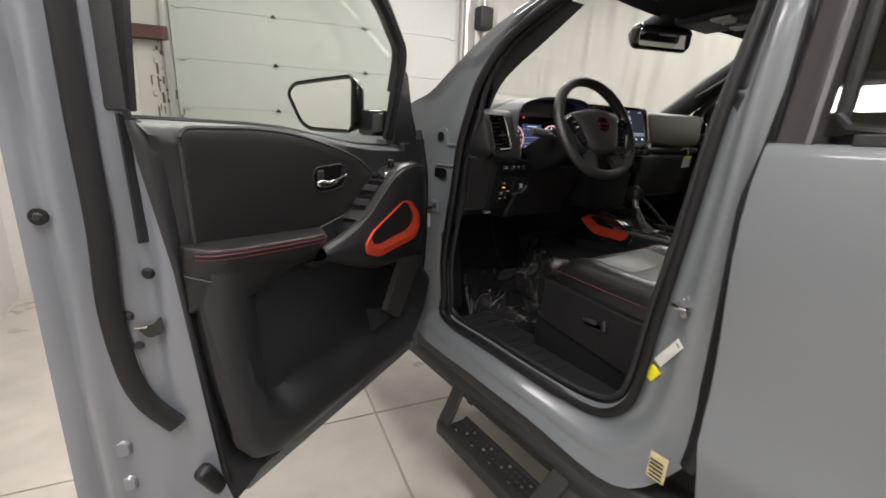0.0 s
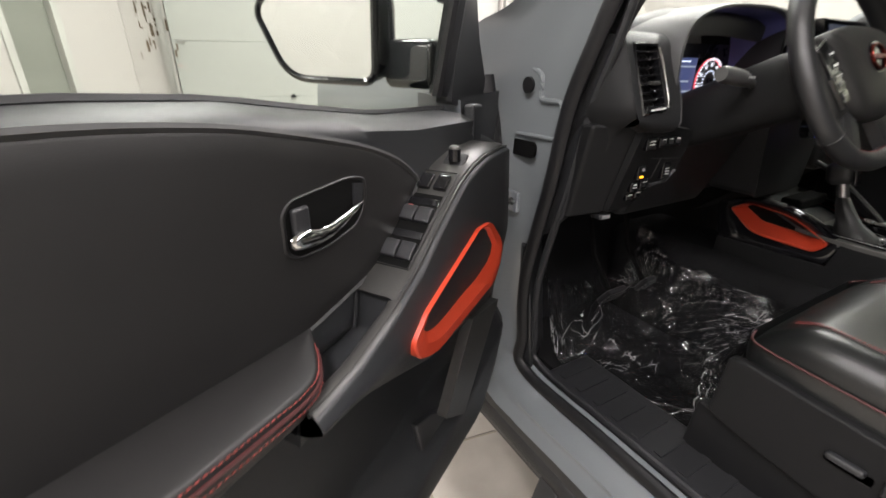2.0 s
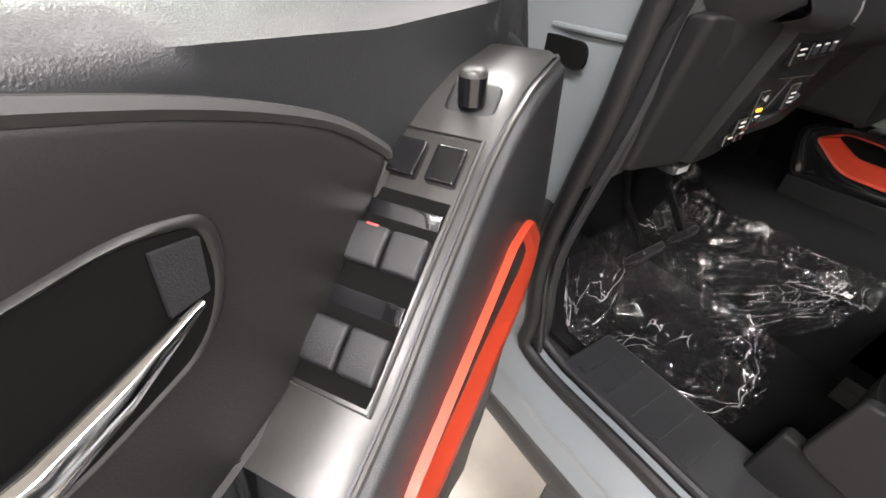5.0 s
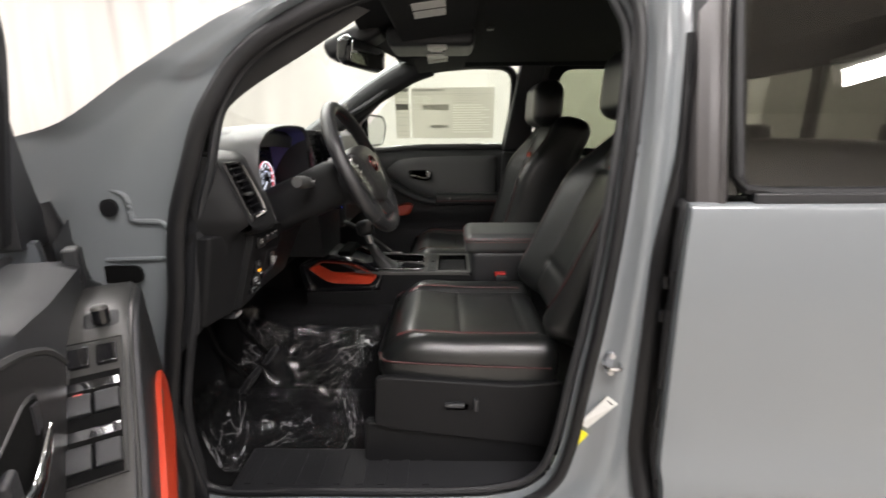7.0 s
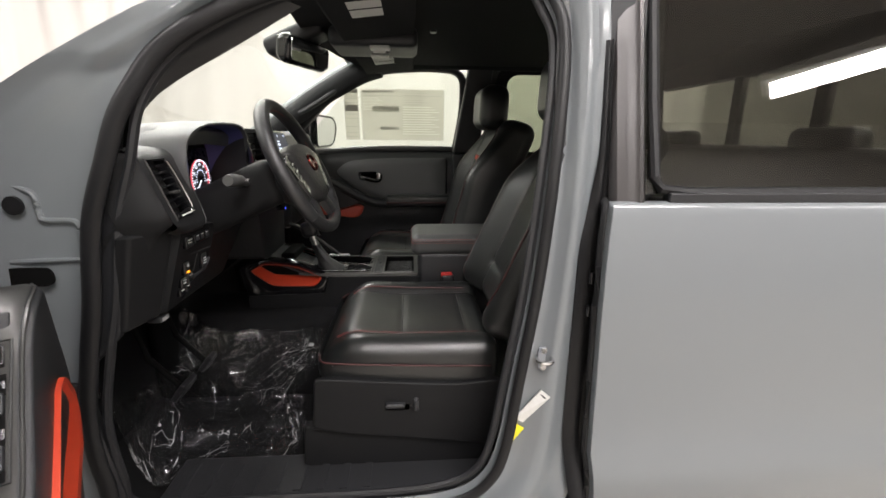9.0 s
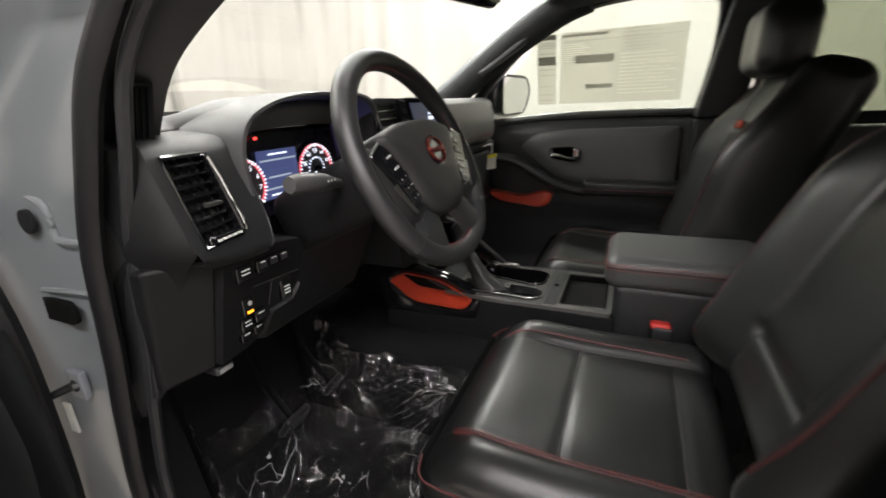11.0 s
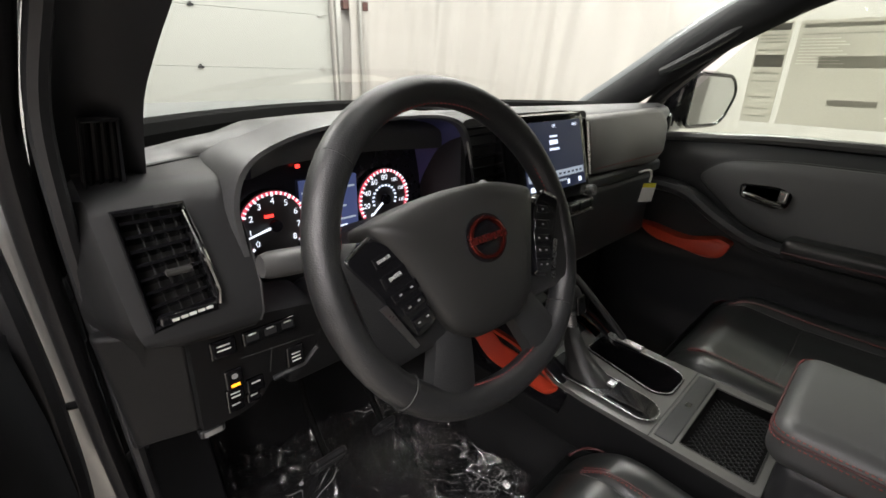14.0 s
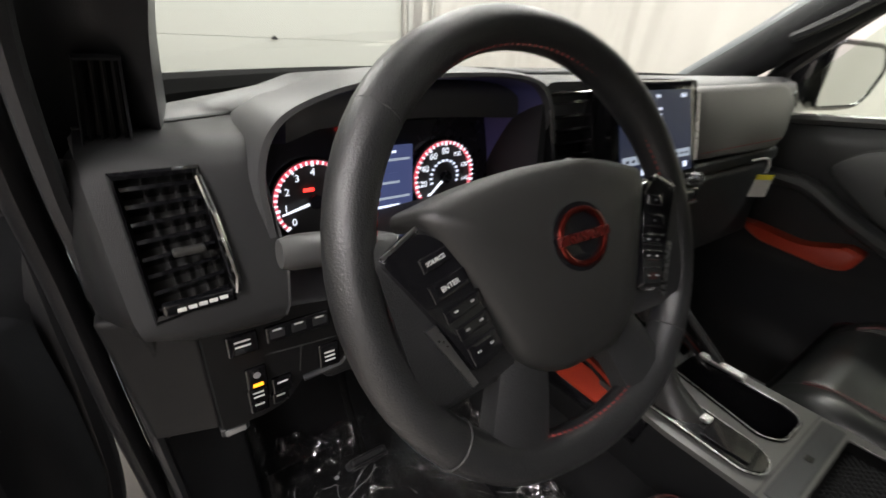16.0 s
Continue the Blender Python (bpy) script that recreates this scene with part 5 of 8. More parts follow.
    # window frame, pane, sail
    lw = lambda z: -0.10 + 0.16 * max(0, z - 1.3)
    fr = smooth_line([(0.10, 1.30), (0.088, 1.45), (0.088, 1.575), (0.15, 1.635), (0.25, 1.703), (0.45, 1.785), (0.75, 1.82), (0.92, 1.80), (0.965, 1.74), (0.975, 1.55), (0.972, 1.345)], 5)
    part("window_frame", tube([D(q[0], lw(q[1]), q[1]) for q in fr], 0.021, 8, up=DN), PLASTIC, t, "black window frame")
    part("frame_skin", tube([D(q[0] - 0.028, lw(q[1]) - 0.03, q[1] + 0.01) for q in fr[5:34]], 0.020, 8, up=DN), PLASTIC, t)
    pane = [D(u, lw(z) - 0.004, z) for u, z in ((0.10, 1.27), (0.095, 1.56), (0.16, 1.63), (0.26, 1.70), (0.45, 1.775), (0.75, 1.81), (0.95, 1.78), (0.972, 1.30))]
    part("pane", prism(pane, DN * 0.004), GLASS, t, "clear side glass")
    part("run_channel", tube([D(0.135, lw(1.3) + 0.012, 1.30), D(0.108, lw(1.5) + 0.012, 1.50), D(0.120, lw(1.6) + 0.012, 1.60)], 0.010, 6), RUBBER, t)
    sail = [(-0.095, 1.26), (0.105, 1.285), (0.085, 1.40), (0.045, 1.52), (0.030, 1.535), (0.012, 1.52), (-0.02, 1.40)]
    part("sail_panel", prism([D(u, -0.105, z) for u, z in rounded(sail, 0.008)], DN * 0.035), PLASTIC, t, "black sail panel behind the mirror", bevel=0.006)
    part("belt_seal", tube([D(u, -0.083, lerp_table(BELT_Z, u) - 0.010) for u in [0.12 + 0.05 * k for k in range(18)]], 0.006, 6), RUBBER, t)
    part("belt_skirt", sheet([[D(u, -0.079, lerp_table(BELT_Z, u) - 0.013), D(u, -0.098, lerp_table(BELT_Z, u) - 0.02), D(u, -0.10, lerp_table(BELT_Z, u) - 0.10)] for u in [0.10 + 0.05 * k for k in range(19)]], 0.0), RUBBER, t)
    part("corner_cover", prism([D(u, -0.02, z) for u, z in ((0.118, 1.215), (0.155, 1.215), (0.160, 1.292), (0.118, 1.290))], DN * 0.022), PLASTIC_SOFT, t, bevel=0.006)
    # wing mirror
    f = (DD * 0.97 + DN * 0.24).normalized()
    s = Vector((0, 0, 1)).cross(f).normalized()
    mt = Matrix((s, f, Vector((0, 0, 1)))).transposed()
    mc = D(0.125, -0.318, 1.413)

    def housing(v):
        k = 0.5 - v.y / 0.17
        sc = 1 - 0.45 * sstep(0.15, 1.0, k)
        q = v.x / 0.126
        return Vector(((v.x + 0.028 * max(0, -v.z / 0.1) * max(0, -q)) * sc, v.y, v.z * sc * (0.97 - (0.30 if v.z > 0 else 0.10) * max(0, -q) ** 2)))

    part("mirror_housing", rbox(mc - f * 0.005 + mt @ Vector((0.012, 0, 0)), (0.252, 0.16, 0.200), 0.060, 5, 5, housing, mt), PIANO, t, "glossy black mirror housing")
    face = lambda k: rounded([(-0.122 * k, 0.030 * k), (-0.070 * k, -0.082 * k), (0.104 * k, -0.088 * k), (0.110 * k, 0.086 * k), (-0.098 * k, 0.060 * k)], [0.045, 0.045, 0.028, 0.026, 0.034], 8)
    part("mirror_rim", tube([mc + f * 0.077 + mt @ Vector((p.x, 0, p.y)) for p in face(1.03)], 0.008, 8, True, 1, f), PIANO, t, "gloss black mirror rim")
    part("mirror_glass", prism([mc + f * 0.078 + mt @ Vector((p.x, 0, p.y)) for p in face(0.985)], f * 0.003), MIRROR, t, "mirror glass")
    part("mirror_stalk", rbox(D(0.085, -0.16, 1.355), (0.12, 0.07, 0.09), 0.02, turn=Matrix((DN, DD, Vector((0, 0, 1)))).transposed()), PIANO, t)


front_door()

# ---- dashboard ----
def vent(t, quad, depth, slats, upright=False, frame_m=None, bar=True):
    """An air vent: quad is its four corners TL, TR, BR, BL; slats lie across it."""
    q = [Vector(p) for p in quad]
    nrm = (q[1] - q[0]).cross(q[3] - q[0]).normalized()
    if nrm.y > 0:
        nrm = -nrm
    c = sum(q, Vector()) / 4
    grow = lambda k: [c + (p - c) * k for p in q]
    back = [p - nrm * depth for p in q]
    ring = loft([[p + nrm * 0.001 for p in grow(1.08)], [p + nrm * 0.004 for p in grow(1.03)], [p + nrm * 0.002 for p in grow(0.97)], [p - nrm * depth for p in grow(0.95)]], caps=False)
    part("vent_frame", ring, frame_m or PIANO, t, "gloss black vent frame", angle=30)
    part("vent_back", prism(back, -nrm * 0.004), INK_DARK, t)
    a, b, d, e = q
    for k in range(slats):
        f = (k + 0.5) / slats
        if upright:
            p0, p1 = a.lerp(b, f), e.lerp(d, f)
            wide = (b - a).normalized() * 0.004
        else:
            p0, p1 = a.lerp(e, f), b.lerp(d, f)
            wide = (e - a).normalized() * 0.006
        m = (p0 - p1).normalized() * 0.003
        bm = prism([p0 - m - nrm * 0.004, p1 + m - nrm * 0.004, p1 + m - nrm * (depth * 0.7) + wide, p0 - m - nrm * (depth * 0.7) + wide], (e - a).normalized() * 0.0035 if not upright else (b - a).normalized() * 0.002)
        part("slat", bm, PIANO if not upright else WELL, t)
    return c, nrm


def dashboard():
    t = thing("dashboard", (0, 0.35, 1.0), "dark grey moulded dashboard with vents, lit gauges and a touch screen", "dashboard")
    # upper pad
    rows = []
    for f in [k / 12 for k in range(13)]:
        row = []
        for j in range(41):
            x = -0.715 + 1.43 * j / 40
            yf = 0.70 - 0.26 * (x / 0.7) ** 2
            yr = 0.262 - 0.03 * sstep(0.12, 0.3, x) + 0.092 * sstep(-0.535, -0.570, x) - 0.055 * sstep(-0.575, -0.66, x)
            y = yf + (yr - yf) * f
            z = 1.400 + (0.062 - 0.022 * sstep(-0.50, -0.58, x)) * math.sin(min(1, f * 1.15) * math.pi / 2) - 0.012 * sstep(0.85, 1.0, f) + 0.012 * math.exp(-((x + 0.38) / 0.16) ** 2) * f - 0.008 * sstep(-0.5, -0.7, x)
            row.append((x, y, z))
        rows.append(row)
    rows.append([(p[0], p[1] - 0.008, p[2] - 0.014) for p in rows[-1]])
    rows.append([(p[0], p[1] + 0.010, p[2] - 0.03) for p in rows[-1]])
    part("top_pad", sheet(rows, 0.0), DASH, t, "dark grey grained upper pad", angle=60)
    part("demister_grille", box((-0.10, 0.50, 1.452), (0.12, 0.56, 1.460)), PLASTIC, t, bevel=0.004)
    part("speaker_grille", rbox((0.02, 0.42, 1.462), (0.20, 0.10, 0.012), 0.006), PLASTIC, t)
    # left vent panel: a flat face that rolls back over its top to the pad, open where the vent sits
    fy = lambda z: 0.176 + 0.35 * (z - 1.24)
    vq = [(-0.690, fy(1.391), 1.391), (-0.627, fy(1.391), 1.391), (-0.620, fy(1.284), 1.284), (-0.684, fy(1.275), 1.275)]
    left = lambda z: lerp_table([(1.24, -0.694), (1.28, -0.702), (1.40, -0.710)], z)
    right = lambda z: lerp_table([(1.24, -0.585), (1.26, -0.574), (1.29, -0.569), (1.32, -0.569), (1.37, -0.572), (1.40, -0.577)], z)
    v_lo, v_hi = lambda z: -0.684 - 0.006 * (z - 1.275) / 0.116, lambda z: -0.620 - 0.007 * (z - 1.284) / 0.107
    lift = [(1.238, 0.030), (1.244, 0.012), (1.251, 0.003), (1.260, 0.0), (1.2745, 0.0)] + [(1.2745 + 0.1165 * k / 8, 0.0) for k in range(1, 9)] + [(1.397, 0.001), (1.404, 0.005), (1.410, 0.012), (1.414, 0.022)]
    rows = []
    for z, back in lift:
        a, b, c, d = left(z), v_lo(z), v_hi(z), right(z)
        xs = [a + (b - a) * k / 3 for k in range(4)] + [b + (c - b) * k / 4 for k in range(1, 5)] + [c + (d - c) * k / 5 for k in range(1, 6)]
        low = lambda x: 0.012 * sstep(-0.66, -0.70, x) * sstep(1.275, 1.24, z) - 0.006 * sstep(-0.68, -0.60, x) * sstep(1.275, 1.24, z)
        rows.append([(x, fy(z) + back, z + low(x)) for x in xs])
    for f, dz in ((0.35, 0.0035), (0.7, 0.006), (1.0, 0.008)):
        rows.append([(p[0] + 0.012 * f * (k / 12) ** 2, p[1] + f * lerp_table([(-0.72, 0.03), (-0.65, 0.045), (-0.56, 0.10)], p[0]), p[2] + dz) for k, p in enumerate(rows[len(lift) - 1])])
    bm = sheet(rows, 0.0)
    bm.faces.ensure_lookup_table()
    wide = len(rows[0]) - 1
    hole = [bm.faces[r * wide + c] for r in range(4, 12) for c in range(3, 7)]
    bmesh.ops.delete(bm, geom=hole, context="FACES")
    # dash skin in a darker tone, as this face is turned from the light
    part("left_vent_panel", bm, mat("shaded_vent_surround", (0.013, 0.0133, 0.0142), 0.46, 0, 700, 0.08, 0.25, spec=0.5, rough_vary=0.04, bump_scale=1100), t, "dark grey vent surround, toned down for shade", angle=60)
    edge = [Vector(r[-1]) + Vector((0.001, -0.0005, 0)) for r in rows[2:]]
    part("panel_gap", tube(edge, 0.0013, 5), INK_DARK, t)
    part("panel_gap", tube([Vector(p) + Vector((0, 0, 0.001)) for p in rows[-1]], 0.0022, 5), INK_DARK, t)
    vent(t, vq, 0.030, 8)
    for k in range(5):
        x = -0.672 + 0.012 * k
        part("fin", prism([(x, fy(1.38) + 0.018, 1.385), (x + 0.0015, fy(1.38) + 0.018, 1.385), (x + 0.010, fy(1.27) + 0.018, 1.268), (x + 0.0085, fy(1.27) + 0.018, 1.268)], (0, 0.008, 0)), INK_DARK, t)
    part("vent_bright_edge", tube([(-0.6275, fy(1.387) - 0.006, 1.388), (-0.623, fy(1.36) - 0.008, 1.36), (-0.6155, fy(1.30) - 0.008, 1.298), (-0.6175, fy(1.283) - 0.007, 1.284)], 0.0030, 8), CHROME, t, "bright vent edge")
    part("vent_tab", rbox((-0.648, fy(1.33) - 0.004, 1.327), (0.026, 0.010, 0.006), 0.002), SATIN, t)
    for k in range(5):
        part("vent_mark", box((-0.668 + 0.0085 * k, fy(1.281) - 0.0075, 1.2795 + 0.0006 * k), (-0.661 + 0.0085 * k, fy(1.281) - 0.006, 1.2825 + 0.0006 * k)), WHITE_PLASTIC, t)
    part("vent_lip", rbox((-0.650, fy(1.281) - 0.001, 1.2815), (0.058, 0.010, 0.012), 0.003), PIANO, t, "gloss black vent lip")
    # side window vent beside the pillar
    vent(t, [(-0.693, 0.251, 1.481), (-0.663, 0.253, 1.481), (-0.669, 0.266, 1.411), (-0.703, 0.262, 1.411)], 0.014, 4, True, PLASTIC_SOFT)
    # end cap and lower driver's panel
    part("end_cap", prism([(-0.733, 0.300, 1.41), (-0.733, 0.265, 1.24), (-0.730, 0.310, 1.04), (-0.730, 0.37, 0.98), (-0.730, 0.42, 1.30), (-0.730, 0.35, 1.42)], (0.02, 0, 0)), PLASTIC, t, bevel=0.006)
    rows = []
    for z in [1.408 - 0.02 * k for k in range(19)]:
        y = fy(z) if z > 1.27 else lerp_table([(1.04, 0.300), (1.10, 0.280), (1.20, 0.245), (1.24, 0.228), (1.27, fy(1.27))], z)
        a = left(z) if z > 1.24 else -0.696
        rows.append([(-0.737, y + 0.085, z), (a - 0.024, y + 0.036, z), (a - 0.011, y + 0.012, z), (a - 0.003, y + 0.002, z), (a + 0.001, y, z)])
    part("end_cover", sheet(rows, 0.0), PLASTIC_DARK, t, "black cover at the end of the dashboard", angle=60)
    part("side_cover", prism([(-0.738, 0.252, 1.252), (-0.655, 0.208, 1.252), (-0.652, 0.266, 1.055), (-0.726, 0.300, 1.045)], (0.0, 0.03, 0)), PLASTIC_DARK, t, "black lower side cover", bevel=0.008)
    ly = lambda z: 0.207 + 0.30 * (1.215 - z)
    pan = rounded([(-0.658, 1.246), (-0.58, 1.250), (-0.49, 1.235), (-0.480, 1.200), (-0.487, 1.142), (-0.508, 1.116), (-0.555, 1.112), (-0.575, 1.074), (-0.600, 1.062), (-0.655, 1.060)], [0.006, 0.01, 0.02, 0.02, 0.012, 0.012, 0.01, 0.012, 0.012, 0.006], 3)
    part("lower_panel", loft([[Vector((p.x, ly(p.y) + 0.09, p.y)) for p in pan], [Vector((p.x, ly(p.y) + 0.006, p.y)) for p in pan], [Vector((-0.58 + (p.x + 0.58) * 0.975, ly(p.y), 1.16 + (p.y - 1.16) * 0.97)) for p in pan]]), PLASTIC_DARK, t, "black switch panel", angle=40)
    part("panel_crease", tube([(-0.558, ly(1.178) - 0.0004, 1.178), (-0.560, ly(1.13) - 0.0004, 1.13)], 0.0009, 5), INK_DARK, t)
    part("panel_crease", tube([(-0.600, ly(1.178) - 0.0004, 1.180), (-0.496, ly(1.178) - 0.0004, 1.172)], 0.0009, 5), INK_DARK, t)
    part("panel_ledge", tube([(-0.556, ly(1.113) - 0.002, 1.114), (-0.508, ly(1.117) - 0.003, 1.118), (-0.488, ly(1.142) - 0.002, 1.143)], 0.0045, 6), PLASTIC_SOFT, t, "rounded lower lip")

    def button(x, z, w, h, m=PLASTIC, mark=None, name="switch"):
        part(name, rbox((x, ly(z) - 0.002, z), (w, 0.010, h), 0.0025), m, t)
        if mark:
            for k in range(mark):
                part("switch_mark", box((x - w * 0.25, ly(z) - 0.0078, z + 0.004 - 0.006 * k), (x + w * 0.25, ly(z) - 0.007, z + 0.0058 - 0.006 * k)), WHITE_PLASTIC, t)

    button(-0.621, 1.214, 0.031, 0.026, PIANO, 2)
    button(-0.563, 1.215, 0.070, 0.021, PIANO)
    for k in range(3):
        button(-0.586 + 0.023 * k, 1.2155, 0.019, 0.014, PLASTIC, 1)
    button(-0.525, 1.147, 0.026, 0.036, PIANO, 3)
    button(-0.611, 1.152, 0.023, 0.030, PIANO)
    part("amber_lamp", box((-0.6165, ly(1.152) - 0.0085, 1.1410), (-0.6055, ly(1.152) - 0.0065, 1.1445)), LAMP_AMBER, t, "amber switch lamp")
    part("switch_mark", disc((-0.611, ly(1.158) - 0.0075, 1.158), (0, -1, 0), 0.004, 0.001, 12), INK, t)
    button(-0.611, 1.118, 0.024, 0.022, PIANO, 2)
    button(-0.583, 1.122, 0.024, 0.024, PIANO, 1)
    button(-0.611, 1.094, 0.022, 0.016, PIANO, 1)
    button(-0.586, 1.097, 0.020, 0.016, PIANO, 1)
    part("hood_lever", rbox((-0.640, 0.282, 1.045), (0.034, 0.03, 0.014), 0.004), PLASTIC, t, "black hood release lever")
    part("lever_mark", box((-0.652, 0.2650, 1.041), (-0.628, 0.2665, 1.049)), INK, t)
    part("knee_cover", prism([(-0.47, 0.24, 1.21), (-0.16, 0.24, 1.21), (-0.16, 0.34, 1.00), (-0.50, 0.34, 1.00)], (0, 0.10, 0)), PLASTIC, t, bevel=0.015)
    # gauge hood
    arch = smooth_line([(-0.576, 1.255, 0), (-0.582, 1.33, 0), (-0.584, 1.388, 0), (-0.566, 1.430, 0), (-0.525, 1.454, 0), (-0.455, 1.470, 0), (-0.35, 1.476, 0), (-0.245, 1.472, 0), (-0.196, 1.446, 0), (-0.174, 1.37, 0), (-0.160, 1.27, 0)], 5)
    cc = Vector((-0.375, 1.33, 0))
    A = lambda k, y, dz=0.0: [Vector((cc.x + (p.x - cc.x) * k, y + 0.10 * max(0, 1.40 - p.y) * -0.15, cc.y + (p.y - cc.y) * k + dz)) for p in arch]
    hood = loft([A(1.03, 0.42, -0.02), A(1.02, 0.30, -0.002), A(1.0, 0.218), A(0.985, 0.206), A(0.955, 0.206), A(0.94, 0.216)], closed=False, caps=False)
    part("gauge_hood", hood, DASH, t, "dark grey hood over the gauges", angle=60)
    cavity = loft([A(0.94, 0.216), A(0.90, 0.27), A(0.84, 0.325)], closed=False, caps=False)
    # the screens' blue glow on the lining is put into its colour
    part("hood_lining", cavity, mat("screen_lit_lining", (0.085, 0.088, 0.26), 0.45, 0, 400, 0.1), t, "lining of the gauge hood, coloured by the screens' blue glow", angle=60)
    # gauges
    gy = 0.312
    part("gauge_lens", prism([(-0.555, gy + 0.012, 1.25), (-0.19, gy + 0.012, 1.25), (-0.19, gy + 0.012, 1.405), (-0.555, gy + 0.012, 1.405)], (0, 0.004, 0)), CLUSTER_BACK, t)
    part("info_screen", box((-0.448, gy + 0.004, 1.282), (-0.348, gy + 0.010, 1.374)), SCREEN_BLUE, t, "blue information screen")
    for z, w, m in ((1.365, 0.05, SCREEN_TEXT), (1.354, 0.094, SCREEN_PALE), (1.334, 0.05, SCREEN_BLUE), (1.322, 0.06, SCREEN_PALE), (1.300, 0.094, SCREEN_PALE), (1.288, 0.06, SCREEN_TEXT)):
        part("screen_line", box((-0.400 - w / 2, gy + 0.0025, z), (-0.400 + w / 2, gy + 0.004, z + 0.003)), m, t)
    part("warning_lamp", box((-0.453, gy, 1.396), (-0.447, gy + 0.003, 1.401)), LAMP_RED, t, "red warning lamp")
    for gx, gz, R, n, a0, a1, words in ((-0.495, 1.316, 0.049, 9, 220, -40, ("0", "1", "2", "3", "4", "5", "6", "7", "8")), (-0.294, 1.322, 0.0505, 9, 225, -45, ("0", "20", "40", "60", "80", "100", "120", "140", "160"))):
        part("dial_face", disc((gx, gy + 0.006, gz), (0, -1, 0), R * 1.08, 0.003, 36), INK_DARK, t)
        ringp = [(gx + R * math.cos(radians(a0 + (a1 - a0) * k / 40)), gy + 0.001, gz + R * math.sin(radians(a0 + (a1 - a0) * k / 40))) for k in range(41)]
        part("dial_ring", tube(ringp, 0.0026, 6), GAUGE_RED, t, "red lit dial ring")
        tick = bmesh.new()
        for k in range(33):
            a = radians(a0 + (a1 - a0) * k / 32)
            r0, r1 = R * (0.96 if k % 4 else 0.92), R * 1.05
            d = Vector((math.cos(a), 0, math.sin(a)))
            s = Vector((-d.z, 0, d.x)) * (0.0011 if k % 4 else 0.0015)
            cth = Vector((gx, gy - 0.003, gz))
            prism([cth + d * r0 - s, cth + d * r1 - s, cth + d * r1 + s, cth + d * r0 + s], (0, 0.002, 0), tick)
        part("dial_ticks", tick, GAUGE_WHITE, t, "white lit ticks")
        for k, w in enumerate(words):
            a = radians(a0 + (a1 - a0) * k / (n - 1))
            m = Matrix.Translation((gx + R * 0.76 * math.cos(a), gy - 0.001, gz + R * 0.76 * math.sin(a))) @ Matrix.Rotation(radians(90), 4, "X")
            lettering("dial_number", w, 0.013 if len(w) < 3 else 0.0095, m, GAUGE_WHITE, t)
        if R > 0.05:
            small = bmesh.new()
            for k in range(14):
                a = radians(200 - 220 * k / 13)
                p = Vector((gx + R * 0.48 * math.cos(a), gy - 0.001, gz + R * 0.48 * math.sin(a)))
                prism([p + Vector((x, 0, z)) for x, z in ((-0.0022, -0.0016), (0.0022, -0.0016), (0.0022, 0.0016), (-0.0022, 0.0016))], (0, 0.001, 0), small)
            part("dial_ticks", small, SCREEN_TEXT, t)
        na = radians(a0 - 4) if R > 0.05 else radians(195)
        d = Vector((math.cos(na), 0, math.sin(na)))
        s = Vector((-d.z, 0, d.x))
        cth = Vector((gx, gy - 0.005, gz))
        part("needle", prism([cth + d * 0.006 - s * 0.0018, cth + d * R * 0.92 - s * 0.0009, cth + d * R * 0.92 + s * 0.0009, cth + d * 0.006 + s * 0.0018], (0, 0.002, 0)), GAUGE_WHITE, t, "white lit needle")
        part("needle_hub", disc((gx, gy - 0.001, gz), (0, -1, 0), 0.009, 0.006, 18), CLUSTER_BACK, t)
    part("dial_lamp", box((-0.508, gy, 1.329), (-0.495, gy + 0.002, 1.333)), LAMP_RED, t, "red lamp in the dial")
    # column and stalks
    col = Matrix.Rotation(radians(-24), 3, "X")
    part("column_shroud", rbox((-0.408, 0.165, 1.285), (0.125, 0.26, 0.12), 0.035, 4, 4, None, col), PLASTIC_DARK, t, "black steering column shroud")
    st = smooth_line([(-0.455, 0.125, 1.322), (-0.50, 0.120, 1.333), (-0.545, 0.118, 1.340), (-0.592, 0.117, 1.345)], 4)
    part("stalk", tube(st, [0.007, 0.007, 0.008, 0.009, 0.011, 0.013, 0.0145, 0.015, 0.015, 0.015, 0.015, 0.0145, 0.012][:len(st)], 12), mat("grey_stalk_plastic", (0.06, 0.06, 0.06), 0.42), t, "grey indicator stalk")
    for k in range(3):
        part("stalk_mark", disc((-0.522 + 0.008 * k, 0.1045, 1.339), (0, -1, 0), 0.002, 0.001, 8), WHITE_PLASTIC, t)
    st = smooth_line([(-0.36, 0.125, 1.325), (-0.30, 0.128, 1.350), (-0.235, 0.130, 1.372)], 4)
    part("stalk", tube(st, 0.011, 12), mat("grey_stalk_plastic_b", (0.10, 0.10, 0.10), 0.45), t, "grey wiper stalk")
    # centre: vents, touch screen, controls
    part("centre_block", loft([[Vector((x, y, z)) for x, z in rounded([(-0.205, 1.462), (0.20, 1.462), (0.195, 1.30), (0.15, 1.24), (0.12, 1.03), (-0.12, 1.03), (-0.15, 1.24), (-0.20, 1.30)], 0.02, 3)] for y in (0.34, 0.215)]), PLASTIC, t, "black centre stack")
    vent(t, [(-0.196, 0.214, 1.445), (-0.112, 0.212, 1.447), (-0.112, 0.185, 1.340), (-0.190, 0.188, 1.338)], 0.030, 6)
    vent(t, [(0.140, 0.212, 1.445), (0.186, 0.214, 1.443), (0.184, 0.185, 1.322), (0.140, 0.182, 1.325)], 0.030, 6)
    part("vent_bright_edge", tube([(0.190, 0.205, 1.44), (0.189, 0.180, 1.325)], 0.003, 6), SATIN_METAL, t)
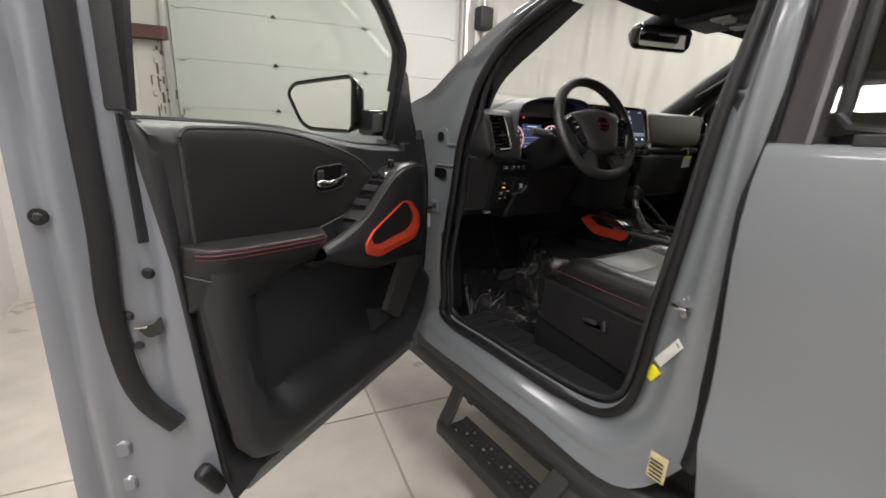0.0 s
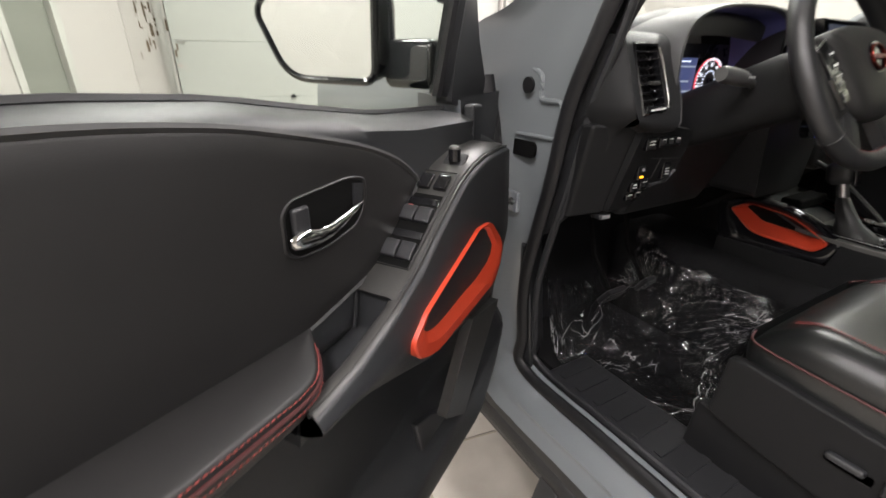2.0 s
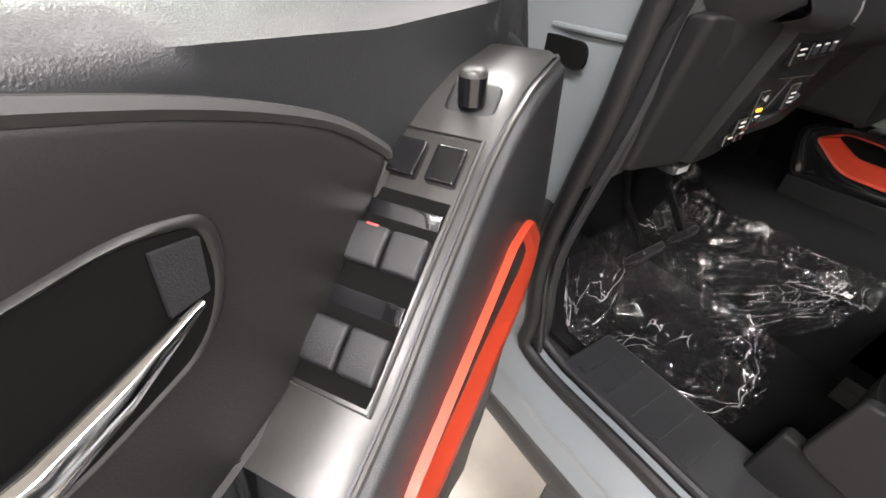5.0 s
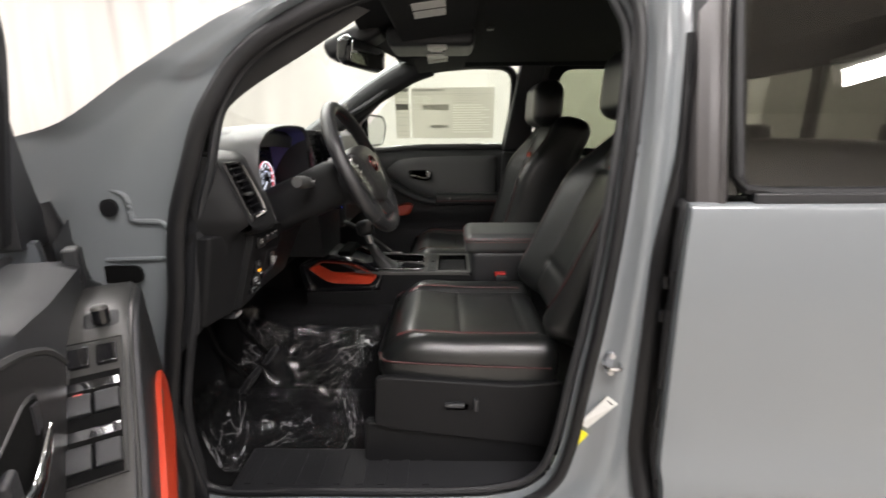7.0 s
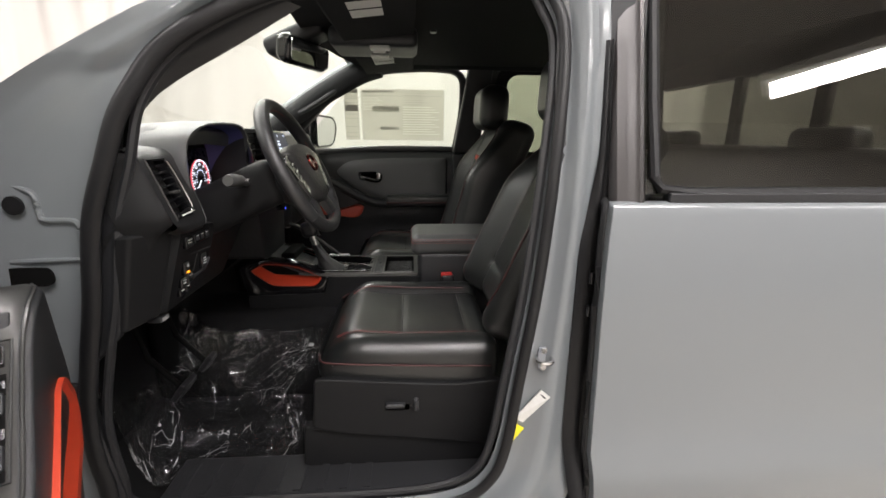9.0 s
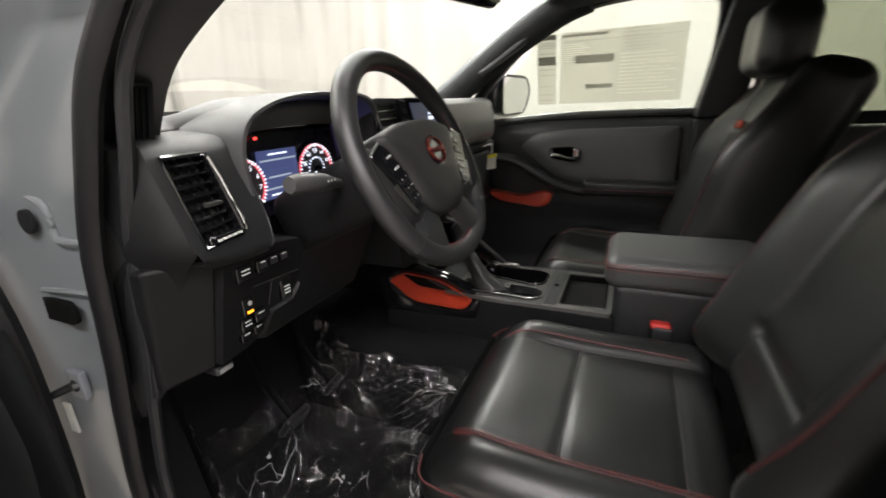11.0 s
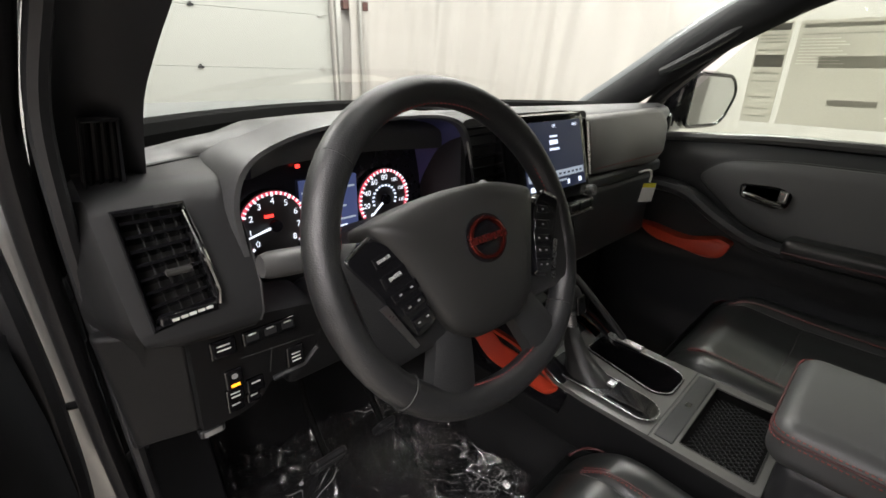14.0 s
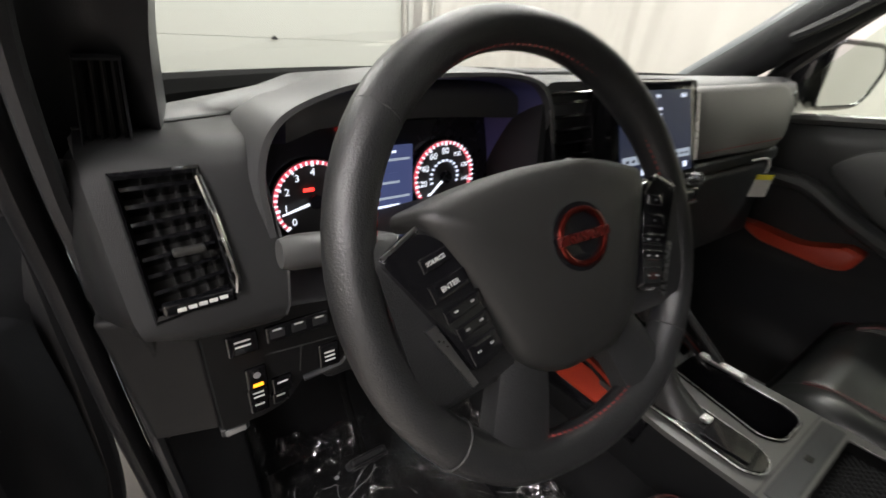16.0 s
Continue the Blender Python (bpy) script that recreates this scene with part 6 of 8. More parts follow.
    sy = lambda z: 0.150 + 0.27 * (z - 1.31)
    scr = rounded([(-0.100, 1.298), (0.138, 1.298), (0.134, 1.462), (-0.096, 1.462)], 0.008, 3)
    part("screen_bezel", loft([[Vector((p.x, sy(p.y) + 0.05, p.y)) for p in scr], [Vector((p.x, sy(p.y) + 0.002, p.y)) for p in scr], [Vector((0.019 + (p.x - 0.019) * 0.98, sy(p.y), 1.38 + (p.y - 1.38) * 0.97)) for p in scr]]), PIANO, t, "gloss black screen bezel", angle=30)
    S = lambda x, z, d=-0.0015: Vector((x, sy(z) + d, z))
    part("touch_screen", prism([S(-0.084, 1.322), S(0.122, 1.322), S(0.119, 1.450), S(-0.081, 1.450)], (0, 0.001, 0)), SCREEN_OFF, t, "lit navy touch screen")
    for x0, x1, z0, z1, m in ((-0.03, 0.05, 1.336, 1.340, SCREEN_PALE), (-0.078, 0.116, 1.345, 1.358, SCREEN_PALE), (0.002, 0.030, 1.408, 1.416, SCREEN_TEXT), (0.000, 0.034, 1.397, 1.401, SCREEN_TEXT), (0.004, 0.030, 1.421, 1.4245, SCREEN_TEXT),
                              (-0.074, -0.058, 1.328, 1.337, SCREEN_TEXT), (-0.03, -0.018, 1.328, 1.337, SCREEN_TEXT), (0.012, 0.022, 1.328, 1.337, SCREEN_TEXT), (0.052, 0.060, 1.328, 1.337, SCREEN_TEXT), (0.094, 0.106, 1.328, 1.337, SCREEN_TEXT)):
        part("screen_item", prism([S(x0, z0, -0.0022), S(x1, z0, -0.0022), S(x1, z1, -0.0022), S(x0, z1, -0.0022)], (0, 0.0005, 0)), m, t)
    for k in range(12):
        part("screen_item", prism([S(-0.07 + 0.0155 * k, 1.3492, -0.0028), S(-0.062 + 0.0155 * k, 1.3492, -0.0028), S(-0.062 + 0.0155 * k, 1.353, -0.0028), S(-0.07 + 0.0155 * k, 1.353, -0.0028)], (0, 0.0004, 0)), SCREEN_OFF, t)
    up = Vector((0, 0.27, 1)).normalized()
    lettering("screen_word", "FM", 0.009, frame_matrix(S(0.020, 1.441, -0.0025), (1, 0, 0), up), SCREEN_TEXT, t)
    lettering("screen_clock", "10:51", 0.009, frame_matrix(S(0.095, 1.441, -0.0025), (1, 0, 0), up), SCREEN_TEXT, t)
    part("volume_knob", disc((0.132, 0.150, 1.303), (0, -1, 0.2), 0.012, 0.016, 20), SATIN_METAL, t, "satin ringed volume knob")
    part("volume_knob", disc((-0.090, 0.150, 1.303), (0, -1, 0.2), 0.012, 0.016, 20), SATIN_METAL, t, "satin ringed tuning knob")
    part("control_strip", rbox((0.02, 0.160, 1.276), (0.24, 0.05, 0.028), 0.006), PIANO, t)
    part("control_edge", box((-0.10, 0.1335, 1.262), (0.14, 0.136, 1.2645)), SATIN_METAL, t)
    for k in range(5):
        part("control_button", rbox((-0.06 + 0.04 * k, 0.138, 1.279), (0.034, 0.012, 0.016), 0.003), PLASTIC, t)
    for x in (-0.05, 0.09):
        part("climate_knob", disc((x, 0.180, 1.215), (0, -1, 0.1), 0.026, 0.020, 24), PIANO, t, "gloss black climate knob")
    part("blue_lamp", box((-0.013, 0.165, 1.190), (-0.003, 0.168, 1.194)), LAMP_BLUE, t, "blue lamp")
    for z in (1.238, 1.222):
        part("amber_lamp", box((0.032, 0.163, z), (0.036, 0.166, z + 0.004)), LAMP_AMBER, t, "amber lamp")
    # passenger's pad, vent, glove box
    pd = rounded([(0.20, 1.448), (0.62, 1.452), (0.655, 1.425), (0.650, 1.325), (0.60, 1.300), (0.22, 1.312)], [0.02, 0.03, 0.03, 0.02, 0.02, 0.02], 4)
    py = lambda z: 0.190 + 0.30 * max(0, z - 1.39) + 0.10 * max(0, 1.33 - z)
    pc = Vector((0.42, 1.378))
    part("passenger_pad", loft([[Vector((p.x, py(p.y) + 0.16, p.y)) for p in pd], [Vector((p.x, py(p.y) + 0.02, p.y)) for p in pd], [Vector((pc.x + (p.x - pc.x) * 0.975, py(p.y) + 0.004, pc.y + (p.y - pc.y) * 0.95)) for p in pd], [Vector((pc.x + (p.x - pc.x) * 0.9, py(p.y), pc.y + (p.y - pc.y) * 0.85)) for p in pd]]), mat("grey_dash_pad", (0.115, 0.112, 0.106), 0.5, 0, 500, 0.1, 0.3, bump_scale=900), t, "grey stitched passenger pad", angle=50)
    stitches("stitching", [(0.225 + 0.01 * k, 0.187, 1.330) for k in range(40)], 0.007, 0.0009, t)
    vent(t, [(0.660, 0.250, 1.446), (0.694, 0.250, 1.446), (0.694, 0.215, 1.325), (0.660, 0.213, 1.325)], 0.020, 7)
    part("vent_block", rbox((0.68, 0.29, 1.385), (0.07, 0.12, 0.14), 0.012), PLASTIC, t)
    part("glove_box", rbox((0.43, 0.29, 1.17), (0.46, 0.16, 0.20), 0.02), PLASTIC, t, "black glove box lid")
    part("dash_ledge", rbox((0.44, 0.265, 1.285), (0.48, 0.12, 0.035), 0.012), PLASTIC_SOFT, t)
    part("dash_core", box((-0.70, 0.36, 1.02), (0.70, 0.60, 1.40)), PLASTIC, t)
    part("under_panel", prism([(0.20, 0.30, 1.06), (0.70, 0.30, 1.06), (0.70, 0.55, 0.85), (0.20, 0.55, 0.85)], (0, 0.02, 0)), CARPET, t)
    return t


dashboard()


# ---- steering wheel ----
def steering_wheel():
    C = Vector((-0.408, 0.0, 1.36))
    N = Vector((-0.02, -0.907, 0.42)).normalized()
    X = Vector((1, 0, 0))
    X = (X - N * X.dot(N)).normalized()
    Y = N.cross(X)
    W = lambda x, y, n=0.0: C + X * x + Y * y + N * n
    t = thing("steering_wheel", C, "black leather steering wheel with red stitching and a plain round badge", "steering wheel")
    R = 0.170
    ring, rad = [], []
    for k in range(72):
        a = 2 * math.pi * k / 72
        flat = 1 - 0.03 * sstep(0.85, 1.0, -math.sin(a))
        ring.append(W(R * math.cos(a), R * flat * math.sin(a)))
        rad.append(0.0165 + 0.0018 * (math.exp(-((a - 0.75) / 0.35) ** 2) + math.exp(-((a - 2.39) / 0.35) ** 2)))
    part("rim", tube(ring, rad, 14, True, 1.0, N), LEATHER_RIM, t, "black leather rim", angle=80)
    for a in (40, 140, 222, 318):
        an = radians(a)
        c, d = W(R * math.cos(an), R * math.sin(an)), (X * math.cos(an) + Y * math.sin(an))
        part("rim_seam", tube([c + 0.0176 * (math.cos(b) * d + math.sin(b) * N) for b in [2 * math.pi * k / 20 for k in range(20)]], 0.0009, 5, True, 1, X.cross(d)), INK_DARK, t)
    stitches("stitching", [W((R - 0.0155) * math.cos(a), (R - 0.0155) * math.sin(a), 0.006) for a in [radians(-30 + 240 * k / 90) for k in range(91)]], 0.006, 0.0009, t)
    stitches("stitching", [W((R - 0.0155) * math.cos(a), (R - 0.0155) * math.sin(a) * 0.97, 0.006) for a in [radians(235 + 70 * k / 30) for k in range(31)]], 0.006, 0.0009, t)
    # airbag cover
    o = rounded([(-0.128, 0.044), (-0.05, 0.062), (0.05, 0.062), (0.112, 0.044), (0.092, -0.005), (0.062, -0.078), (0.035, -0.098), (-0.035, -0.098), (-0.066, -0.078), (-0.098, -0.005)], [0.012, 0.05, 0.05, 0.012, 0.03, 0.02, 0.02, 0.02, 0.02, 0.03], 4)
    loops = [[W(p.x, p.y, -0.03) for p in o], [W(p.x, p.y, 0.008) for p in o]]
    for f, n in ((0.97, 0.016), (0.90, 0.022), (0.7, 0.027), (0.4, 0.029), (0.15, 0.030)):
        loops.append([W(p.x * f, -0.015 + (p.y + 0.015) * f, n) for p in o])
    part("airbag_cover", loft(loops), mat("soft_black_airbag_skin", (0.0165, 0.0165, 0.016), 0.40, 0, 600, 0.12, 0.25, bump_scale=1200), t, "black grained airbag cover", angle=60)
    bz = [W(0.030 * math.cos(a), 0.002 + 0.026 * math.sin(a), 0.0305) for a in [2 * math.pi * k / 40 for k in range(40)]]
    part("badge_dish", loft([[p - N * 0.004 for p in bz], bz]), PIANO, t, "gloss black round badge dish")
    part("badge_ring", tube([W(0.024 * math.cos(a), 0.002 + 0.0205 * math.sin(a), 0.032) for a in [2 * math.pi * k / 40 for k in range(40)]], 0.0024, 8, True, 1, N), mat("dark_red_chrome", (0.16, 0.022, 0.016), 0.2, 0.9, 200, 0.1), t, "dark red bright ring")
    part("badge_bar", rbox(W(0, 0.002, 0.033), (0.056, 0.0075, 0.003), 0.0012, turn=Matrix((X, Y, N)).transposed()), mat("dark_red_bar", (0.12, 0.018, 0.015), 0.25, 0.7, 200, 0.1), t, "dark red bar across the badge")
    # spokes
    for s in (-1, 1):
        sp = [[(s * 0.160, 0.034), (s * 0.146, -0.088)], [(s * 0.135, 0.030), (s * 0.134, -0.086)], [(s * 0.10, 0.022), (s * 0.106, -0.085)], [(s * 0.06, 0.01), (s * 0.066, -0.085)]]
        loops = []
        for (a, b), n in zip(sp, (0.004, 0.002, 0.0, -0.004)):
            loops.append([W(a[0], a[1], n - 0.012), W(a[0], a[1] + 0.003, n), W(a[0], a[1] - 0.008, n + 0.009), W(b[0], b[1] + 0.008, n + 0.009), W(b[0], b[1] - 0.003, n), W(b[0], b[1], n - 0.012)])
        part("spoke", loft(loops), LEATHER_RIM, t, "black leather spoke", angle=60)
        pod = rounded([(s * 0.158, 0.020), (s * 0.128, 0.036), (s * 0.104, 0.020), (s * 0.078, -0.062), (s * 0.106, -0.070), (s * 0.132, -0.020)], [0.006, 0.01, 0.02, 0.008, 0.008, 0.02], 4)
        pc = Vector((s * 0.115, -0.02))
        part("switch_pod", loft([[W(p.x, p.y, 0.004) for p in pod], [W(p.x, p.y, 0.012) for p in pod], [W(pc.x + (p.x - pc.x) * 0.94, pc.y + (p.y - pc.y) * 0.94, 0.016) for p in pod]]), PIANO, t, "gloss black switch pod", angle=30)
        part("pod_edge", tube([W(s * 0.155, 0.020, 0.015), W(s * 0.128, 0.034, 0.0155)], 0.0016, 6), SATIN_METAL, t)
        part("spoke_accent", prism([W(s * 0.136, -0.030, 0.0125), W(s * 0.129, -0.028, 0.0135), W(s * 0.107, -0.074, 0.0135), W(s * 0.111, -0.076, 0.0125)], N * 0.003), SATIN_METAL, t, "satin metal sliver")
        for k, (dx, dy, w, h) in enumerate(((0.120, 0.012, 0.022, 0.010), (0.113, -0.006, 0.030, 0.012), (0.106, -0.022, 0.032, 0.010), (0.101, -0.036, 0.028, 0.010), (0.096, -0.053, 0.026, 0.015))):
            bt = Matrix((X * math.cos(0.25 * -s) + Y * math.sin(0.25 * -s), Y * math.cos(0.25 * -s) - X * math.sin(0.25 * -s), N)).transposed()
            part("wheel_switch", rbox(W(s * dx, dy, 0.0160), (w, h, 0.0022), 0.0008, turn=bt), PIANO, t)
            for q in ((-0.22, 0.22) if k in (2, 3, 4) else ((0.0,) if s > 0 or k > 1 else ())):
                part("switch_mark", rbox(W(s * dx, dy, 0.0173) + bt @ Vector((q * w, 0, 0)), (0.0034, 0.0016, 0.0004), 0.0002, turn=bt), INK, t)
        lg = [[(s * 0.030, -0.085), (s * 0.072, -0.072)], [(s * 0.038, -0.110), (s * 0.085, -0.095)], [(s * 0.048, -0.140), (s * 0.098, -0.120)], [(s * 0.052, -0.162), (s * 0.112, -0.132)]]
        loops = []
        for (a, b), n in zip(lg, (-0.006, -0.002, 0.0, 0.0)):
            loops.append([W(a[0], a[1], n - 0.012), W(a[0], a[1], n + 0.006), W((a[0] * 3 + b[0]) / 4, (a[1] * 3 + b[1]) / 4, n + 0.010), W((a[0] + 3 * b[0]) / 4, (a[1] + 3 * b[1]) / 4, n + 0.010), W(b[0], b[1], n + 0.006), W(b[0], b[1], n - 0.012)])
        part("lower_spoke", loft(loops), LEATHER_RIM, t, "black lower spoke", angle=60)
    lettering("switch_word", "ENTER", 0.0050, frame_matrix(W(-0.113, -0.006, 0.0175), X * 0.97 + Y * 0.24, Y), WHITE_PLASTIC, t)
    lettering("switch_word", "SOURCE", 0.0040, frame_matrix(W(-0.120, 0.012, 0.0175), X * 0.97 + Y * 0.24, Y), WHITE_PLASTIC, t)
    part("rear_cover", loft([[W(0.075 * math.cos(a), -0.02 + 0.075 * math.sin(a), -0.03) for a in [2 * math.pi * k / 24 for k in range(24)]], [W(0.05 * math.cos(a), -0.02 + 0.05 * math.sin(a), -0.075) for a in [2 * math.pi * k / 24 for k in range(24)]]]), PLASTIC, t)


steering_wheel()


# ---- centre console ----
def plate(outer, holes, zf, thick):
    """A flat plate with openings right through it; outlines are 2D, zf gives the height of its top."""
    bm = bmesh.new()
    edges, loops = [], []
    for lp in [outer] + holes:
        vs = [bm.verts.new((p.x, p.y, zf(p.y))) for p in lp]
        loops.append(vs)
        edges += [bm.edges.new((vs[k], vs[(k + 1) % len(vs)])) for k in range(len(vs))]
    bmesh.ops.triangle_fill(bm, use_beauty=True, edges=edges)
    for vs in loops:
        lo = [bm.verts.new(v.co - Vector((0, 0, thick))) for v in vs]
        for k in range(len(vs)):
            m = (k + 1) % len(vs)
            bm.faces.new((vs[k], vs[m], lo[m], lo[k]))
    return bm


def well(outline, z0, z1, shrink=0.94):
    """An open pit with a floor, from its rim down."""
    c = sum(outline, Vector((0, 0))) / len(outline)
    loops = [[Vector((p.x, p.y, z0)) for p in outline], [Vector((c.x + (p.x - c.x) * shrink, c.y + (p.y - c.y) * shrink, z1)) for p in outline]]
    bm = loft(loops, caps=False)
    bm.verts.ensure_lookup_table()
    n = len(outline)
    bm.faces.new([bm.verts[n + k] for k in range(n)])
    return bm


def console():
    t = thing("center_console", (0.045, -0.1, 0.6), "black and grey centre console with shifter, cup holder and tray", "center console")
    CX = 0.045
    zt = lambda y: 0.961 + 0.06 * max(0, y - 0.03)
    # blackened body: the shade around the knee trims is in its colour
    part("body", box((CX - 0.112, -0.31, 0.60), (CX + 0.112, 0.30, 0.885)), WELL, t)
    for s in (-1, 1):
        part("flank", prism([(CX + s * 0.118, 0.30, 0.60), (CX + s * 0.118, -0.31, 0.60), (CX + s * 0.118, -0.31, 0.953), (CX + s * 0.118, 0.014, 0.956), (CX + s * 0.118, 0.030, 0.892), (CX + s * 0.118, 0.30, 0.884)], (s * 0.008, 0, 0)), PLASTIC_DARK, t, "black console flank", bevel=0.002)
    top = rounded([(CX - 0.120, 0.12), (CX + 0.120, 0.12), (CX + 0.127, -0.02), (CX + 0.125, -0.304), (CX - 0.125, -0.304), (CX - 0.127, -0.02)], 0.012)
    gate = rounded([(CX - 0.104, 0.085), (CX - 0.030, 0.085), (CX - 0.038, -0.110), (CX - 0.056, -0.134), (CX - 0.090, -0.136), (CX - 0.106, -0.115)], [0.01, 0.01, 0.02, 0.015, 0.015, 0.02])
    cup = rounded([(CX + 0.024, 0.060), (CX + 0.100, 0.060), (CX + 0.098, -0.098), (CX + 0.082, -0.128), (CX + 0.008, -0.128), (CX - 0.012, -0.102)], [0.012, 0.012, 0.03, 0.03, 0.03, 0.03])
    tray = rounded([(CX - 0.104, -0.182), (CX + 0.102, -0.182), (CX + 0.102, -0.292), (CX - 0.104, -0.292)], 0.008)
    part("top_plate", plate(top, [cup, tray], lambda y: zt(y) + 0.003, 0.010), mat("satin_charcoal_plate", (0.105, 0.104, 0.10), 0.36, 0.3, 400, 0.08), t, "satin charcoal console plate")
    part("cup_well", well(cup, 0.962, 0.890), PIANO, t, "deep dark cup holder")
    part("cup_rim", tube([(p.x, p.y, zt(p.y) + 0.004) for p in cup], 0.0030, 8, True), PIANO, t, "gloss black cup holder rim")
    part("cup_edge", tube([(p.x, p.y, zt(p.y) + 0.0062) for p in cup], 0.0012, 6, True), SATIN_METAL, t)
    part("cup_flap", rbox((CX + 0.106, 0.02, 0.972), (0.020, 0.10, 0.008), 0.003), SATIN_METAL, t, "satin flap beside the cup holder")
    part("shift_gate", prism([(p.x, p.y, zt(p.y) + 0.003) for p in gate], (0, 0, 0.007)), PIANO, t, "gloss black shift gate", bevel=0.003)
    part("gate_edge", tube([(p.x, p.y, zt(p.y) + 0.0085) for p in gate], 0.0013, 6, True), SATIN_METAL, t)
    part("gate_panel", prism([(CX - 0.096, -0.048, 0.972), (CX - 0.044, -0.046, 0.972), (CX - 0.050, -0.112, 0.972), (CX - 0.092, -0.116, 0.972)], (0, 0, 0.003)), PIANO, t, bevel=0.001)
    part("gate_button", rbox((CX - 0.060, -0.040, 0.977), (0.020, 0.014, 0.006), 0.002), SATIN_METAL, t)
    boot = []
    for r, dx, dy, z in ((0.050, 0, -0.004, 0.969), (0.046, 0, 0.004, 0.978), (0.034, 0.002, 0.018, 0.994), (0.028, 0.004, 0.028, 1.004), (0.026, 0.005, 0.034, 1.014), (0.019, 0.008, 0.046, 1.034), (0.013, 0.010, 0.056, 1.056)):
        boot.append([(CX - 0.064 + (r + 0.0022 * math.sin(5 * a + 40 * z)) * 0.72 * math.cos(a) + dx, 0.010 + (r + 0.0022 * math.sin(4 * a + 60 * z)) * math.sin(a) + dy, z) for a in [2 * math.pi * k / 28 for k in range(28)]])
    part("shift_boot", loft(boot), DOOR_LEATHER, t, "black leather shift boot", angle=60)
    part("shift_cap", loft([[(CX - 0.052 + r * 0.8 * math.cos(a), y + r * math.sin(a), z) for a in [2 * math.pi * k / 16 for k in range(16)]] for r, y, z in ((0.012, 0.064, 1.045), (0.014, 0.070, 1.062), (0.013, 0.078, 1.088))]), SATIN_METAL, t, "satin metal collar")
    part("shift_knob", rbox((CX - 0.050, 0.088, 1.112), (0.042, 0.062, 0.060), 0.022, 4, 3, turn=Matrix.Rotation(radians(-14), 3, "X")), LEATHER_RIM, t, "black leather shift knob")
    part("knob_front", rbox((CX - 0.050, 0.055, 1.108), (0.028, 0.008, 0.040), 0.004, turn=Matrix.Rotation(radians(-14), 3, "X")), PIANO, t)
    part("pad_seam", box((CX - 0.124, -0.141, 0.960), (CX + 0.124, -0.139, 0.9655)), INK_DARK, t)
    part("pad_strip", rbox((CX, -0.161, 0.962), (0.232, 0.032, 0.008), 0.003), PLASTIC_SOFT, t)
    part("pad_mark", rbox((CX + 0.004, -0.161, 0.9665), (0.014, 0.010, 0.001), 0.0004), PIANO, t)
    part("tray", well(tray, 0.962, 0.946, 0.985), WELL, t, "black rubber tray mat")
    rib = bmesh.new()
    for i in range(26):
        for s in (-1, 1):
            x = CX - 0.150 + 0.012 * i
            a, b = Vector((x, -0.285)), Vector((x + s * 0.096, -0.189))
            k0, k1 = 0.0, 1.0
            for lo, hi in ((CX - 0.098, CX + 0.096),):
                d = b.x - a.x
                u0, u1 = sorted(((lo - a.x) / d, (hi - a.x) / d))
                k0, k1 = max(k0, u0), min(k1, u1)
            if k1 - k0 > 0.05:
                p, q = a.lerp(b, k0), a.lerp(b, k1)
                tube([(p.x, p.y, 0.9465), (q.x, q.y, 0.9465)], 0.0011, 4, bm=rib)
    part("tray_ribs", rib, RUBBER, t, "diamond ribs of the mat")
    part("tray_rim", tube([(p.x, p.y, zt(p.y) + 0.0035) for p in tray], 0.0014, 6, True), SATIN, t, "satin tray rim")
    # red knee trims on the flank
    for s in (-1, 1):
        o = rounded([(0.286, 0.978), (0.240, 1.004), (0.130, 0.996), (0.036, 0.950), (0.060, 0.918), (0.215, 0.922)], [0.012, 0.02, 0.04, 0.012, 0.02, 0.03], 4)
        i = rounded([(0.258, 0.984), (0.236, 0.997), (0.130, 0.990), (0.066, 0.958), (0.092, 0.950), (0.208, 0.955)], [0.008, 0.01, 0.02, 0.008, 0.01, 0.01], 4)
        K = lambda p, w: Vector((CX + s * (0.116 + w), p.x, p.y))
        part("knee_trim", loft([[K(p, -0.01) for p in o], [K(p, 0.010) for p in o], [K(p.lerp(q, 0.08), 0.012) for p, q in zip(o, i)], [K(p.lerp(q, 0.22), 0.011) for p, q in zip(o, i)], [K(q, -0.020) for q in i], [K(q, -0.030) for q in i]], caps=False), RED, t, "orange-red knee trim", angle=30)
        # shade inside the trim opening, painted on a flat black plate
        part("trim_recess", prism([K(q, -0.026) for q in i], (s * 0.002, 0, 0)), WELL, t)
        shell = rounded([(0.325, 0.99), (0.24, 1.022), (0.12, 1.012), (0.010, 0.955), (0.03, 0.890), (0.30, 0.880)], [0.02, 0.03, 0.05, 0.02, 0.03, 0.03], 4)
        rim = loft([[K(p, -0.03) for p in shell], [K(p, 0.004) for p in shell], [K(p.lerp(q, 0.25), 0.008) for p, q in zip(shell, o)], [K(q, 0.004) for q in o], [K(q, -0.035) for q in o]], caps=False)
        part("knee_pad", rim, PIANO, t, "gloss black surround of the knee trim", angle=50)
    part("grab_rail", tube(smooth_line([(CX + 0.100, 0.20, 1.105), (CX + 0.106, 0.15, 1.080), (CX + 0.110, 0.06, 1.010), (CX + 0.108, 0.015, 0.975)], 4), 0.008, 8), PLASTIC_SOFT, t, "black rail beside the shifter")
    part("stack_joint", prism([(CX - 0.12, 0.24, 1.02), (CX + 0.12, 0.24, 1.02), (CX + 0.12, 0.10, 0.962), (CX - 0.12, 0.10, 0.962)], (0, 0, 0.006)), PLASTIC, t)
    part("storage_slot", rbox((CX + 0.02, 0.17, 1.01), (0.16, 0.05, 0.03), 0.008), WELL, t)
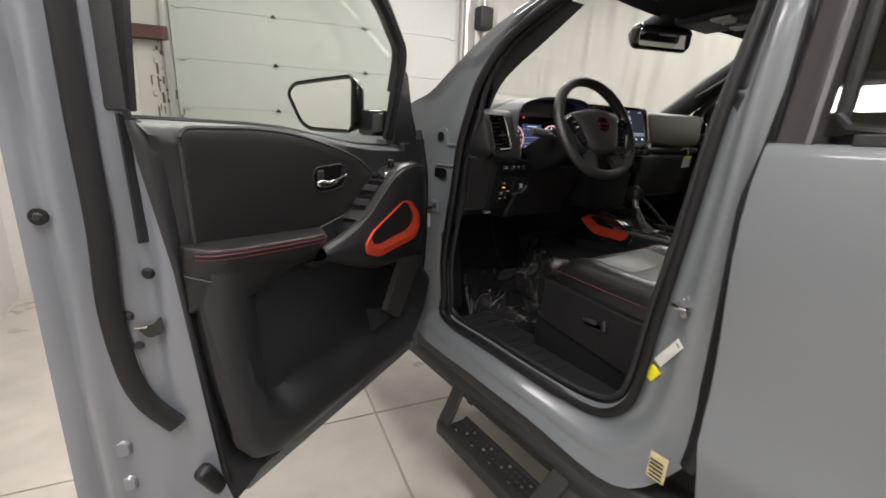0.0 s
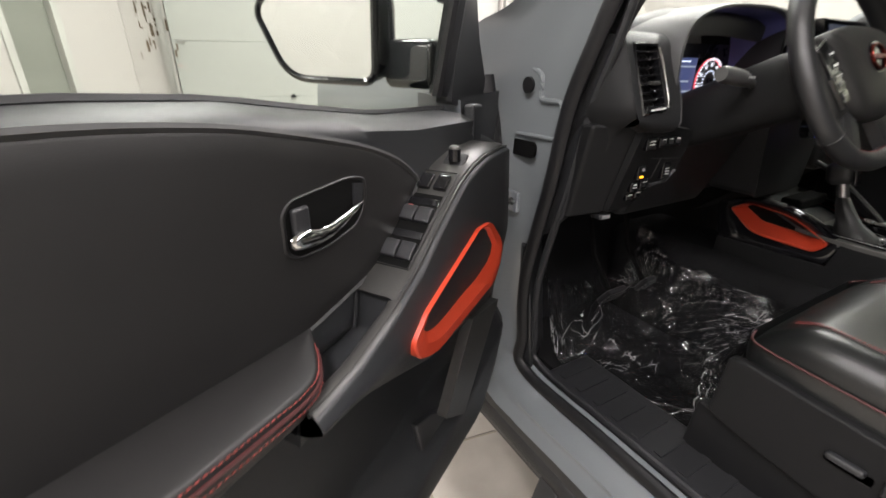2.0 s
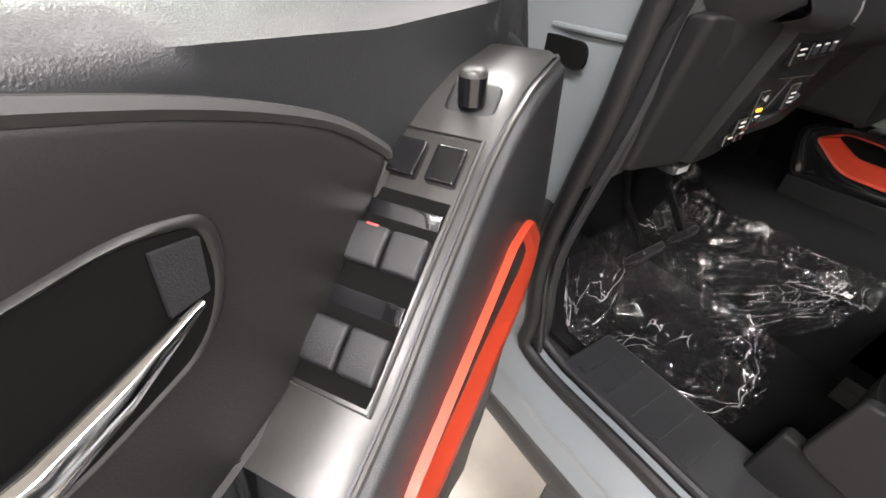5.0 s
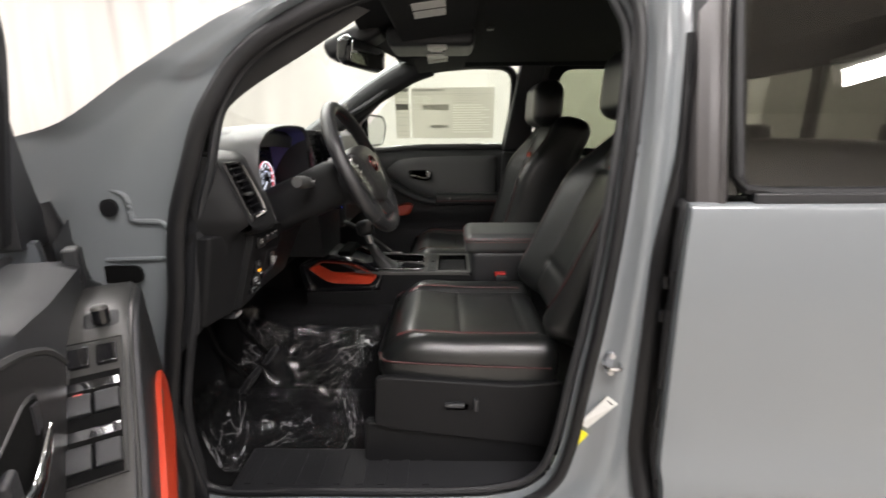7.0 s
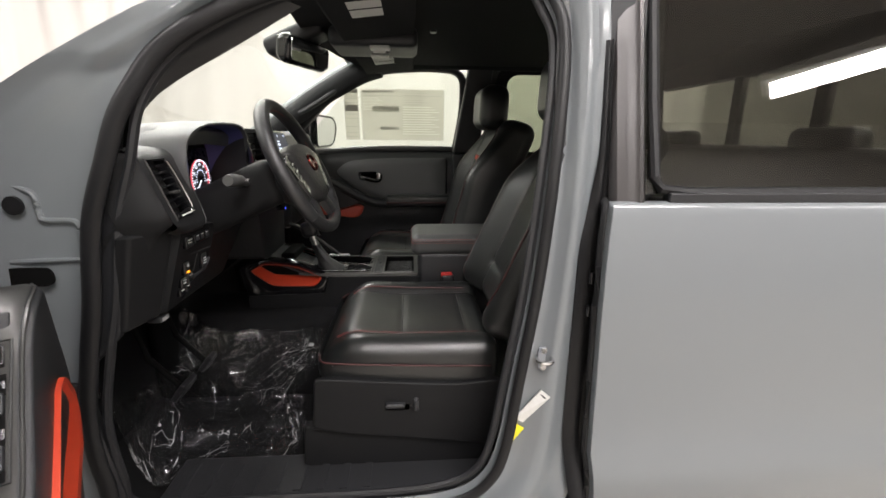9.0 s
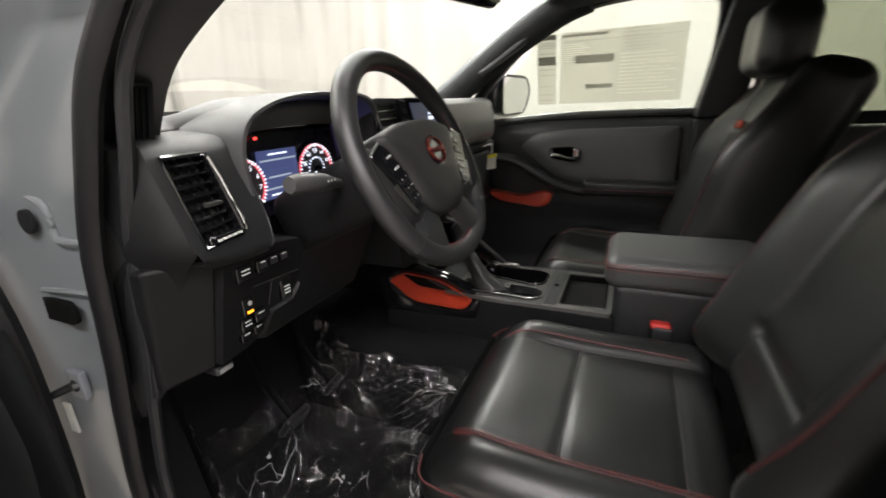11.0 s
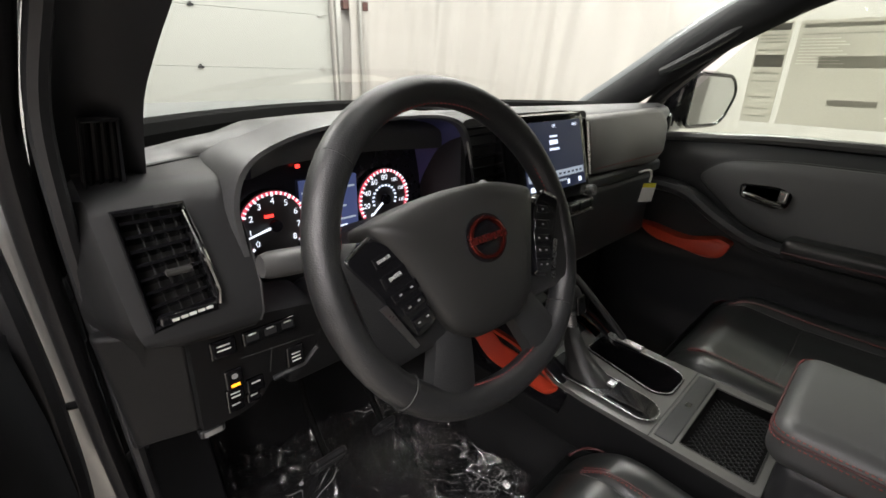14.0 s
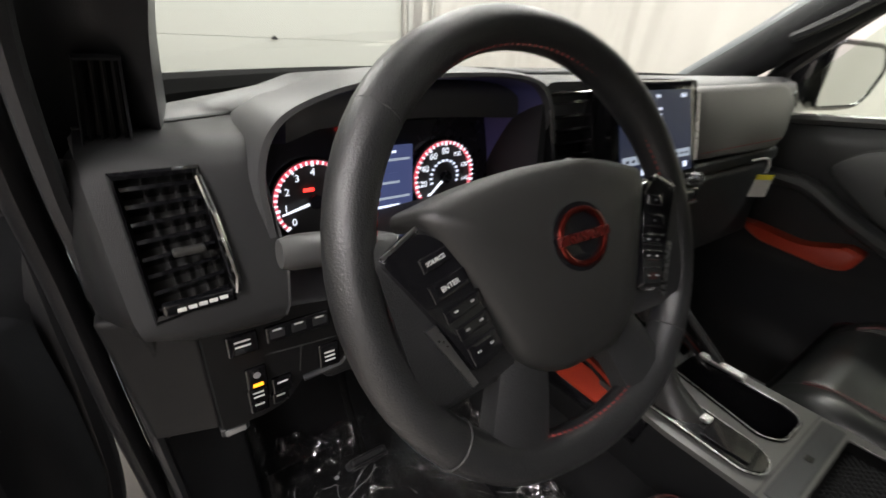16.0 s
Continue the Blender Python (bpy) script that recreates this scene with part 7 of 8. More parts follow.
    # armrest box
    part("bin", rbox((CX, -0.46, 0.84), (0.240, 0.31, 0.40), 0.02), PLASTIC, t)
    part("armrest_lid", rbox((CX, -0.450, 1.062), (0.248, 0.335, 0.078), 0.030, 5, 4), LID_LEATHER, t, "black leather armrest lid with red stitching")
    z = 1.080
    loop = [Vector((p.x, p.y, z)) for p in rounded([(CX - 0.1245, -0.2822), (CX - 0.1245, -0.618), (CX + 0.1245, -0.618), (CX + 0.1245, -0.2822)], 0.03, 5)]
    part("lid_piping", tube(loop, 0.0018, 6, True), PIPING, t, "dark red seam")
    for dz, k in ((0.0065, 0.990), (-0.0065, 1.001)):
        stitches("stitching", [Vector((CX + (p.x - CX) * k, -0.450 + (p.y + 0.450) * k, p.z + dz)) for p in loop], 0.0062, 0.0009, t)


console()


# ---- seats ----
def seat(cx, name, label, driver, tilt, by, head, lift=0.0):
    t = thing(name, (cx, -0.3, 0.52), label, "car seat", "front seats")
    q = 1 if driver else -1  # the side shield stands on the door side

    def cushion(v):
        ax = abs(v.x)
        z = v.z
        if v.z > 0.02:
            bol = sstep(0.150, 0.200, ax)
            z += 0.016 * sstep(0.0, 0.20, v.y) * (1 - 0.4 * bol) + 0.020 * bol * sstep(0.23, 0.10, v.y) - 0.034 * sstep(0.14, 0.235, v.y)
            z -= 0.0016 * math.exp(-((ax - 0.160) / 0.010) ** 2) * sstep(0.215, 0.16, v.y)
            if ax < 0.165:
                z -= (0.0018 * math.exp(-((v.y - 0.02) / 0.010) ** 2) + 0.002 * math.exp(-((v.y + 0.155) / 0.010) ** 2)) * sstep(0.165, 0.150, ax)
                z += 0.004 * math.cos(v.x * 9) - 0.004 + 0.0025 * noise.noise((v.x * 9 + cx, v.y * 9, 1.0))
        else:
            z += 0.02 * sstep(0.15, 0.25, v.y)
        return Vector((v.x * (1 - 0.04 * sstep(0.1, 0.25, v.y)), v.y, z))

    mid = Vector((cx, -0.275, 0.872 + lift))
    on_top = lambda x, y: mid + cushion(Vector((x, y, 0.0625)))
    part("cushion", rbox(mid, (0.50, 0.46, 0.125), 0.045, 5, 84, cushion), LEATHER, t, "black leather seat cushion", angle=80)
    for y in (0.02, -0.155):
        part("panel_seam", tube([on_top(0.160 * (k / 10 - 1), y) for k in range(21)], 0.0013, 5), INK_DARK, t)
    for s in (-1, 1):
        part("panel_seam", tube([on_top(s * 0.160, 0.185 - 0.0185 * k) for k in range(21)], 0.0014, 5), INK_DARK, t)
        edge = smooth_line([on_top(s * x, y) + Vector((0, 0, 0.0005)) for x, y in ((0.166, 0.185), (0.174, 0.150), (0.178, 0.10), (0.178, 0.0), (0.176, -0.10), (0.174, -0.18))], 6)
        part("seam", tube(edge, 0.0020, 6), PIPING, t, "dark red seam")
        for dx in (0.006, -0.006):
            stitches("stitching", [p + Vector((dx, 0, 0.0008)) for p in edge], 0.0065, 0.0007, t)
        low = smooth_line([(cx + s * 0.20, -0.048, 0.905 + lift), (cx + s * 0.238, -0.062, 0.905 + lift), (cx + s * 0.252, -0.11, 0.905 + lift), (cx + s * 0.254, -0.30, 0.896 + lift), (cx + s * 0.25, -0.48, 0.888 + lift)], 5)
        part("seam", tube(low, 0.0022, 6), PIPING, t, "dark red seam")

    def back(v):
        ax = abs(v.x)
        w = 1 - 0.10 * sstep(0.10, 0.32, v.z)
        y = v.y - 0.03 * sstep(0.05, 0.31, v.z)
        if v.y > 0.02:
            y += 0.060 * sstep(0.13, 0.21, ax) * sstep(0.30, 0.02, v.z)
            y -= 0.010 * math.exp(-((ax - 0.135) / 0.010) ** 2) * sstep(0.31, 0.25, v.z)
            if ax < 0.14:
                y -= 0.010 * math.exp(-((v.z - 0.125) / 0.010) ** 2) + 0.008 * math.exp(-((v.z + 0.20) / 0.010) ** 2)
            y += 0.003 * noise.noise((v.x * 8, v.z * 8, cx))
        return Vector((v.x * w, y, v.z))

    lean = Matrix.Rotation(radians(tilt), 3, "X")
    bc = Vector((cx, by, 1.205))
    on_back = lambda x, z: bc + lean @ back(Vector((x, 0.02 + math.sqrt(0.055 ** 2 - max(0, abs(x) - 0.195) ** 2), z)))
    part("backrest", rbox(bc, (0.50, 0.15, 0.64), 0.055, 5, 48, back, lean), LEATHER, t, "black leather backrest", angle=70)
    for s in (-1, 1):
        e = [on_back(s * x, z) for x, z in ((0.205, -0.25), (0.215, -0.20), (0.220, -0.15), (0.220, -0.08), (0.220, 0.0), (0.218, 0.07), (0.214, 0.13), (0.208, 0.19), (0.196, 0.24), (0.16, 0.262))]
        part("seam", tube(smooth_line(e, 3), 0.0026, 6), PIPING, t, "dark red seam")
        part("headrest_post", tube([bc + lean @ Vector((s * 0.06, -0.03, 0.28)), Vector((cx + s * 0.06, head[0] - 0.01, head[1] - 0.04))], 0.006, 8), CHROME, t, "bright headrest post")
    part("accent", rbox(bc + lean @ Vector((0, 0.078, 0.135)), (0.05, 0.010, 0.022), 0.004, turn=lean), RED, t, "small red accent")
    part("headrest", rbox((cx, head[0], head[1]), (0.27, 0.125, 0.185), 0.05, 5, 5, lambda v: Vector((v.x * (1 - 0.12 * sstep(0, 0.09, v.z)), v.y + 0.01 * (v.x / 0.13) ** 2 - 0.10 * v.z * 0.4, v.z))), LEATHER, t, "black leather headrest", angle=70)
    # side shield with its switches, seat base
    for s in (-1, 1):
        x = cx + s * 0.245
        poly = rounded([(-0.045, 0.868), (-0.075, 0.872), (-0.40, 0.848), (-0.505, 0.862), (-0.515, 0.70), (-0.48, 0.672), (-0.10, 0.720), (-0.035, 0.735)], [0.01, 0.01, 0.05, 0.02, 0.03, 0.02, 0.03, 0.02], 4)
        part("side_shield", prism([(x, p.x, p.y) for p in poly], (s * 0.022, 0, 0)), PLASTIC_DARK, t, "black plastic side shield", bevel=0.006)
        low = rounded([(-0.010, 0.735), (-0.10, 0.722), (-0.49, 0.675), (-0.48, 0.56), (0.0, 0.575)], 0.012)
        part("base_cover", prism([(x + s * -0.02, p.x, p.y) for p in low], (s * 0.028, 0, 0)), PLASTIC_DARK, t, bevel=0.006)
    if driver:
        x = cx - 0.268
        part("seat_switch", rbox((x, -0.240, 0.798), (0.020, 0.050, 0.013), 0.005), PLASTIC_SOFT, t, "black seat switch")
        part("seat_switch", rbox((x, -0.292, 0.800), (0.020, 0.013, 0.034), 0.005), PLASTIC_SOFT, t, "black seat switch")
        part("switch_recess", rbox((x + 0.004, -0.245, 0.790), (0.006, 0.066, 0.022), 0.003), INK_DARK, t)
    part("rail", box((cx - 0.20, -0.55, 0.52), (cx - 0.16, -0.02, 0.56)), STEEL, t)
    part("rail", box((cx + 0.16, -0.55, 0.52), (cx + 0.20, -0.02, 0.56)), STEEL, t)
    part("base_frame", box((cx - 0.22, -0.50, 0.56), (cx + 0.22, -0.06, 0.82)), INK_DARK, t)
    return t


seat(-0.365, "driver_seat", "black leather driver's seat with red stitching, upright", True, 24, -0.695, (-0.725, 1.575))
seat(0.425, "passenger_seat", "black leather passenger seat with red stitching, upright", False, 15, -0.625, (-0.645, 1.568), 0.018)


def rear_bench():
    t = thing("rear_bench", (0, -1.2, 0.52), "black leather rear bench with two headrests", "car seat")
    part("cushion", rbox((0, -1.18, 0.86), (1.3, 0.46, 0.16), 0.05), LEATHER, t)
    part("backrest", rbox((0, -1.45, 1.15), (1.3, 0.14, 0.55), 0.05, turn=Matrix.Rotation(radians(12), 3, "X")), LEATHER, t)
    part("base", box((-0.6, -1.4, 0.52), (0.6, -1.0, 0.80)), CARPET, t)
    for x in (-0.36, 0.36):
        part("headrest", rbox((x, -1.50, 1.43), (0.22, 0.08, 0.10), 0.03), LEATHER, t)


rear_bench()


def belt_buckle(x, y, z, label):
    t = thing("seat_belt_buckle", (x, y, z - 0.12), label, "seat belt buckle")
    part("stem", tube([(x + 0.01, y - 0.02, z - 0.15), (x, y, z - 0.05)], 0.012, 8), PLASTIC, t)
    part("housing", rbox((x, y, z - 0.03), (0.032, 0.045, 0.07), 0.008), PLASTIC, t)
    part("press_button", rbox((x, y + 0.004, z + 0.004), (0.024, 0.040, 0.014), 0.004), BUCKLE_RED, t, "red press button")


belt_buckle(-0.096, -0.412, 0.958, "black belt buckle with a red press button beside the console")


# ---- passenger's door ----
def passenger_door():
    t = thing("passenger_door", (0.75, -0.1, 0.8), "closed passenger door with black trim, chrome lever and red pull", "car door")
    X = lambda w: 0.745 - w
    E = lambda w, y, z: Vector((X(w), y, z))
    rows = []
    for i in range(25):
        z0 = 0.62 + 0.755 * i / 24
        row = []
        for j in range(31):
            y = 0.40 - 0.93 * j / 30
            top = 1.362 + 0.018 * sstep(0.25, -0.05, y)
            z = z0 - (1.375 - top) * sstep(1.25, 1.375, z0)
            w = 0.02 - 0.06 * sstep(1.33, 1.375, z0) - 0.03 * sstep(0.70, 0.80, z) * sstep(1.03, 0.98, z)
            row.append(E(w, y, z))
        rows.append(row)
    part("trim_panel", sheet(rows, 0.0), PLASTIC_SOFT, t, "black soft-touch door trim", angle=60)
    part("belt_cap", tube(smooth_line([(0.775, 0.36, 1.350), (0.772, 0.22, 1.362), (0.770, 0.08, 1.372), (0.77, -0.1, 1.382), (0.77, -0.52, 1.384)], 5), 0.014, 8), mat("grey_belt_cap", (0.075, 0.075, 0.073), 0.32), t, "grey belt cap")
    ins = rounded([(0.110, 1.262), (0.045, 1.318), (-0.10, 1.332), (-0.47, 1.338), (-0.47, 1.11), (-0.15, 1.115), (-0.04, 1.145), (0.03, 1.20)], [0.03, 0.04, 0.05, 0.02, 0.02, 0.03, 0.05, 0.05], 4)
    c = Vector((-0.2, 1.22))
    # same black insert as the driver's, in the paler tone for brighter light
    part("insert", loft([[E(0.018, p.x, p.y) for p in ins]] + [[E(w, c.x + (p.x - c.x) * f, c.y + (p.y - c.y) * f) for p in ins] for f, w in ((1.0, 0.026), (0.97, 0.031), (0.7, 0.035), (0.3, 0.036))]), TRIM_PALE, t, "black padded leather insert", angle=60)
    part("groove", tube([E(0.021, p.x, p.y) for p in ins], 0.0045, 6, True), INK_DARK, t)
    part("armrest", rbox(E(0.055, -0.32, 1.118), (0.08, 0.34, 0.058), 0.018), LEATHER, t, "black leather armrest")
    part("piping", tube([E(0.096, -0.155 - 0.02 * k, 1.112) for k in range(17)], 0.003, 6), PIPING, t)
    cons = smooth_line([E(0.05, 0.22, 1.225), E(0.055, 0.12, 1.215), E(0.06, 0.02, 1.16), E(0.06, -0.08, 1.115), E(0.055, -0.18, 1.10)], 5)
    part("console", tube(cons, 0.030, 10, flat=0.7), PLASTIC_SOFT, t)
    part("window_switch", rbox(E(0.058, 0.085, 1.212), (0.026, 0.05, 0.012), 0.004, turn=Matrix.Rotation(radians(25), 3, "X")), PLASTIC, t)
    bowl = rounded([(-0.015, 1.225), (-0.010, 1.265), (-0.10, 1.268), (-0.135, 1.255), (-0.13, 1.215), (-0.10, 1.208)], 0.014)
    part("handle_bowl", loft([[E(0.036, p.x, p.y) for p in bowl], [E(0.040, p.x, p.y) for p in bowl], [E(0.036, -0.07 + (p.x + 0.07) * 0.8, 1.238 + (p.y - 1.238) * 0.75) for p in bowl]]), PIANO, t, "glossy black handle bowl")
    lev = smooth_line([E(0.046, -0.025, 1.240), E(0.052, -0.055, 1.236), E(0.052, -0.085, 1.228), E(0.048, -0.115, 1.226)], 4)
    part("door_lever", tube(lev, 0.0065, 10, flat=0.8), CHROME, t, "chrome door lever")
    part("lever_cap", rbox(E(0.046, -0.115, 1.245), (0.012, 0.022, 0.034), 0.005), CHROME, t)
    o = rounded([(0.245, 1.090), (0.20, 1.088), (0.09, 1.070), (0.0, 1.096), (-0.035, 1.085), (-0.02, 1.040), (0.02, 1.028), (0.19, 1.048)], [0.01, 0.01, 0.03, 0.01, 0.01, 0.02, 0.02, 0.03], 4)
    part("pull_trim", loft([[E(0.02, p.x, p.y) for p in o], [E(0.060, p.x, p.y) for p in o], [E(0.066, 0.09 + (p.x - 0.09) * 0.9, 1.064 + (p.y - 1.064) * 0.8) for p in o]]), RED, t, "orange-red pull trim", angle=30)
    # outer skin, glass, mirror
    part("outer_skin", prism([(0.86, 0.62, 0.50), (0.86, -0.60, 0.50), (0.86, -0.60, 1.32), (0.86, 0.62, 1.30)], (0.012, 0, 0)), PAINT, t, bevel=0.004)
    gl = [(0.785, 0.33, 1.345), (0.785, -0.56, 1.37), (0.715, -0.61, 1.76), (0.715, -0.16, 1.76), (0.735, 0.03, 1.67)]
    part("pane", prism(gl, (0.004, 0, 0)), GLASS_GREEN, t, "clear side glass")
    fr = smooth_line([(0.775, 0.385, 1.36), (0.755, 0.24, 1.515), (0.733, 0.06, 1.672), (0.715, -0.10, 1.745), (0.705, -0.30, 1.768), (0.702, -0.44, 1.768), (0.703, -0.505, 1.757), (0.707, -0.540, 1.725), (0.714, -0.549, 1.675), (0.735, -0.545, 1.55), (0.765, -0.515, 1.37)], 5)
    part("window_frame", tube(fr, 0.019, 8, up=(1, 0, 0)), RUBBER, t, "black window frame")
    sail = [(0.775, 0.40, 1.34), (0.775, 0.27, 1.34), (0.768, 0.285, 1.42), (0.752, 0.245, 1.52), (0.760, 0.30, 1.49)]
    part("sail_panel", prism(sail, (0.02, 0, 0)), PLASTIC, t)
    mc = Vector((0.955, 0.235, 1.465))
    f = Vector((-0.32, -0.94, 0.0)).normalized()
    s = Vector((0, 0, 1)).cross(f).normalized()
    mt = Matrix((s, f, Vector((0, 0, 1)))).transposed()
    part("mirror_housing", rbox(mc - f * 0.02, (0.25, 0.14, 0.19), 0.06, 5, 5, lambda v: Vector((v.x * (1 - 0.4 * sstep(0.0, -0.07, v.y)), v.y, v.z * (1 - 0.4 * sstep(0.0, -0.07, v.y)))), mt), PIANO, t, "glossy black mirror housing")
    part("mirror_glass", prism([mc + f * 0.052 + mt @ Vector((p.x, 0, p.y)) for p in rounded([(-0.098, -0.076), (0.070, -0.070), (0.116, 0.026), (0.085, 0.074), (-0.092, 0.080)], [0.030, 0.045, 0.040, 0.040, 0.030], 6)], f * 0.003), MIRROR, t, "mirror glass")
    part("mirror_rim", tube([mc + f * 0.052 + mt @ Vector((p.x, 0, p.y)) for p in rounded([(-0.102, -0.080), (0.073, -0.074), (0.121, 0.026), (0.088, 0.078), (-0.096, 0.084)], [0.030, 0.047, 0.042, 0.042, 0.030], 6)], 0.007, 8, True, 1, f), PIANO, t)
    part("mirror_stalk", rbox((0.84, 0.27, 1.40), (0.14, 0.06, 0.07), 0.02), PIANO, t)


passenger_door()


# ---- small things in the cabin ----
def price_sheet():
    """A printed sheet stuck inside the passenger's window, lettered with plain bars."""
    gx = lambda z: 0.781 - 0.166 * (z - 1.37)
    P = lambda y, z, d=0.0: Vector((gx(z) - 0.002 - d, y, z))
    paper = paper_mat("thin_printed_paper", (0.68, 0.67, 0.63))
    t = thing("window_sheet", (0.77, -0.2, 1.42), "large printed paper sheet stuck inside the passenger window", "window sticker")
    part("main_sheet", prism([P(-0.035, 1.425), P(-0.455, 1.425), P(-0.455, 1.672), P(-0.035, 1.672)], (-0.0015, 0, 0)), paper, t)
    part("side_strip", prism([P(0.050, 1.425), P(-0.022, 1.425), P(-0.022, 1.672), P(0.050, 1.672)], (-0.0015, 0, 0)), paper, t)
    dark, mid, pale = paper_mat("print_dark_grey", (0.40, 0.395, 0.39)), paper_mat("print_grey", (0.55, 0.545, 0.53)), paper_mat("print_pale_grey", (0.95, 0.94, 0.91))
    bar = lambda y0, y1, z0, z1, m: part("print_bar", prism([P(y0, z0, 0.0022), P(y1, z0, 0.0022), P(y1, z1, 0.0022), P(y0, z1, 0.0022)], (-0.0008, 0, 0)), m, t)
    bar(0.046, -0.018, 1.652, 1.668, dark)
    for k in range(3):
        bar(0.044, -0.016, 1.640 - 0.008 * k, 1.643 - 0.008 * k, mid)
    bar(0.046, -0.018, 1.566, 1.596, dark)
    for z in (1.605, 1.55, 1.53, 1.49, 1.46, 1.44):
        bar(0.044, -0.010 - 0.006 * (z > 1.5), z, z + 0.003, mid)
    bar(-0.045, -0.20, 1.655, 1.664, mid)
    bar(-0.045, -0.44, 1.640, 1.642, mid)
    bar(-0.09, -0.225, 1.565, 1.592, mid)
    bar(-0.13, -0.225, 1.477, 1.492, mid)
    for k in range(12):
        bar(-0.245, -0.43 + 0.02 * (k % 3), 1.455 + 0.012 * k, 1.458 + 0.012 * k, pale)
    for k in range(9):
        bar(-0.045, -0.12 - 0.01 * (k % 3), 1.63 - 0.007 * k, 1.632 - 0.007 * k, pale)
    for k in range(7):
        bar(-0.25, -0.34 - 0.03 * (k % 2), 1.635 - 0.011 * k + 0.03, 1.637 - 0.011 * k + 0.03, mid)


price_sheet()


def hang_tag():
    t = thing("hang_tag", (0.49, 0.165, 1.28), "white and yellow paper tag hanging from the glove box", "tag")
    part("loop", tube(smooth_line([(0.476, 0.185, 1.290), (0.482, 0.160, 1.300), (0.492, 0.156, 1.285), (0.494, 0.158, 1.265)], 4), 0.003, 6), PAPER, t)
    q = lambda x, z: Vector((0.494 + x * 0.36, 0.158 - x * 0.93, z))
    part("card", prism([q(-0.020, 1.205), q(0.014, 1.212), q(0.018, 1.262), q(-0.014, 1.258)], (-0.001, 0, 0)), PAPER, t)
    part("yellow_band", prism([q(-0.0145, 1.248), q(0.0165, 1.252), q(0.018, 1.264), q(-0.014, 1.260)], (-0.002, 0, 0)), YELLOW, t, "yellow band")


hang_tag()


def rear_view_mirror():
    t = thing("rear_view_mirror", (0, 0.1, 1.70), "black rear-view mirror on the windshield", "rear-view mirror")
    mc = Vector((-0.02, 0.055, 1.702))
    f = Vector((-0.30, -0.94, -0.12)).normalized()
    s = Vector((0, 0, 1)).cross(f).normalized()
    u = f.cross(s)
    mt = Matrix((s, f, u)).transposed()
    part("housing", rbox(mc - f * 0.010, (0.250, 0.056, 0.088), 0.024, 4, 4, lambda v: Vector((v.x, v.y, v.z * (1 - 0.25 * sstep(0.0, -0.028, v.y)))), mt), PIANO, t)
    part("glass", prism([mc + f * 0.0175 + mt @ Vector((p.x, 0, p.y)) for p in rounded([(-0.114, -0.033), (0.114, -0.033), (0.114, 0.033), (-0.114, 0.033)], 0.016)], f * 0.002), MIRROR, t, "mirror glass")
    part("stem", tube([mc - f * 0.015, (0.0, 0.10, 1.745)], 0.013, 10), PLASTIC, t)
    part("sensor_cover", rbox((0.0, 0.085, 1.750), (0.135, 0.20, 0.060), 0.022, turn=Matrix.Rotation(radians(-24), 3, "X")), PLASTIC, t, "black sensor cover")


rear_view_mirror()


def overhead_console():
    t = thing("overhead_console", (0, -0.2, 1.74), "black overhead console with map lamps", "overhead console")
    part("body", rbox((0, -0.17, 1.745), (0.22, 0.28, 0.060), 0.022), PLASTIC_SOFT, t)
    lens = mat("white_lamp_lens", (0.60, 0.60, 0.57), 0.3, 0, 90, 0.04)
    for x, y in ((-0.085, -0.19), (0.065, -0.18)):
        part("lamp_lens", rbox((x, y, 1.713), (0.050, 0.062, 0.010), 0.004), lens, t, "white map lamp lens")
    part("lamp_slider", tube([(-0.04, -0.165, 1.712), (-0.04, -0.205, 1.712)], 0.006, 8), lens, t)
    part("switch", rbox((0, -0.20, 1.714), (0.05, 0.03, 0.008), 0.003), SATIN, t)
    part("headliner_button", rbox((-0.05, -0.36, 1.772), (0.03, 0.02, 0.006), 0.002), SATIN, t)


overhead_console()

for vx, lab in ((-0.36, "black fabric sun visor folded up over the driver"), (0.36, "black fabric sun visor folded up over the passenger")):
    v = thing("sun_visor", (vx, -0.18, 1.74), lab, "sun visor", "sun visors")
    tilt = Matrix.Rotation(radians(-7), 3, "X")
    part("panel", rbox((vx, -0.19, 1.742), (0.44, 0.22, 0.022), 0.010, turn=tilt), CLOTH_BLACK, v)
    for dx, w in ((-0.13, 0.055), (-0.06, 0.06)):
        part("label", rbox((vx + dx, -0.182, 1.7292), (w, 0.078, 0.0012), 0.0005, turn=tilt), PAPER, v, "printed visor label")


def pedals():
    for x, w, lab in ((-0.42, 0.075, "wide black rubber brake pedal"), (-0.27, 0.045, "narrow black accelerator pedal")):
        t = thing("pedal", (x, 0.40, 0.70), lab, "pedal", "pedals")
        tilt = Matrix.Rotation(radians(35), 3, "X")
        part("pad", rbox((x, 0.375, 0.735), (w, 0.016, 0.06), 0.006, turn=tilt), RUBBER, t)
        for k in range(3):
            part("pad_rib", rbox(Vector((x, 0.367, 0.733)) + tilt @ Vector((0, -0.002, -0.016 + 0.016 * k)), (w * 0.85, 0.006, 0.005), 0.002, turn=tilt), RUBBER, t)
        part("arm", tube([(x, 0.385, 0.74), (x, 0.46, 0.83), (x, 0.50, 0.98)], 0.008, 8), WELL, t)


pedals()


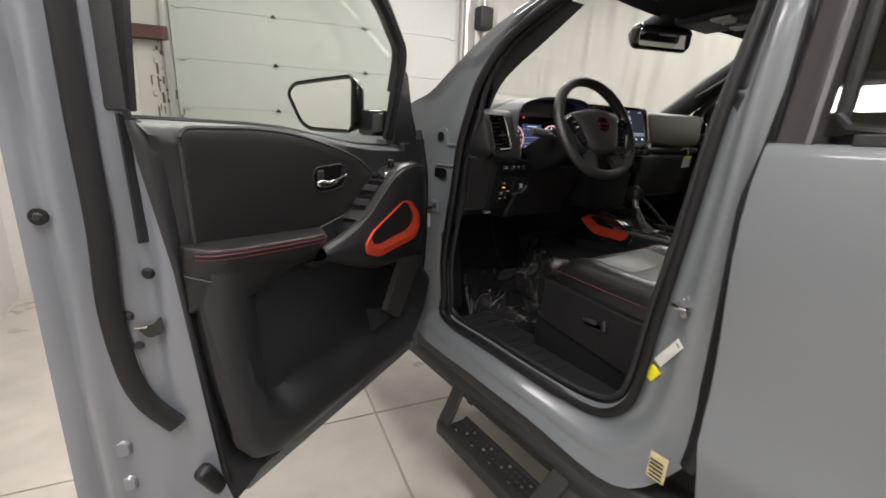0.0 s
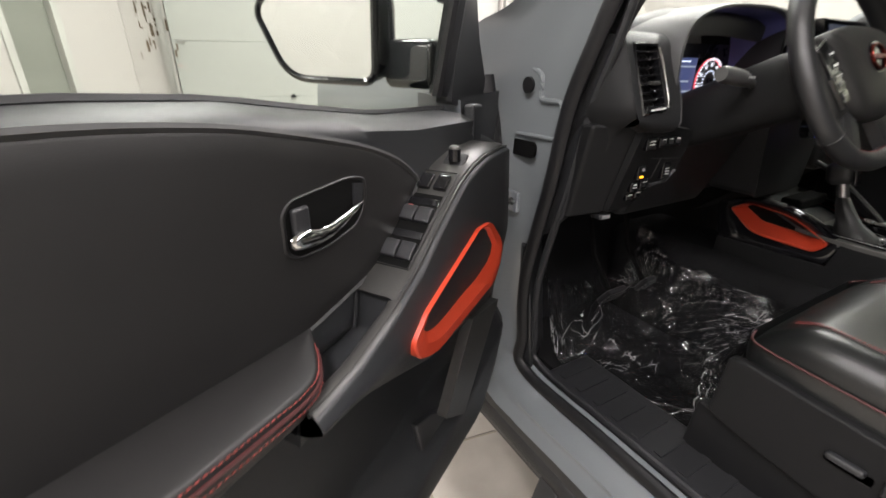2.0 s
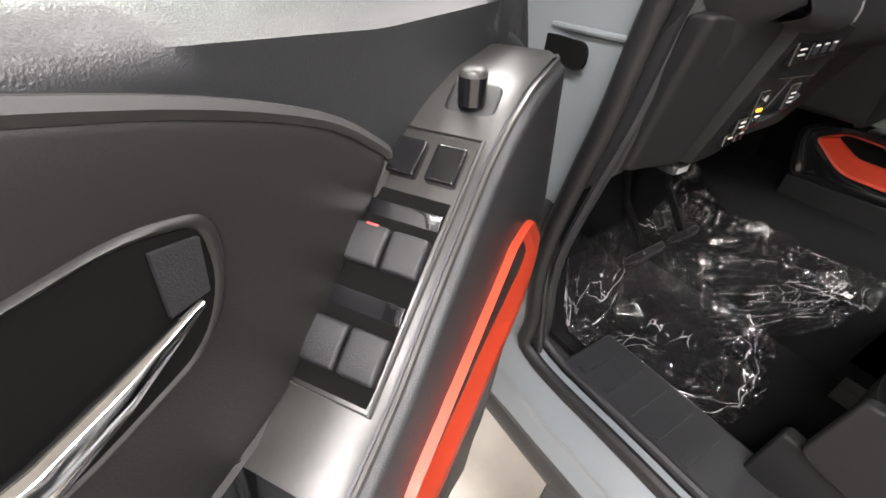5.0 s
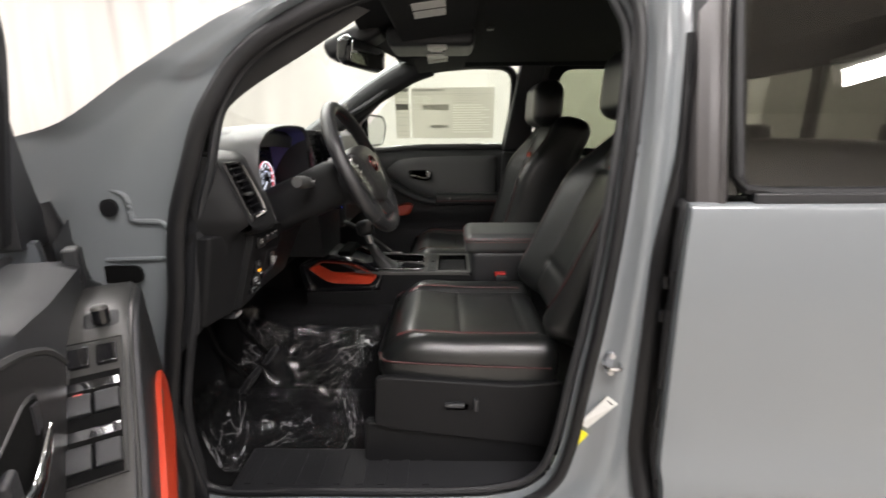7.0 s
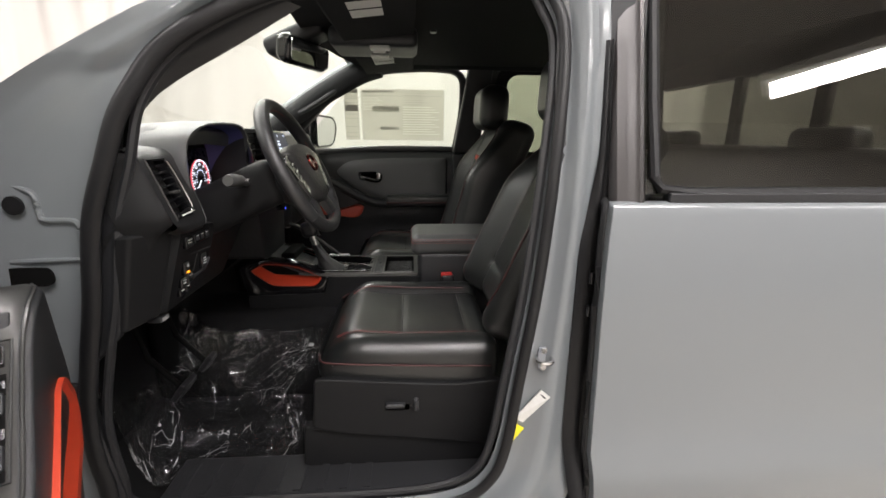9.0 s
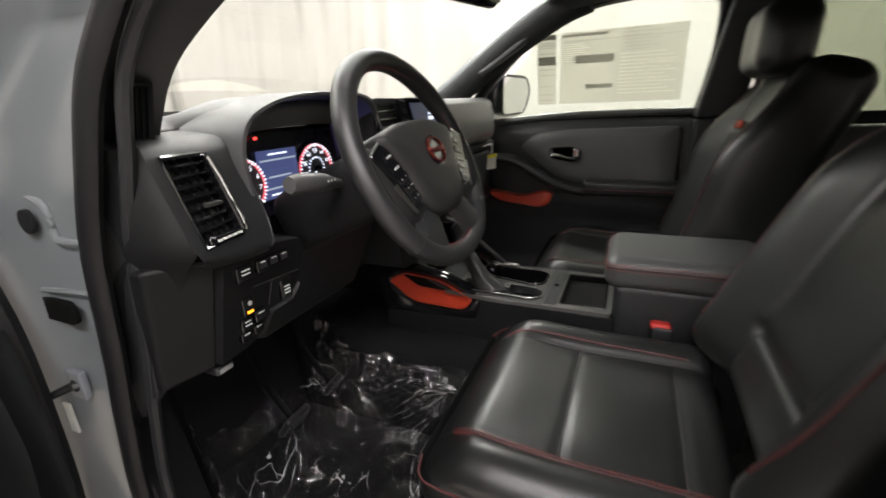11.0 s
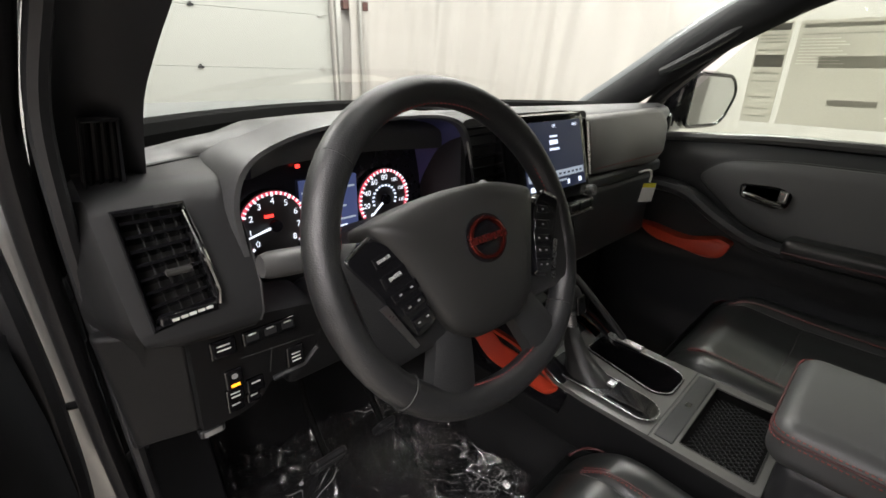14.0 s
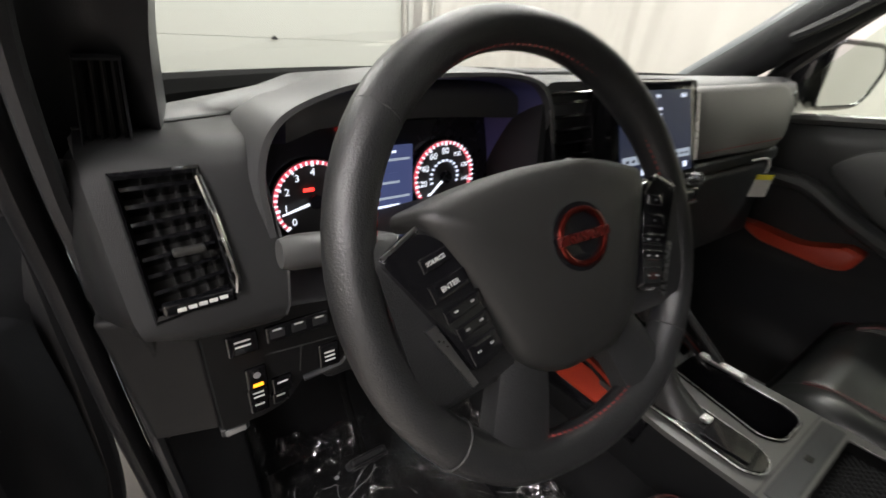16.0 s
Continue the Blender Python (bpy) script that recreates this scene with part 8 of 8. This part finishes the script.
def film_at(u, v):
    """A place on the film: u from the sill over the floor and up the tunnel's side, v from the seat to the bulkhead."""
    x = lerp_table([(0.0, -0.612), (0.08, -0.588), (0.62, -0.235), (0.72, -0.185), (1.0, -0.158)], u)
    z = lerp_table([(0.0, 0.585), (0.08, 0.545), (0.62, 0.545), (0.72, 0.585), (1.0, 0.800)], u)
    y0 = lerp_table([(0.0, 0.15), (0.08, 0.10), (0.2, 0.06), (0.4, 0.045), (0.55, 0.075), (0.68, 0.115), (0.8, 0.07), (1.0, 0.02)], u) + 0.035 * noise.noise((u * 5, 3.0, 1.0)) + 0.012 * noise.noise((u * 21, 3.0, 5.0))
    y = y0 + (0.495 - y0) * v
    z += 0.22 * sstep(0.72, 1.0, v) * (1 - 0.6 * u) + 0.10 * sstep(0.10, 0.0, u) * sstep(0.7, 0.95, v)
    rough = 0.30 + 0.70 * max(sstep(0.25, 0.0, u), sstep(0.75, 1.0, u), sstep(0.2, 0.0, v), sstep(0.8, 1.0, v))
    crease = lambda k, seed: 1 - min(1.0, 2.4 * abs(noise.noise((x * k + seed, y * k * 0.85 - seed, z * k))))  # sharp ridges, flat between
    h = 0.026 * crease(6.0, 1.0) ** 2 + rough * (0.016 * crease(15.0, 5.0) ** 2 + 0.008 * crease(33.0, 9.0) ** 2)
    # long folds that fan out from a gathered point by the tunnel
    du, dv = 0.98 - u, v - 0.08
    r = math.hypot(du, dv)
    fan = sstep(0.02, 0.12, r) * sstep(0.62, 0.25, r) * sstep(0.42, 0.60, u)
    h += 0.017 * fan * (1 - min(1.0, 2.2 * abs(noise.noise((math.atan2(dv, du) * 7.5, r * 1.4, 2.0))))) ** 1.5
    side = sstep(0.64, 0.76, u)
    return Vector((x - h * side, y, z + h * (1 - side)))


def floor_film():
    """Clear protective film, crumpled over the driver's carpet and up the tunnel's side, its glints drawn as sharp pale
    folds.
    """
    t = thing("floor_film", (-0.4, 0.2, 0.53), "crumpled clear plastic film over the black footwell carpet", "plastic film")
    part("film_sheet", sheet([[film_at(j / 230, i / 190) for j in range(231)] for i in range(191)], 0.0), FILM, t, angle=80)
    rnd = random.Random(5)
    bm = bmesh.new()

    def fold(ends, r, wander=0.012, steps=8):
        uv = smooth_line([(a, b, 0) for a, b in ends], steps)
        ph = rnd.uniform(0, 50)
        n = len(uv)
        line = [film_at(min(1, max(0, p.x + wander * noise.noise((k * 0.35, ph, 0)))), min(1, max(0, p.y + wander * noise.noise((k * 0.35, ph, 7))))) + Vector((-0.001, 0, 0.0025)) for k, p in enumerate(uv)]
        tube(line, [r * (0.15 + 0.85 * math.sin(math.pi * (k + 0.5) / n) * (0.45 + 0.55 * abs(noise.noise((k * 0.6, ph, 3))) * 2)) for k in range(n)], 4, bm=bm)

    # folds fanning out from one gathered point on the tunnel
    for k in range(11):
        f = k / 10
        e = Vector((0.93 - 0.50 * f + rnd.uniform(-0.05, 0.05), 0.66 - 0.36 * f + rnd.uniform(-0.05, 0.05)))
        s = Vector((0.97 - 0.12 * f + rnd.uniform(-0.02, 0.02), 0.10 + rnd.uniform(-0.02, 0.03)))
        cut = rnd.choice((0.45, 0.7, 1.0, 1.0))
        m = s.lerp(e, 0.5) + Vector((0.05, -0.02 - 0.07 * f))
        e = s.lerp(e, cut) if cut < 1 else e
        fold([(s.x, s.y), (s.lerp(m, cut).x, s.lerp(m, cut).y), (e.x, e.y)], rnd.choice((0.0003, 0.0004, 0.0006)), 0.012)
    for k in range(5):
        a, b = 0.92 + rnd.uniform(-0.12, 0.06), 0.10 + rnd.uniform(-0.03, 0.08)
        fold([(a, b), (a - rnd.uniform(0.02, 0.06), b + rnd.uniform(0.0, 0.06))], rnd.uniform(0.0003, 0.0006), 0.02, 5)
    # the gathered edge along the sill
    for k in range(7):
        a = rnd.uniform(0.0, 0.25)
        b = min(0.9, a + rnd.uniform(0.25, 0.5))
        o = rnd.uniform(0.02, 0.09)
        fold([(o, a), (o + rnd.uniform(-0.02, 0.03), (a + b) / 2), (o + rnd.uniform(-0.02, 0.02), b)], rnd.choice((0.0004, 0.0006, 0.0009)), 0.03)
    fold([(0.10, 0.42), (0.16, 0.27), (0.24, 0.14), (0.34, 0.05)], 0.0016)
    fold([(0.12, 0.10), (0.26, 0.06), (0.42, 0.07), (0.52, 0.04)], 0.0016, 0.02)
    fold([(0.30, 0.05), (0.40, 0.10), (0.55, 0.12)], 0.0014, 0.02)
    # the crumpled corner by the footrest
    for k in range(48):
        a, b = 0.03 + 0.16 * rnd.random(), rnd.uniform(0.35, 0.90)
        fold([(a, b), (a + rnd.uniform(-0.03, 0.06), b + rnd.uniform(-0.07, 0.06))], rnd.choice((0.0005, 0.0007, 0.0010, 0.0014)), 0.04, 5)
    fold([(0.01, 0.80), (0.10, 0.73), (0.22, 0.74), (0.36, 0.80)], 0.0019)
    fold([(0.18, 0.84), (0.28, 0.80), (0.38, 0.86)], 0.0012)
    for k in range(14):
        a, b = rnd.uniform(0.05, 0.6), rnd.uniform(0.15, 0.98)
        fold([(a, b), (a + rnd.uniform(-0.05, 0.05), b + rnd.uniform(-0.05, 0.05))], rnd.uniform(0.0005, 0.0012), 0.02, 4)
    tagged(part("film_fold_glints", bm, FOLD, t, "sharp folds of the film, drawn pale as glints", angle=60), "sharp folds of the film, drawn pale as glints", kind="stuff")


floor_film()
